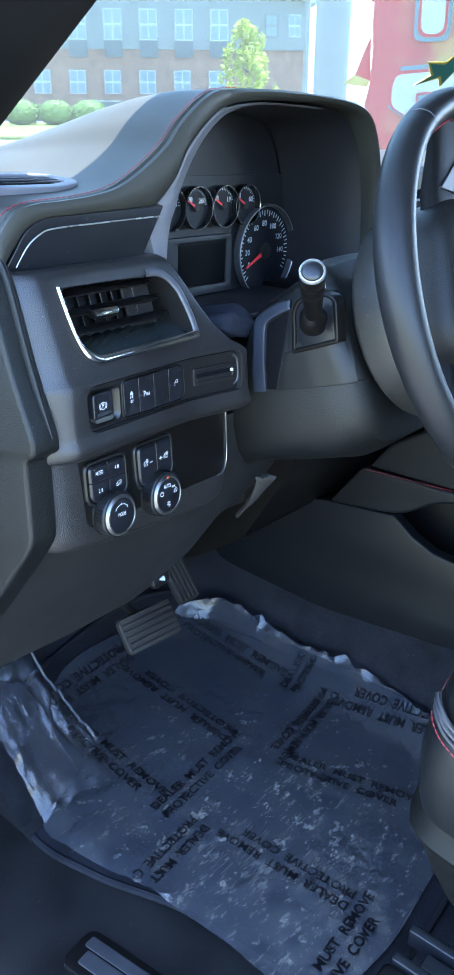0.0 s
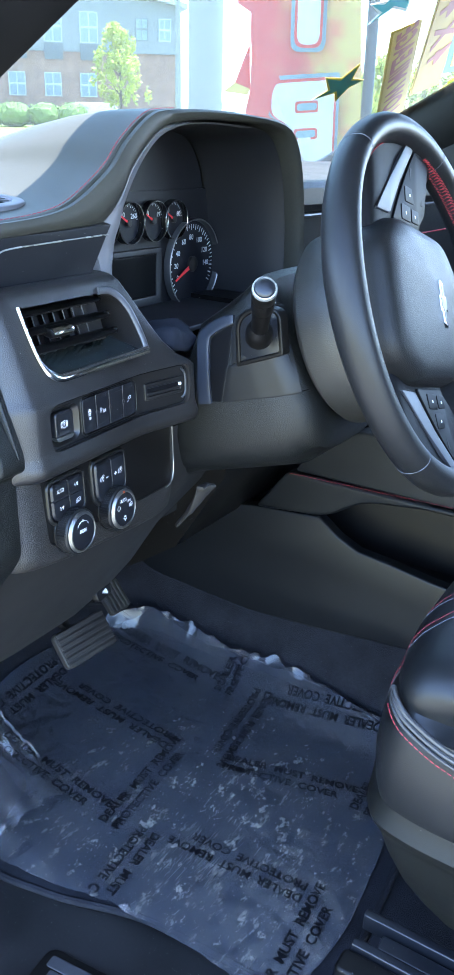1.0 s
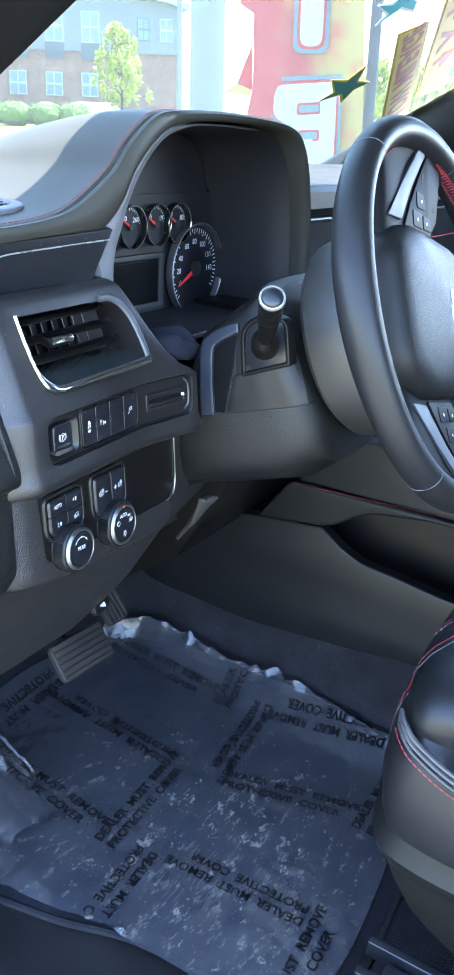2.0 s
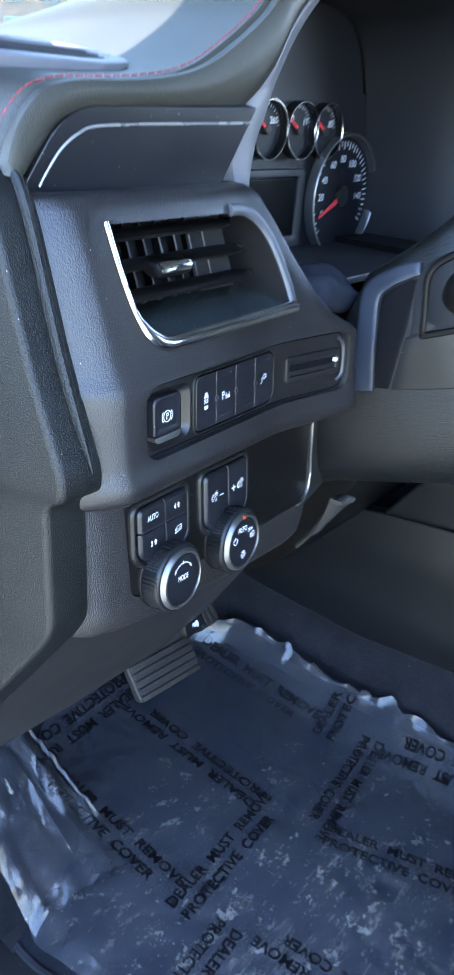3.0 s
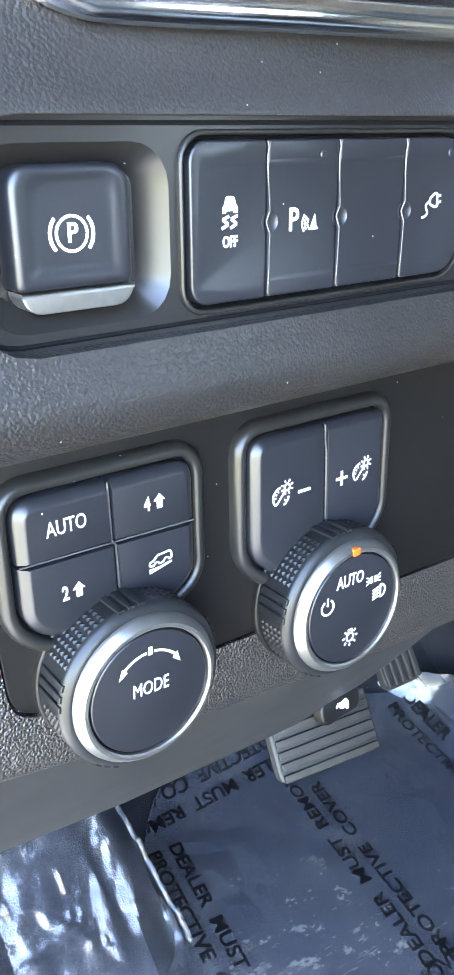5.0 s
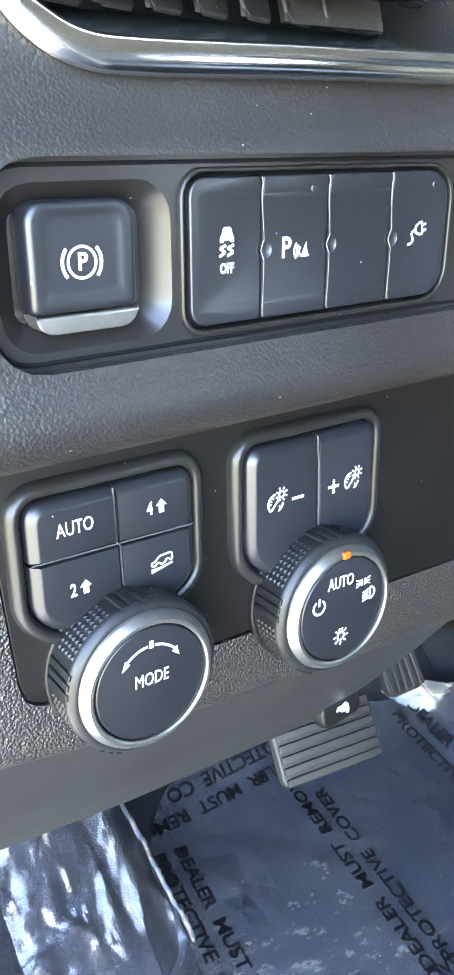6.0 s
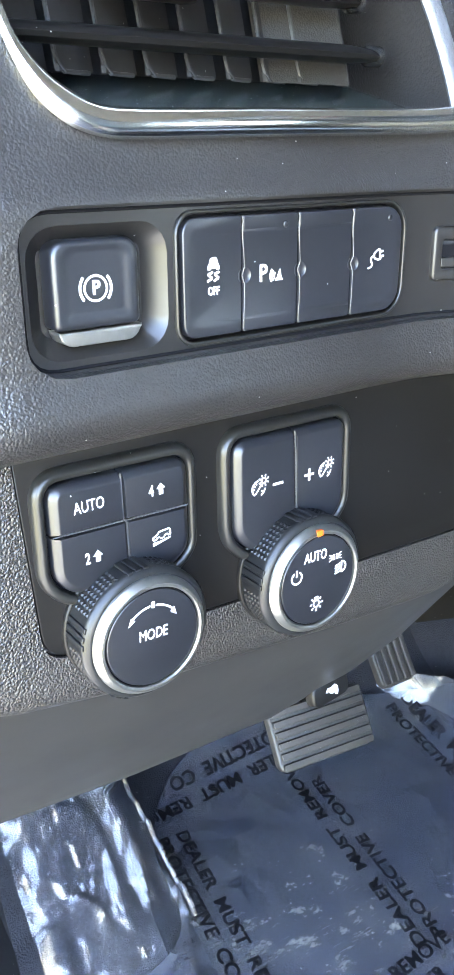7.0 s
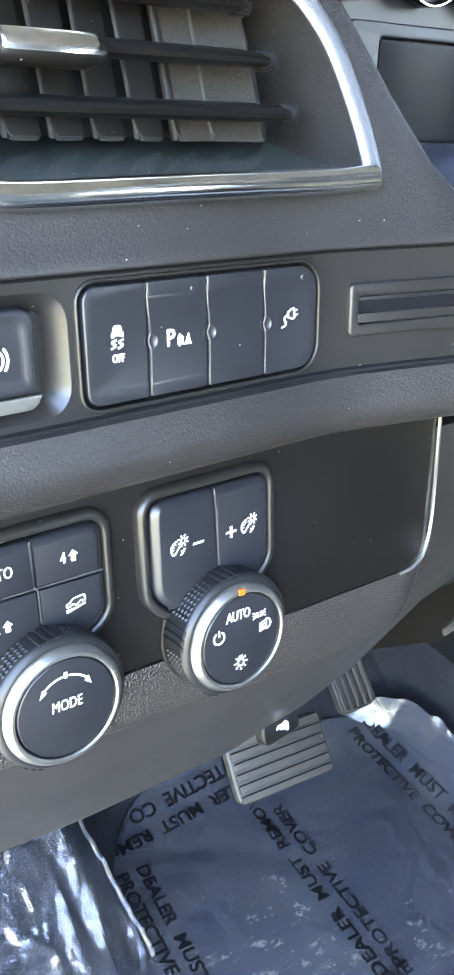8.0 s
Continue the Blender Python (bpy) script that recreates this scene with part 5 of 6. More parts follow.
def cloth(outline, lift, step, wave, skirt=0.0):
    """A thin sheet with a freely shaped outline that lies on the floor."""
    from mathutils.geometry import delaunay_2d_cdt
    rim = [Vector((p.x, p.y)) for p in smooth_path([(x, y, 0) for x, y in outline], 8, True)]
    pts = list(rim)
    xs, ys = [p.x for p in rim], [p.y for p in rim]
    rng = random.Random(4)
    x = min(xs)
    while x < max(xs):
        y = min(ys)
        while y < max(ys):
            q = Vector((x + rng.uniform(-0.3, 0.3) * step, y + rng.uniform(-0.3, 0.3) * step))
            if inside([(p.x, p.y) for p in rim], q.x, q.y) and min((q - p).length for p in rim) > step * 0.6:
                pts.append(q)
            y += step
        x += step
    k = len(rim)
    vs, _, fs, *_ = delaunay_2d_cdt(pts, [], [list(range(k))], 1, 1e-6)
    bm = bmesh.new()
    bv = [bm.verts.new((v.x, v.y, floor_z(v.x, v.y) + lift + wave(v.x, v.y))) for v in vs]
    for f in fs:
        try:
            bm.faces.new([bv[i] for i in f])
        except ValueError:
            pass
    return bm


mat = thing("floor_mat", "dark carpeted driver floor mat with bound edge", "floor mat")
bm = cloth(MAT, 0.008, 0.03, lambda x, y: 0.0)
bmesh.ops.recalc_face_normals(bm, faces=bm.faces)
part("mat_surface", bm, CARPET, mat)
bm = bmesh.new()
tube(bm, [(p.x, p.y, floor_z(p.x, p.y) + 0.006) for p in smooth_path([(x, y, 0) for x, y in MAT], 8, True)], 0.005, 8, closed=True)
part("mat_binding", bm, CARPET, mat)


def film_material(name, rough, relief, scale, alpha, gloss):
    m = material(name, (0.10, 0.11, 0.14), rough, grain=relief, scale=scale, vary=0.2, rvary=rough * 0.5)
    n, l = m.node_tree.nodes, m.node_tree.links
    p = n["Principled BSDF"]
    tc = n.new("ShaderNodeTexCoord")

    def layer(scale, turn, stretch, detail, lo, hi):
        mp = n.new("ShaderNodeMapping")
        mp.inputs["Rotation"].default_value, mp.inputs["Scale"].default_value = (0, 0, turn), (scale, scale * stretch, scale)
        l.new(tc.outputs["Object"], mp.inputs["Vector"])
        t = n.new("ShaderNodeTexNoise")
        t.inputs["Scale"].default_value, t.inputs["Detail"].default_value, t.inputs["Roughness"].default_value = 1.0, detail, 0.72
        l.new(mp.outputs[0], t.inputs["Vector"])
        r = n.new("ShaderNodeMapRange")
        r.inputs["From Min"].default_value, r.inputs["From Max"].default_value = lo, hi
        l.new(t.outputs["Fac"], r.inputs["Value"])
        return r.outputs[0]

    def join(op, a, b):
        k = n.new("ShaderNodeMath")
        k.operation = op
        for i, v in enumerate((a, b)):
            if isinstance(v, (int, float)):
                k.inputs[i].default_value = v
            else:
                l.new(v, k.inputs[i])
        return k.outputs[0]

    # dried smears gather where the shoes rest
    far = n.new("ShaderNodeVectorMath")
    far.operation = "DISTANCE"
    far.inputs[1].default_value = (0.70, 0.50, 0.63)
    l.new(tc.outputs["Object"], far.inputs[0])
    heel = n.new("ShaderNodeMapRange")
    heel.inputs["From Min"].default_value, heel.inputs["From Max"].default_value = 0.34, 0.06
    l.new(far.outputs["Value"], heel.inputs["Value"])
    where = join("MULTIPLY", join("ADD", join("MULTIPLY", heel.outputs[0], 0.8), 0.2), layer(9, 0.3, 1.6, 4, 0.36, 0.62))
    smear = join("MULTIPLY", join("MULTIPLY", layer(30, 0.75, 2.2, 14, 0.50, 0.68), layer(150, 0.5, 2.4, 8, 0.34, 0.62)), where)
    cake = join("MULTIPLY", join("MULTIPLY", layer(36, 1.1, 1.5, 12, 0.585, 0.615), layer(240, 0.2, 1.2, 6, 0.30, 0.55)), heel.outputs[0])
    zone = join("ADD", join("MULTIPLY", heel.outputs[0], 0.75), 0.25)
    streak = join("MULTIPLY", join("MULTIPLY", layer(16, 0.9, 26.0, 6, 0.54, 0.64), layer(7, 2.0, 1.2, 3, 0.44, 0.62)), 0.26)
    streak2 = join("MULTIPLY", join("MULTIPLY", layer(14, -0.6, 30.0, 6, 0.55, 0.65), layer(8, 0.4, 1.2, 3, 0.45, 0.62)), 0.2)
    specks = join("MULTIPLY", layer(210, 0.2, 1.4, 3, 0.68, 0.72), layer(9, 0, 1, 2, 0.42, 0.6))
    veil = join("MULTIPLY", join("MULTIPLY", layer(13, 1.2, 2.2, 9, 0.40, 0.70), layer(60, 0.9, 3.0, 6, 0.30, 0.70)), 0.15)
    scuff = join("MULTIPLY", join("MULTIPLY", layer(22, 0.35, 6.0, 10, 0.50, 0.72), layer(24, 2.2, 1.4, 5, 0.42, 0.62)), 0.22)
    veil = join("ADD", veil, join("MULTIPLY", zone, join("MAXIMUM", scuff, join("MULTIPLY", join("MULTIPLY", layer(20, 1.35, 7.0, 10, 0.52, 0.72), layer(18, 0.2, 1.4, 5, 0.42, 0.62)), 0.2))))
    dirt = join("MAXIMUM", join("MAXIMUM", join("MULTIPLY", smear, 0.75), join("MULTIPLY", cake, 0.7)), join("MULTIPLY", zone, join("MAXIMUM", join("MAXIMUM", streak, streak2), specks)))
    mixc = n.new("ShaderNodeMix")
    mixc.data_type = "RGBA"
    mixc.inputs[6].default_value, mixc.inputs[7].default_value = (0.0265, 0.0305, 0.0415, 1), (0.48, 0.43, 0.35, 1)
    l.new(mixc.outputs[2], p.inputs["Base Color"])
    l.new(join("MINIMUM", join("MAXIMUM", join("ADD", join("MULTIPLY", dirt, 0.7), veil), 0.0), 1.0), mixc.inputs[0])
    p.inputs["Alpha"].default_value = alpha
    # crumpled facets with sharp folds between them
    bent = n.new("ShaderNodeTexNoise")
    bent.inputs["Scale"].default_value, bent.inputs["Detail"].default_value = 9.0, 3
    l.new(tc.outputs["Object"], bent.inputs["Vector"])
    warp = n.new("ShaderNodeVectorMath")
    warp.operation = "MULTIPLY_ADD"
    warp.inputs[1].default_value = (0.09, 0.09, 0.09)
    l.new(bent.outputs["Color"], warp.inputs[0])
    l.new(tc.outputs["Object"], warp.inputs[2])
    fold = n.new("ShaderNodeTexVoronoi")
    fold.feature = "DISTANCE_TO_EDGE"
    fold.inputs["Scale"].default_value = 17.0
    l.new(warp.outputs[0], fold.inputs["Vector"])
    crumple = n.new("ShaderNodeBump")
    crumple.inputs["Distance"].default_value, crumple.inputs["Strength"].default_value = relief * 3.0, 0.7
    l.new(join("MINIMUM", fold.outputs["Distance"], 0.35), crumple.inputs["Height"])
    fine = [k for k in n if k.type == "BUMP" and k != crumple][0]
    l.new(crumple.outputs[0], fine.inputs["Normal"])
    p.inputs["IOR"].default_value = 1.5
    p.inputs["Specular IOR Level"].default_value = gloss
    return m


FILM = film_material("clear_film", 0.14, 0.0026, 40, 0.85, 0.42)
RUFFLED = film_material("ruffled_film", 0.15, 0.002, 38, 0.85, 0.5)
CRUMPLED = film_material("crumpled_film", 0.13, 0.0022, 38, 0.6, 0.6)
FILM_EDGE = [(0.523, 0.72), (0.526, 0.63), (0.544, 0.54), (0.553, 0.44), (0.562, 0.32), (0.66, 0.288), (0.78, 0.294), (0.86, 0.305), (0.95, 0.33), (1.035, 0.37), (1.046, 0.43), (1.048, 0.50), (1.048, 0.57), (1.046, 0.65), (1.040, 0.73), (1.044, 0.81), (1.040, 0.86), (0.99, 0.905), (0.85, 0.93), (0.72, 0.92), (0.655, 0.86), (0.63, 0.76)]


def crease(x, y, f, seed):
    """Sharp folds."""
    return (1 - min(1, abs(noise.noise((x * f, y * f * 0.8, seed))) * 3.2)) ** 2


def film_wave(x, y):
    w = 0.0010 * noise.noise((x * 9, y * 9, 0)) + 0.0022 + 0.0010 * crease(x, y, 6, 11)
    up = smoothstep(1.02, 1.055, x)
    rise = interp([(0.40, 0.0), (0.72, 0.0), (0.80, 0.02), (0.86, 0.03), (0.93, 0.03)], y)
    left = smoothstep(0.59, 0.54, x)
    return w + up * (0.004 + 0.7 * rise * up + 0.006 * crease(x, y, 20, 7) + 0.003 * noise.noise((x * 40, y * 36, 7))) + left * 0.006 * crease(x, y, 26, 2)


film = thing("protective_film", "clear printed protective film, dusty and creased, over the mat", "plastic film")
film_sheet = part("film_sheet", cloth(FILM_EDGE, 0.013, 0.009, film_wave), FILM, film, smooth=40)
# the crinkled edge that stands up against the tunnel
bm = bmesh.new()
secs = []
rng = random.Random(21)
for i in range(112):
    y = 0.915 - 0.545 * i / 111
    x = interp([(0.37, 1.036), (0.5, 1.050), (0.60, 1.050), (0.73, 1.042), (0.81, 1.044), (0.86, 1.036), (0.915, 1.0)], y)
    high = interp([(0.37, 0.012), (0.55, 0.020), (0.70, 0.026), (0.80, 0.042), (0.88, 0.046), (0.915, 0.02)], y)
    jag = 0.75 + 0.35 * crease(y, 0.2, 17, 3)
    rough = smoothstep(0.86, 0.76, y) * 0.5 + 0.2
    secs.append([Vector((x - 0.016 * (1 - k) ** 1.5 + rough * 0.016 * k * noise.noise((y * 48, k * 1.4, 4)) + rough * 0.003 * k * rng.uniform(-1, 1), y + rough * 0.010 * k * noise.noise((y * 40, k * 1.6, 9)), floor_z(x - 0.016, y) + 0.0155 + film_wave(x - 0.016, y) + high * k * jag + rough * 0.010 * k * noise.noise((y * 55, k * 1.5, 15)) + rough * 0.002 * k * rng.uniform(-1, 1))) for k in (0, 0.2, 0.4, 0.6, 0.8, 1.0)])
loft(bm, secs, closed=False)
part("film_ruffle", bm, RUFFLED, film, "shiny crinkled edge standing up", smooth=24)
# the turned-up flap on the foot rest
bm = bmesh.new()
rng = random.Random(3)
secs = []
for i in range(65):
    t = i / 64
    base, top = Vector((0.636, 0.694, 0.640)).lerp(Vector((0.596, 0.835, 0.80)), t), Vector((0.502, 0.688, 0.664)).lerp(Vector((0.485, 0.84, 0.87)), t)
    secs.append([base.lerp(top, k) + Vector((0, -0.004, 0.016 * math.sin(k * math.pi) ** 0.6 + 0.009 * noise.noise((t * 2.2, k * 7.5, 1)) + 0.008 * crease(t * 0.25, k * 0.36, 12, 5) + 0.004 * crease(t * 0.3 + k * 0.1, k * 0.3, 34, 9))) for k in (j / 45 for j in range(46))])
loft(bm, secs, closed=False)
part("film_flap", bm, CRUMPLED, film, "glossy turned-up corner", smooth=35)
part("folded_edge", tube(bmesh.new(), [sec[0] + Vector((0.002, -0.003, 0.004 + 0.002 * math.sin(i * 0.5))) for i, sec in enumerate(secs[19:])], 0.0022, 7), CRUMPLED, film)
bm = bmesh.new()
loft(bm, [[Vector((0.505, 0.72, 0.60)), Vector((0.488, 0.72, 0.645)), Vector((0.615, 0.735, 0.615)), Vector((0.62, 0.735, 0.60))], [Vector((0.505, 0.89, 0.60)), Vector((0.488, 0.89, 0.85)), Vector((0.595, 0.87, 0.775)), Vector((0.61, 0.87, 0.60))]])
rest = tagged(part("foot_rest", bm, CARPET), "carpeted foot rest beside the pedals", "foot rest")
sheet_mesh = film_sheet.data
top_of = BVHTree.FromPolygons([v.co for v in sheet_mesh.vertices], [p.vertices for p in sheet_mesh.polygons])
PRINT = words("DEALER  MUST  REMOVE\nPROTECTIVE  COVER", 0.0176, INK, 0.00030, False, 1.2, "LEFT")
x0, x1 = min(v.co.x for v in PRINT.vertices), max(v.co.x for v in PRINT.vertices)
for x, y, r, long in ((1.007, 0.889, -92, 0.217), (0.811, 0.646, 87, 0.234), (0.852, 0.888, -177, 0.22), (0.682, 0.853, -94, 0.219), (0.637, 0.628, 4, 0.2), (1.011, 0.581, -173, 0.19), (0.974, 0.66, 6, 0.2),
                      (1.03, 0.388, 99, 0.19), (0.848, 0.561, -73, 0.2), (0.869, 0.36, 2, 0.2), (0.688, 0.35, 96, 0.19), (0.52, 0.327, 3.3, 0.205), (0.664, 0.556, -175, 0.19)):
    cover = PRINT.copy()
    turn = Matrix.Rotation(radians(r), 4, "Z")
    for v in cover.vertices:
        p = turn @ Vector(((v.co.x - x0) * long / (x1 - x0), v.co.y - 0.0106, 0)) + Vector((x, y, 0))
        spot = top_of.ray_cast(Vector((p.x, p.y, 2)), Vector((0, 0, -1)))[0]
        v.co = (p.x, p.y, (spot.z if spot else -1) + 0.0038 + (0.0001 if v.co.z > 0 else 0))
    ink = bmesh.new()
    ink.from_mesh(cover)
    bmesh.ops.delete(ink, geom=[v for v in ink.verts if v.co.z < 0], context="VERTS")
    ink.to_mesh(cover)
    ink.free()
    part("printed_text", cover, INK, film)

# pedals
def pedal(name, label, m, w, h, ribs, along):
    t = thing(name, label, "pedal", m)
    part("pad", plate(rr(-w / 2, -h / 2, w / 2, h / 2, 9), -9, 0, 2.5), RUBBER, t)
    for i in range(ribs):
        if along:
            y = -h / 2 + h * (i + 0.5) / ribs
            o = rr(-w / 2 + 3, y - h / ribs * 0.33, w / 2 - 3, y + h / ribs * 0.33, 1.5)
        else:
            x = -w / 2 + w * (i + 0.5) / ribs
            o = rr(x - w / ribs * 0.33, -h / 2 + 3, x + w / ribs * 0.33, h / 2 - 3, 1.5)
        part("rib", plate(o, -1, 3, 1), RUBBER, t)
    part("arm", tube(bmesh.new(), [(0, 0, -0.008), (0, 0.05, -0.05), (0.004, 0.20, -0.09)], 0.008, 8), DARK, t)
    return t


pedal("brake_pedal", "ribbed black rubber brake pedal, dusty", frame_at((0.791, 0.785, 0.781), -4, 38), 103, 57, 6, True)
pedal("accelerator_pedal", "black ribbed accelerator pedal", frame_at((0.925, 0.86, 0.80), 0, 40), 46, 120, 5, False)
rel = thing("hood_release", "black hood release lever with a white car symbol", "lever", frame_at((0.682, 0.656, 0.955), 10, 20))
part("lever", plate(rr(-17, -8, 17, 8, 6), -8, -0.5, 2), SMOOTH, rel)
icon("hood", rel, at(0, 0, 0, -25), 0.95)
tilt = thing("column_tilt_lever", "short dark grey column adjuster lever", "lever")
part("lever", tube(bmesh.new(), smooth_path([(0.735, 0.552, 1.106), (0.756, 0.556, 1.104), (0.766, 0.566, 1.090), (0.767, 0.582, 1.064), (0.758, 0.600, 1.036)], 5), [0.005] * 8 + [0.0125] * 9 + [0.007] * 4, 10, flat=0.4), DUSTY, tilt)

# centre console
console = thing("center_console", "dark centre console side with stitched pad and open pocket", "center console")
wall = [(-0.9, 0.80), (-0.9, 0.89), (0.30, 0.885), (0.36, 0.89), (0.43, 0.90), (0.48, 0.905), (0.515, 0.92), (0.55, 0.945), (0.66, 0.935), (0.72, 0.925), (0.80, 0.87), (0.90, 0.80), (1.0, 0.78), (1.0, 0.70), (0.85, 0.712), (0.76, 0.726), (0.53, 0.746), (0.39, 0.762)]
MCI = Matrix(((0, 0, -1, 1.10), (1, 0, 0, 0), (0, 1, 0, 0), (0, 0, 0, 1)))
part("side_panel", plate(wall, 0, 0.02, 0.004, MCI, 1.0), CONSOLE, console)
part("pad", plate(round_poly([(-0.9, 0.985), (0.37, 1.005), (0.48, 0.99), (0.53, 0.955), (0.56, 0.947), (0.665, 0.935), (0.61, 1.01), (-0.9, 1.02)], (0, 0.03, 0.03, 0.02, 0.01, 0.01, 0.01, 0)), -0.01, 0.025, 0.005, MCI, 1.0), SEAT, console)
part("upper_pad", plate(round_poly([(-0.9, 1.022), (0.60, 1.012), (0.57, 1.055), (0.50, 1.10), (-0.9, 1.10)], (0, 0.01, 0.01, 0.02, 0)), -0.01, 0.022, 0.005, MCI, 1.0), SEAT, console)
bm = bmesh.new()
stitches(bm, [(1.0735, 0.605 - 0.01 * i, 1.0085 + 0.0004 * i) for i in range(120)], 0.005, 0.002, 0.0004)
part("pad_stitching", bm, RED, console)
bm = bmesh.new()
loft(bm, [[(1.10, y, 0.86), (1.16, y, 0.87), (1.17, y, 1.02), (1.12, y, 1.10), (1.5, y, 1.10), (1.5, y, 0.60), (1.10, y, 0.6)] for y in (-0.9, 0.6)])
part("console_body", bm, SMOOTH, console)
part("console_front", loft(bmesh.new(), [[(x, 0.60, 1.30), (x, 0.62, 1.05), (x, 0.70, 0.92), (x, 0.80, 0.85), (x, 1.0, 0.80), (x, 1.0, 1.30)] for x in (0.90, 1.0, 1.09, 1.55)]), SMOOTH, console)

# driver's seat
seat = thing("driver_seat", "black leather driver seat with red and white stitching", "seat")


SEAT_PLAN = [(0.59, -0.42), (0.588, 0.0), (0.589, 0.15), (0.592, 0.205), (0.602, 0.238), (0.625, 0.255), (0.66, 0.265), (0.72, 0.275), (0.84, 0.279),
             (0.96, 0.275), (1.02, 0.265), (1.055, 0.255), (1.078, 0.238), (1.088, 0.205), (1.091, 0.15), (1.092, 0.0), (1.09, -0.42)]


def seat_layer(z, inset, dent=0.0):
    """One level of the seat, its outline drawn in by inset; dent hollows the flank behind the front corner."""
    out = []
    for p in smooth_path([(x, y, 0) for x, y in SEAT_PLAN], 5):
        d = Vector((0.84 - p.x, (0.05 if p.y > 0.05 else p.y) - p.y, 0))
        q = p + d.normalized() * inset
        q.x += math.copysign(dent * smoothstep(0.245, 0.16, p.y), 0.84 - p.x)
        q.z = z - 0.07 * smoothstep(0.245, 0.10, p.y) * (1 if dent else 0) * 0.3
        out.append(q)
    return out


bm = bmesh.new()
loft(bm, [seat_layer(z, i, d) for z, i, d in ((0.875, 0.012, 0), (0.885, 0.004, 0), (0.91, -0.003, 0), (0.945, -0.006, 0), (0.975, -0.003, 0), (0.994, 0.003, 0), (1.002, 0.010, 0.006), (1.006, 0.012, 0.022), (1.016, 0.009, 0.024),
                                                (1.028, 0.013, 0.010), (1.040, 0.024, 0), (1.050, 0.045, 0), (1.054, 0.075, 0), (1.050, 0.11, 0), (1.040, 0.15, 0), (1.038, 0.20, 0))])
cushion = part("seat_cushion", bm, SEAT, seat, smooth=50)
bm = bmesh.new()
loft(bm, [seat_layer(z, i) for z, i in ((0.70, 0.10), (0.74, 0.068), (0.78, 0.040), (0.82, 0.019), (0.850, 0.007), (0.862, 0.001), (0.868, -0.005), (0.876, -0.008), (0.884, -0.004), (0.895, 0.001), (0.915, 0.004), (0.918, 0.012))])
part("seat_base", bm, SKIRT, seat, "grained plastic seat skirt", smooth=40)
loop = smooth_path([(0.612, 0.249, 1.016), (0.601, 0.240, 1.010), (0.594, 0.222, 0.999), (0.588, 0.178, 0.985), (0.585, 0.10, 0.976), (0.585, -0.30, 0.970)], 10)
for k, (dz, r) in enumerate(((0.004, 0.0028), (-0.001, 0.0024), (-0.006, 0.0018))):
    part("side_piping", tube(bmesh.new(), [p + Vector((0.004 - 0.0022 * k, 0, dz)) for p in loop], r, 8), LEATHER, seat)
part("side_seam", stitches(bmesh.new(), [p + Vector((-0.0042, 0.0005, -0.011)) for p in loop], 0.0042, 0.0018, 0.0006), RED, seat, "red stitched side seam")
leather = BVHTree.FromPolygons([v.co for v in cushion.data.vertices], [p.vertices for p in cushion.data.polygons])
for way in ([(0.735, 0.29), (0.757, 0.268), (0.785, 0.247), (0.83, 0.225), (0.90, 0.21)], [(0.665, 0.28), (0.69, 0.262), (0.73, 0.235), (0.78, 0.205), (0.86, 0.18)]):
    for d, thread in ((0.0, RED), (-0.007, PALE)):
        spots = [leather.ray_cast(Vector((p.x + d, p.y + d, 1.3)), Vector((0, 0, -1)))[0] for p in smooth_path([(x, y, 0) for x, y in way], 8)]
        part("cross_seam", stitches(bmesh.new(), [p + Vector((0, 0, 0.0008)) for p in spots if p], 0.0042, 0.002, 0.00055), thread, seat, "stitched cross seam")
bm = bmesh.new()
loft(bm, [[(x, -0.30, 0.9), (x, -0.38, 1.2), (x, -0.48, 1.7), (x, -0.60, 1.7), (x, -0.52, 1.2), (x, -0.42, 0.9)] for x in (0.57, 0.62, 1.06, 1.11)])
part("backrest", bm, LEATHER, seat)
for dx in (0.0, 0.46):
    bm = bmesh.new()
    box(bm, -0.028, -0.45, 0.0, 0.028, 0.085, 0.012, 0.004)
    box(bm, -0.028, -0.45, 0.012, -0.016, 0.095, 0.034, 0.003)
    box(bm, 0.016, -0.45, 0.012, 0.028, 0.098, 0.034, 0.003)
    box(bm, -0.010, -0.45, 0.012, 0.010, 0.070, 0.026, 0.003)
    rail = part("seat_rail", bm, KEY, seat, m=Matrix.Translation((0.655 + dx, 0.165, 0.63)))
    part("rail_cover", box(bmesh.new(), -0.062, -0.45, 0.0, -0.03, 0.10, 0.03, 0.008), SMOOTH, rail)

# ---------------------------------------------------------------- body shell
PAINT = material("white_body_paint", (0.75, 0.75, 0.76), 0.25, vary=0.03, coat=0.5)
LINER = material("black_headliner", (0.06, 0.06, 0.062), 0.9, grain=0.0004, scale=900)
bm = bmesh.new()
secs = []
for k in (-0.08, 0.0, 0.1, 0.2, 0.3, 0.4, 0.5):
    p = Vector((0.618 - 0.87 * k, 0.951 - 2.61 * k, 1.40 + k))
    secs.append([p + Vector(q) for q in ((0, 0, 0), (0.012, 0.02, 0.014), (0.0, 0.06, 0.05), (-0.06, 0.06, 0.075), (-0.10, 0.03, 0.07), (-0.085, 0.0, 0.052), (-0.06, -0.015, 0.045), (-0.03, -0.012, 0.022), (-0.012, -0.008, 0.006))])
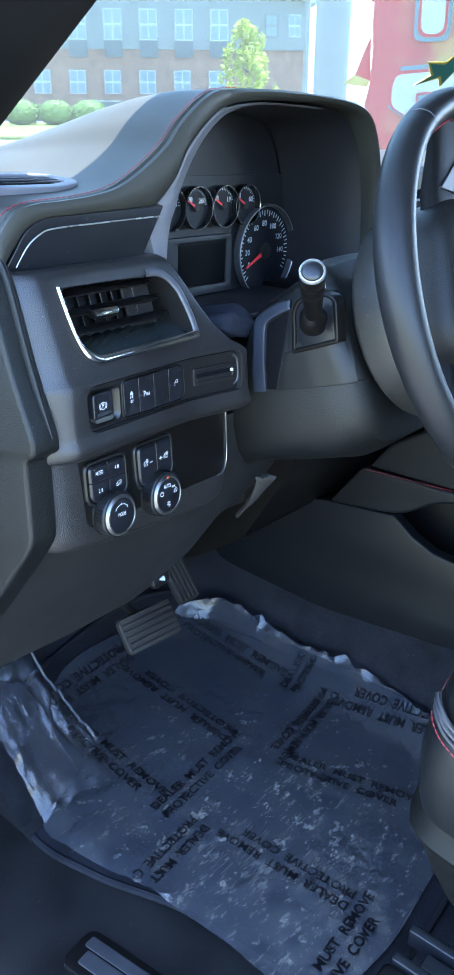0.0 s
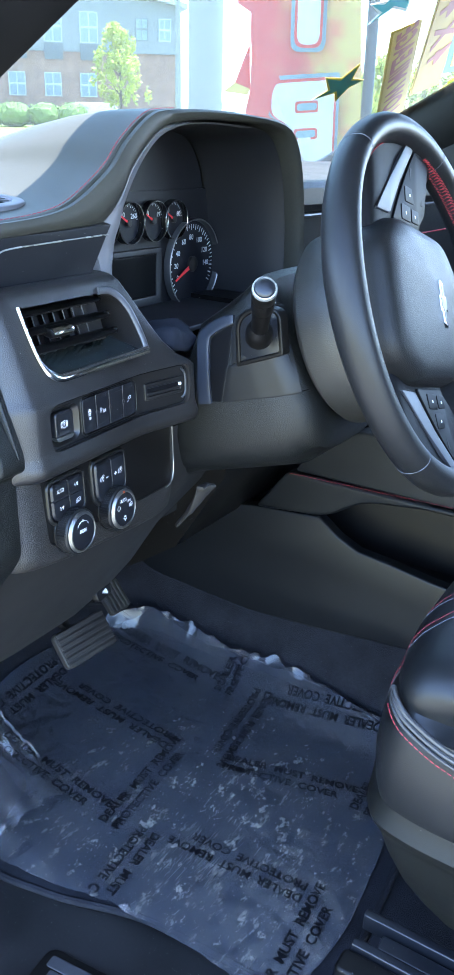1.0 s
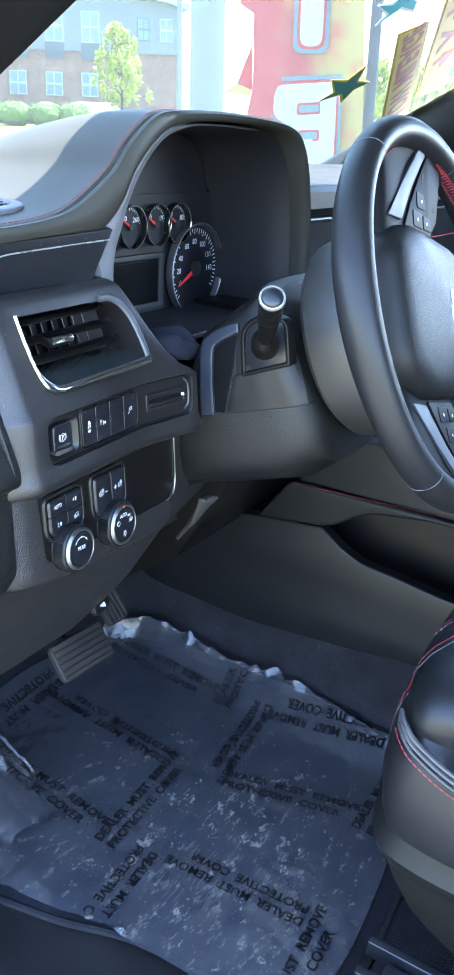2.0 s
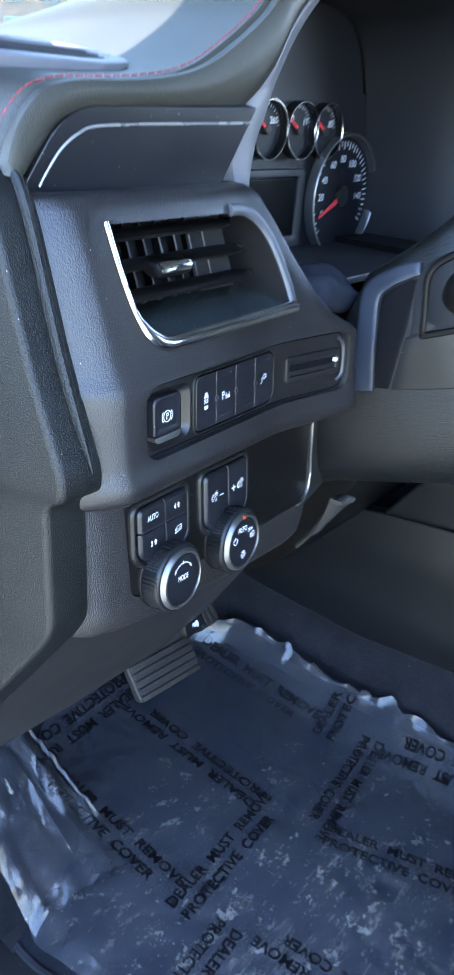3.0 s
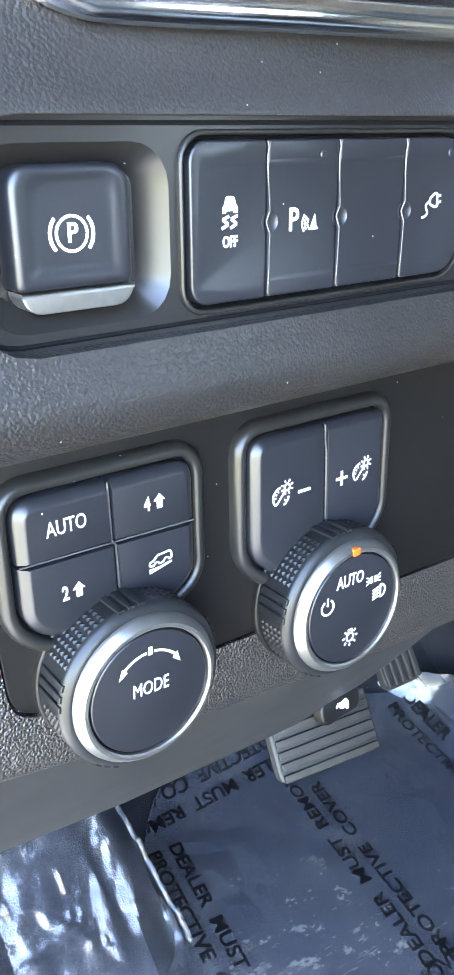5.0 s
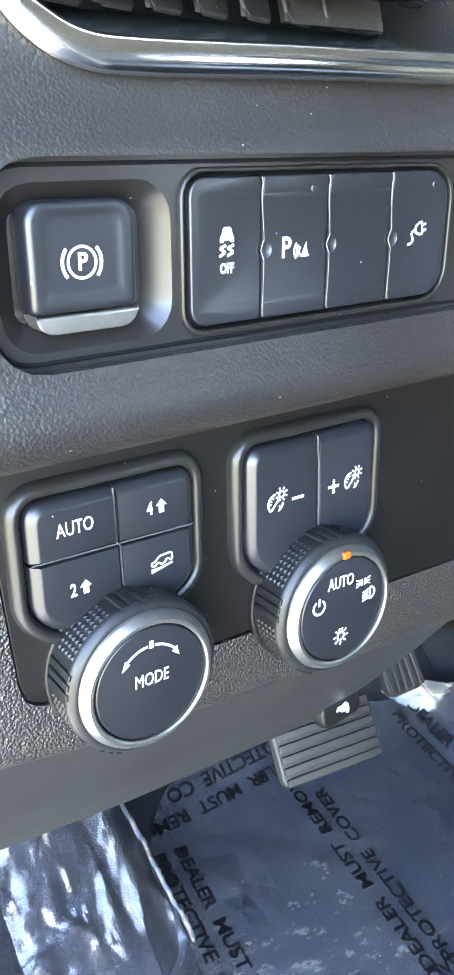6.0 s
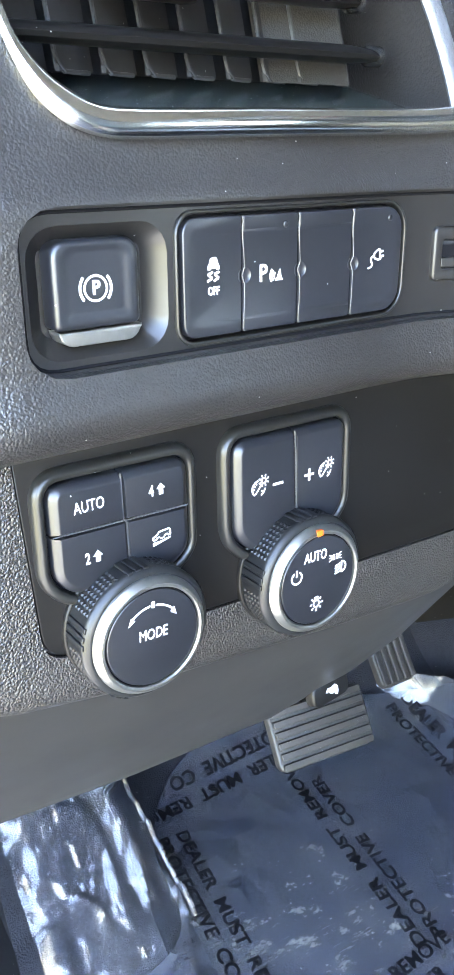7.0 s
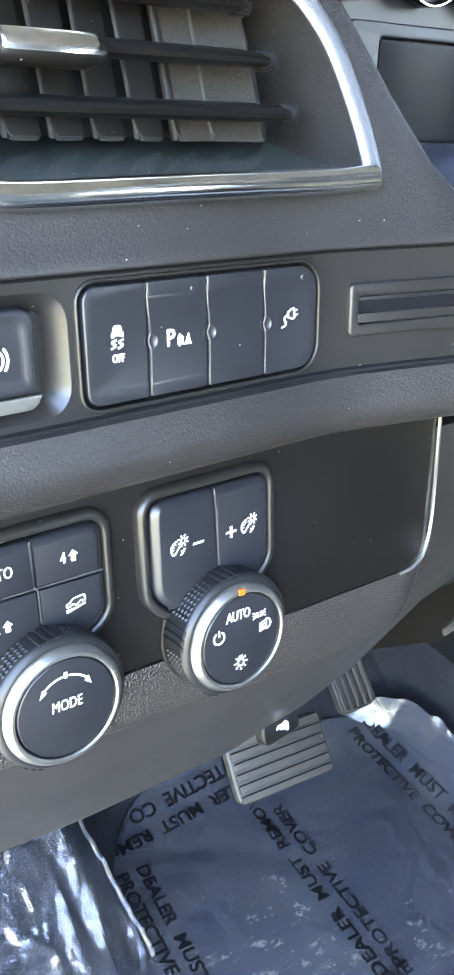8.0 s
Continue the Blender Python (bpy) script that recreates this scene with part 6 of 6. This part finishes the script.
loft(bm, secs)
tagged(part("pillar_left", bm, SPOKE), "black trimmed windscreen pillar", "pillar", kind="structure")
bm = bmesh.new()
secs = []
for k in range(-1, 7):
    p = Vector((2.05, 1.03, 1.475)).lerp(Vector((2.0, 0.25, 1.90)), k / 6)
    secs.append([p + Vector(q) for q in ((0, 0, 0), (0.02, 0.02, 0.0), (0.10, 0.03, -0.01), (0.12, -0.04, -0.09), (0.03, -0.055, -0.10), (-0.004, -0.035, -0.06), (-0.008, -0.012, -0.02))])
loft(bm, secs)
sail = prism(bmesh.new(), [(1.0, 1.38), (0.45, 1.70), (0.40, 1.38)], 0, 0.03, 0.004, Matrix(((0, 0, 1, 2.065), (1, 0, 0, 0), (0, 1, 0, 0), (0, 0, 0, 1))), 1.0)
tagged(part("quarter_trim", sail, DARK), "dark quarter trim at the far door", "panel", kind="structure")
tagged(part("pillar_right", bm, COLUMN, smooth=50), "dark trimmed far windscreen pillar", "pillar", kind="structure")
bm = bmesh.new()
loft(bm, [[(x, 0.63, 1.935 + k * 0.4), (x, 0.35, 1.945 + k), (x, -0.2, 1.97 + k), (x, -1.6, 1.96 + k), (x, -1.6, 2.0 + k), (x, -0.2, 2.01 + k), (x, 0.35, 1.985 + k), (x, 0.63, 1.965 + k * 0.4)] for x, k in ((0.38, -0.05), (0.6, 0), (1.2, 0.02), (1.8, 0), (2.05, -0.05))])
tagged(part("roof", bm, LINER), "black cloth roof lining", "roof", kind="structure")
tagged(part("cabin_rear", box(bmesh.new(), 0.25, -1.65, 0.5, 2.1, -1.6, 2.0, 0.01), LINER), "plain rear wall of the cabin", "wall", kind="structure")
bm = bmesh.new()
box(bm, 2.06, -1.6, 0.5, 2.12, 1.2, 1.42, 0.01)
tagged(part("door_far", bm, DARK), "dark far door trim", "door", kind="structure")
bm = bmesh.new()
box(bm, 0.26, 0.75, 0.50, 0.375, 1.25, 1.38, 0.02)
tagged(part("cowl_side", bm, DARK), "plain dark kick panel beside the dash", "panel", kind="structure")
bm = bmesh.new()
box(bm, 0.2, 1.03, 0.4, 2.12, 1.14, 1.425, 0.01)
tagged(part("bulkhead", bm, DARK), "dark bulkhead under the windscreen", "panel", kind="structure")
bm = bmesh.new()
loft(bm, [[(x, 1.14, 1.36), (x, 1.14, 1.40), (x, 1.9, 1.34), (x, 2.25, 1.25), (x, 2.3, 0.8), (x, 2.2, 0.6)] for x in (0.15, 0.3, 1.2, 2.0, 2.2)], closed=False)
tagged(part("bonnet", bm, PAINT), "white vehicle bonnet ahead of the windscreen", "bonnet", kind="structure")

# the open driver's door, swung out ahead of the eye
OPEN = Matrix.Translation((0.24, 0.93, 0)) @ Matrix.Rotation(radians(163), 4, "Z")
bm = bmesh.new()
loft(bm, [[OPEN @ Vector((x, y, z)) for y, z in ((-0.05, 0.52), (0.07, 0.50), (0.09, 0.60), (0.075, 0.95), (0.10, 1.02), (0.075, 1.10), (0.06, 1.36), (-0.03, 1.38))] for x in (0.0, 0.04, 0.5, 1.02, 1.06)])
tagged(part("door_open", bm, DARK), "dark inner trim of the opened driver door", "door", kind="structure")

# ---------------------------------------------------------------- outside
def out_place(az, d, z=0.0, turn=None):
    """A pose on the ground outside, az degrees right of the nose; its local y points away from the vehicle."""
    a = radians(az)
    return GROUND @ Matrix.Translation((d * math.sin(a), d * math.cos(a), z)) @ Matrix.Rotation(radians(-az if turn is None else -turn), 4, "Z")


ASPHALT = material("pale_concrete", (0.21, 0.205, 0.19), 0.85, grain=0.002, scale=80, vary=0.25, big=0.6)
LAWN = material("lawn", (0.20, 0.25, 0.05), 0.9, grain=0.01, scale=30, vary=0.4, big=2)
VERGE = material("dry_verge_grass", (0.27, 0.26, 0.14), 0.9, grain=0.01, scale=30, vary=0.35, big=2)
SIDING = material("blue_grey_siding", (0.225, 0.245, 0.245), 0.6, vary=0.12, big=0.5)
BRICK = material("brown_brick_face", (0.31, 0.19, 0.13), 0.8, grain=0.01, scale=8, vary=0.3, big=1.5)
FRAME = material("white_window_frame", (0.42, 0.47, 0.48), 0.5, vary=0.05)
SPANDREL = material("grey_panel", (0.13, 0.15, 0.155), 0.6, vary=0.1, big=2)
# pale cyan base paints the sky's reflection into the window glass
PANE = material("sky_toned_pane", (0.22, 0.30, 0.33), 0.1, vary=0.1)
LEAF = material("leaves", (0.40, 0.44, 0.05), 0.6, vary=0.45, big=3)
SHRUB = material("shrub_leaves", (0.12, 0.19, 0.035), 0.7, vary=0.4, big=3)
BARK = material("bark", (0.10, 0.07, 0.05), 0.9, grain=0.01, scale=30)
STEEL = material("galvanised_steel", (0.27, 0.285, 0.28), 0.5, metal=0.4, vary=0.1, big=2)

bm = bmesh.new()
bmesh.ops.create_grid(bm, x_segments=8, y_segments=8, size=600)
tagged(part("ground", bm, ASPHALT, m=GROUND), "pale sunlit paved lot", "ground", kind="structure")
bm = bmesh.new()
prism(bm, round_poly([(-60, 0), (80, 0), (80, 19), (-60, 19)], 3), 0, 0.12, 0.05, unit=1.0)
tagged(part("lawn_strip", bm, LAWN, m=out_place(46, 37)), "mown green lawn beyond the lot", "lawn", kind="structure")

bm = bmesh.new()
prism(bm, round_poly([(-40, -25), (-2.2, -25), (-2.2, 9), (-40, 9)], 2), 0, 0.10, 0.04, unit=1.0)
tagged(part("lawn_verge", bm, VERGE, m=GROUND), "sunlit dry grass verge beside the lot", "lawn", kind="structure")

house = thing("commercial_building", "two-storey building, blue-grey siding over brown brick", "building", out_place(46, 66))
part("upper_wall", box(bmesh.new(), -45, 0, 4.5, 10.2, 14, 9.0, 0.02), SIDING, house)
part("lower_wall", box(bmesh.new(), -45, 0.15, -1, 10.2, 14, 4.5, 0.02), BRICK, house, "brown brick lower storey")
bm = bmesh.new()
loft(bm, [[(-45.5, y, z), (2, y, z), (10.8, y, z - 2.0), (10.8, y, z - 2.3), (2, y, z - 0.35), (-45.5, y, z - 0.35)] for y, z in ((-0.6, 9.6), (14.5, 9.6))])
part("roof", bm, FRAME, house)
def house_window(x, zc, w, h, frame_mat):
    """A four-paned window proud of the wall."""
    win = part("window", box(bmesh.new(), x - w / 2, -0.06, zc - h / 2, x + w / 2, 0.1, zc + h / 2, 0.02), frame_mat, house)
    for sx in (-1, 1):
        for sz in (-1, 1):
            cx, cz = x + sx * w * 0.235, zc + sz * h / 4
            part("pane", box(bmesh.new(), cx - w * 0.2, -0.075, cz - h / 4 + 0.07, cx + w * 0.2, 0.0, cz + h / 4 - 0.07, 0), PANE, win)


for i in range(8):
    x = 4.1 - 2.42 * i
    house_window(x, 6.0, 1.25, 1.9, FRAME)
    part("spandrel", box(bmesh.new(), x - 0.62, -0.05, 4.0, x + 0.62, 0.1, 5.0, 0.02), SPANDREL, house)
    house_window(x - 0.15, 2.45, 1.15, 1.5, FRAME)
for x in (7.7, 9.3):
    house_window(x, 6.0, 0.85, 1.4, FRAME if x > 9 else SPANDREL)


def clump(bm, c, r, n, size, rng):
    """Small leaves scattered through a rounded mass."""
    for _ in range(n):
        d = Vector((rng.gauss(0, 1), rng.gauss(0, 1), rng.gauss(0, 1))).normalized() * (rng.random() ** 0.4)
        p = Vector(c) + Vector((d.x * r[0], d.y * r[1], d.z * r[2]))
        a = Vector((rng.gauss(0, 1), rng.gauss(0, 1), rng.gauss(0, 1))).normalized()
        b = a.orthogonal().normalized()
        s = size * rng.uniform(0.6, 1.3)
        bm.faces.new([bm.verts.new(p + v) for v in (a * s, b * s * 0.5, -a * s, -b * s * 0.5)])


def tree(m, h, rng):
    t = thing("young_tree", "young tree with bright yellow-green leaves", "tree", m, "young trees along the street")
    bm = bmesh.new()
    tube(bm, [(0, 0, 0), (0.03, 0, h * 0.35), (0, 0.03, h * 0.7), (0.02, 0, h * 0.95)], [0.10, 0.08, 0.05, 0.02], 8)
    for k in range(9):
        a = k * 2.4
        z = h * (0.28 + 0.065 * k)
        tube(bm, [(0, 0, z), (0.5 * math.cos(a), 0.5 * math.sin(a), z + 0.5), (0.9 * math.cos(a), 0.9 * math.sin(a), z + 1.1)], [0.035, 0.025, 0.01], 6)
    part("trunk", bm, BARK, t)
    bm = bmesh.new()
    for k in range(70):
        a, z = rng.uniform(0, 6.28), h * rng.uniform(0.22, 1.0) ** 0.9
        r = 1.7 * math.sin(min(1, (z / h)) * 2.4 + 0.45) * rng.uniform(0.15, 1)
        side = 0.25 if math.cos(a) < 0 else -0.2
        clump(bm, (r * math.cos(a), r * math.sin(a), z + side), (0.22, 0.22, 0.5), 34, 0.14, rng)
    part("crown", bm, LEAF, t, smooth=0)


rng = random.Random(11)
tree(out_place(51.3, 55, 0), 5.2, rng)
for az, far, tall in ((65.2, 50, 3.3), (67.3, 53, 3.6), (69.6, 50, 3.2), (72.0, 52, 3.5), (74.4, 50, 3.3)):
    tree(out_place(az, far, 0), tall, rng)
for k, (az, w) in enumerate(((37.6, 1.0), (39.6, 1.0), (41.6, 1.0), (44.9, 1.05), (46.7, 0.95), (48.4, 0.95), (35.5, 1.0))):
    s = thing("shrub", "clipped rounded green shrub on the lawn", "shrub", out_place(az, 52, 0.1), "row of shrubs")
    bm = bmesh.new()
    bmesh.ops.create_icosphere(bm, subdivisions=3, radius=0.85, matrix=Matrix.Translation((0, 0, 0.62)) @ Matrix.Diagonal((1.1 * w, 1.1, 0.75, 1)))
    for v in bm.verts:
        v.co += v.co.normalized() * 0.12 * noise.noise(v.co * 4 + Vector((k, 0, 0)))
    part("shrub_core", bm, SHRUB, s, smooth=0)
    bm = bmesh.new()
    clump(bm, (0, 0, 0.62), (1.05 * w, 1.05, 0.74), 900, 0.085, rng)
    part("leaves", bm, SHRUB, s, smooth=0)


def car(m, color, name, label, h=1.75, length=4.8):
    c = thing(name, label, "car", m)
    paint = material(name + "_paint", color, 0.25, coat=0.6, vary=0.03)
    L = length / 2
    secs = []
    for y, k in ((-0.9, 0.93), (-0.7, 1), (0.7, 1), (0.9, 0.93)):
        pts = [(-L, 0.35), (-L, 0.85), (-L + 0.25, 0.98), (-L + 1.1, 1.05), (-L + 1.75, h - 0.08), (-L + 2.2, h), (L - 0.7, h - 0.02), (L - 0.25, h - 0.35), (L - 0.05, 0.95), (L, 0.4), (L - 0.2, 0.3), (-L + 0.2, 0.3)]
        secs.append([(x * (0.96 + 0.04 * k), y, 0.3 + (z - 0.3) * k) for x, z in pts])
    part("body", loft(bmesh.new(), secs), paint, c)
    for x0, x1 in ((-L + 1.55, -L + 2.35), (-L + 2.45, -L + 3.3), (-L + 3.4, L - 0.5)):
        for sy in (-1, 1):
            part("side_window", plate([(x0 + 0.05 - (0.3 if x0 < -L + 1.6 else 0), 1.08), (x1, 1.08), (x1, h - 0.15), (x0 + 0.15, h - 0.15)], -0.02, 0.02, 0, Matrix.Translation((0, 0.86 * sy, 0)) @ Matrix.Rotation(radians(90), 4, "X"), 1.0), PANE, c)
    part("windscreen", loft(bmesh.new(), [[(-L + 1.14, y, 1.1), (-L + 1.72, y, h - 0.12), (-L + 1.70, y, h - 0.1), (-L + 1.10, y, 1.12)] for y in (-0.72, 0.72)]), PANE, c)
    for x in (-L + 0.95, L - 1.0):
        for sy in (-1, 1):
            wb = bmesh.new()
            tube(wb, [(x, sy * 0.72, 0.34), (x, sy * 0.92, 0.34)], 0.34, 24)
            w = part("wheel", wb, RUBBER, c)
            wb = bmesh.new()
            tube(wb, [(x, sy * 0.86, 0.34), (x, sy * 0.93, 0.34)], 0.2, 20)
            part("hub", wb, SILVER, w)
    return c


car(out_place(49.0, 60, -0.35, 40), (0.72, 0.73, 0.74), "white_suv", "parked white sport utility vehicle")
car(out_place(45.2, 61, -0.35, 60), (0.06, 0.07, 0.09), "dark_sedan", "parked dark blue-grey saloon car", 1.5)
car(out_place(56.5, 58, -0.3, 60), (0.7, 0.7, 0.7), "white_sedan", "parked white saloon car", 1.5)
car(out_place(42.0, 61, -0.35, 50), (0.10, 0.12, 0.13), "grey_suv", "parked grey sport utility vehicle", 1.7)

pylon = thing("sign_pylon", "broad pale steel sign pylon", "sign post", out_place(56.4, 15))
part("pylon_post", tube(bmesh.new(), [(0, 0, -0.3), (0, 0, 8)], 0.27, 32), STEEL, pylon)
mast = thing("lamp_post", "slim pale street lamp post", "street lamp", out_place(54.8, 40))
part("mast", tube(bmesh.new(), [(0, 0, -0.3), (0, 0, 9)], [0.14, 0.09], 12), STEEL, mast)
part("mast_base", tube(bmesh.new(), [(0, 0, -0.3), (0, 0, 0.9)], 0.25, 12), STEEL, mast)

# printed banner beside the vehicle
def plain(name, color, rough=0.6):
    return material(name, color, rough, vary=0.06, big=6)


BAN = [plain("banner_red", (0.50, 0.055, 0.045)), plain("banner_yellow", (0.55, 0.42, 0.12)), plain("banner_orange", (0.58, 0.24, 0.13)), plain("banner_white", (0.5, 0.51, 0.52)), plain("banner_grey", (0.16, 0.25, 0.28))]
PRINTED = material("banner_print", (0.6, 0.2, 0.1), 0.6)
pn, pl = PRINTED.node_tree.nodes, PRINTED.node_tree.links
tc, cut, cloud, add, ramp = (pn.new(k) for k in ("ShaderNodeTexCoord", "ShaderNodeSeparateXYZ", "ShaderNodeTexNoise", "ShaderNodeMath", "ShaderNodeValToRGB"))
cloud.inputs["Scale"].default_value, cloud.inputs["Detail"].default_value = 5.0, 2
add.operation = "MULTIPLY_ADD"
add.inputs[1].default_value = 0.9
pl.new(tc.outputs["Object"], cut.inputs[0])
pl.new(tc.outputs["Object"], cloud.inputs["Vector"])
pl.new(cut.outputs[0], add.inputs[0])
pl.new(cloud.outputs["Fac"], add.inputs[2])
pl.new(add.outputs[0], ramp.inputs[0])
for place, tone in ((0.30, (0.50, 0.07, 0.055)), (0.46, (0.50, 0.13, 0.075)), (0.56, (0.52, 0.23, 0.09)), (0.70, (0.50, 0.36, 0.11))):
    stop = ramp.color_ramp.elements.new(place)
    stop.color = (*tone, 1)
ramp.color_ramp.elements.remove(ramp.color_ramp.elements[0])
ramp.color_ramp.elements.remove(ramp.color_ramp.elements[-1])
pl.new(ramp.outputs[0], pn["Principled BSDF"].inputs["Base Color"])
BD = 6.0
ban = thing("advertising_banner", "red and yellow printed advertising banner on a dark pole", "banner", out_place(62.3, BD))


def ban_x(az):
    return BD * math.tan(radians(az - 62.3))


def sway(x, z):
    return 0.03 * math.sin(x * 7 + z * 1.3) + 0.02 * math.sin(x * 17 - z * 4)


def cloth_patch(name, outline, mat, lift, parent=ban):
    bm = prism(bmesh.new(), outline, 0, 0.006, 0, unit=1.0)
    bmesh.ops.subdivide_edges(bm, edges=bm.edges, cuts=2, use_grid_fill=True)
    for v in bm.verts:
        x, z, d = v.co
        v.co = (x, sway(x, z) - lift - d, z)
    return part(name, bm, mat, parent, smooth=60)


cloth_patch("cloth", [(-0.44, 3.2), (-0.44, 2.19), (-0.355, 2.14), (-0.356, 2.04), (-0.344, 1.90), (-0.349, 1.71), (-0.373, 1.58), (-0.31, 1.3), (-0.28, 0.9), (0.36, 0.9), (0.36, 1.55), (0.31, 2.2), (0.28, 3.2)], PRINTED, 0.0)
RIMS = ((0.0, 0.026, 4), (0.016, 0.034, 0), (0.028, 0.042, 3))
for grow, lift, tone in RIMS:
    x0, x1, low = -0.126 + grow * 1.4, 0.110 - grow * 1.4, 1.93 + grow * 1.4
    cloth_patch("letter_layer", round_poly([(x0, 3.2), (x0 + 0.02, low), (x1, low), (x1 - 0.016, 3.2)], (0, 0.06, 0.06, 0)), BAN[tone], lift)
    x0, x1, top = -0.245 + grow * 1.3, 0.232 - grow * 1.1, 1.822 - grow * 1.5
    cloth_patch("letter_layer", round_poly([(x0, 1.68), (x0 + 0.02, top - 0.03), (x1 - 0.02, top), (x1, 0.95), (-0.06 + grow, 0.95), (-0.10 + grow, 1.50), (x0, 1.57)], (0.03, 0.12, 0.02, 0, 0, 0.08, 0.05)), BAN[tone], lift)
for zc in (1.62, 1.46):
    for grow, lift, tone in ((0.0, 0.050, 0), (0.013, 0.058, 4)):
        cloth_patch("letter_bar", round_poly([(-0.058 + grow, zc - 0.038 + grow), (0.094 - grow, zc - 0.028 + grow), (0.092 - grow, zc + 0.040 - grow), (-0.06 + grow, zc + 0.030 - grow)], 0.02), BAN[tone], lift)
cloth_patch("pennant", [(-0.358, 1.973), (-0.40, 1.87), (-0.445, 1.751), (-0.349, 1.717)], BAN[0], -0.03)
cloth_patch("pennant", [(-0.445, 1.751), (-0.519, 1.699), (-0.364, 1.681), (-0.349, 1.717)], BAN[1], -0.02)
part("side_pole", tube(bmesh.new(), [(ban_x(66.15), 0, 0), (ban_x(65.95), 0, 3.6)], 0.035, 12), plain("dark_pole", (0.06, 0.07, 0.08)), ban)
part("foot", tube(bmesh.new(), [(ban_x(66.15) - 0.3, 0, 0.02), (ban_x(66.15) + 0.3, 0, 0.02)], 0.03, 8), STEEL, ban)

# ---------------------------------------------------------------- windscreen and stickers on it
GLASS = bpy.data.materials.new("windscreen_glass")
GLASS.use_nodes = True
n, l = GLASS.node_tree.nodes, GLASS.node_tree.links
n.remove(n["Principled BSDF"])
clear, gloss, mixs = n.new("ShaderNodeBsdfTransparent"), n.new("ShaderNodeBsdfGlossy"), n.new("ShaderNodeMixShader")
clear.inputs[0].default_value = (0.52, 0.57, 0.55, 1)
gloss.inputs["Roughness"].default_value = 0.02
mixs.inputs[0].default_value = 0.05
dust, film_mix = n.new("ShaderNodeBsdfTranslucent"), n.new("ShaderNodeMixShader")
dust.inputs[0].default_value = (0.8, 0.85, 0.85, 1)
film_mix.inputs[0].default_value = 0.012
l.new(clear.outputs[0], mixs.inputs[1])
l.new(gloss.outputs[0], mixs.inputs[2])
l.new(mixs.outputs[0], film_mix.inputs[1])
l.new(dust.outputs[0], film_mix.inputs[2])
l.new(film_mix.outputs[0], n["Material Output"].inputs[0])
WS = Matrix(((1, 0, 0, 1.7), (0, -0.644, -0.765, 1.05), (0, 0.765, -0.644, 1.42), (0, 0, 0, 1)))
bm = bmesh.new()
prism(bm, [(-1.33, -0.02), (0.62, -0.02), (0.60, 0.72), (-1.40, 0.72)], -0.006, -0.003, unit=1.0, m=WS)
screen_ob = tagged(part("windscreen", bm, GLASS), "clear laminated windscreen glass", "windscreen", kind="structure")
screen_ob.visible_shadow = False
INKY = plain("sticker_yellow", (0.33, 0.245, 0.012), 0.4)
MAROON = plain("sticker_maroon", (0.17, 0.02, 0.015), 0.4)
TEAL = plain("sticker_teal", (0.02, 0.30, 0.36), 0.4)
GREEN = plain("sticker_green", (0.02, 0.10, 0.08), 0.4)
PALEB = plain("sticker_pale_edge", (0.55, 0.62, 0.62), 0.4)


def sticker(name, label, outline, edge, fill, inset):
    t = thing(name, label, "sticker", WS)
    o = list(outline)
    if area(o) < 0:
        o.reverse()
    part("border", plate(o, -0.0025, -0.0012, 0, None, 1.0), edge, t)
    part("field", plate(offset(o, inset), -0.0012, -0.0004, 0, None, 1.0), fill, t)
    return t


sticker("star_sticker", "green jagged star sticker with yellow edge on the windscreen", [(-0.023, 0.199), (0.012, 0.226), (-0.036, 0.252), (0.031, 0.258), (0.062, 0.298), (0.080, 0.262), (0.136, 0.264), (0.093, 0.239), (0.083, 0.203), (0.050, 0.222)], INKY, GREEN, 0.006)
sticker("star_sticker", "teal jagged star sticker with pale edge on the windscreen", [(-0.03, 0.375), (-0.02, 0.40), (-0.08, 0.41), (-0.03, 0.425), (0.0, 0.47), (0.06, 0.445), (0.08, 0.422), (0.015, 0.418)], PALEB, TEAL, 0.006)
low = sticker("price_sticker", "yellow windscreen sticker reading low mileage, seen from behind", [(0.088, 0.375), (0.180, 0.420), (0.490, 0.198), (0.350, 0.180)], INKY, INKY, 0.006)
part("lettering", words("LOW MILEAGE", 0.060, MAROON, 0.002, True), MAROON, low, m=Matrix.Translation((0.275, 0.292, 0.0002)) @ Matrix.Rotation(radians(-37), 4, "Z") @ Matrix.Diagonal((0.86, 1.35, 1, 1)))
four = sticker("price_sticker", "yellow windscreen sticker reading four by four, seen from behind", [(0.10, 0.53), (0.22, 0.56), (0.56, 0.293), (0.44, 0.245)], INKY, INKY, 0.006)
part("lettering", words("4 X 4", 0.10, MAROON, 0.003, True), MAROON, four, m=Matrix.Translation((0.335, 0.41, 0.0002)) @ Matrix.Rotation(radians(-37), 4, "Z"))
sticker("price_sticker", "teal and yellow windscreen sticker", [(0.37, 0.43), (0.47, 0.46), (0.62, 0.34), (0.53, 0.32)], TEAL, INKY, 0.02)
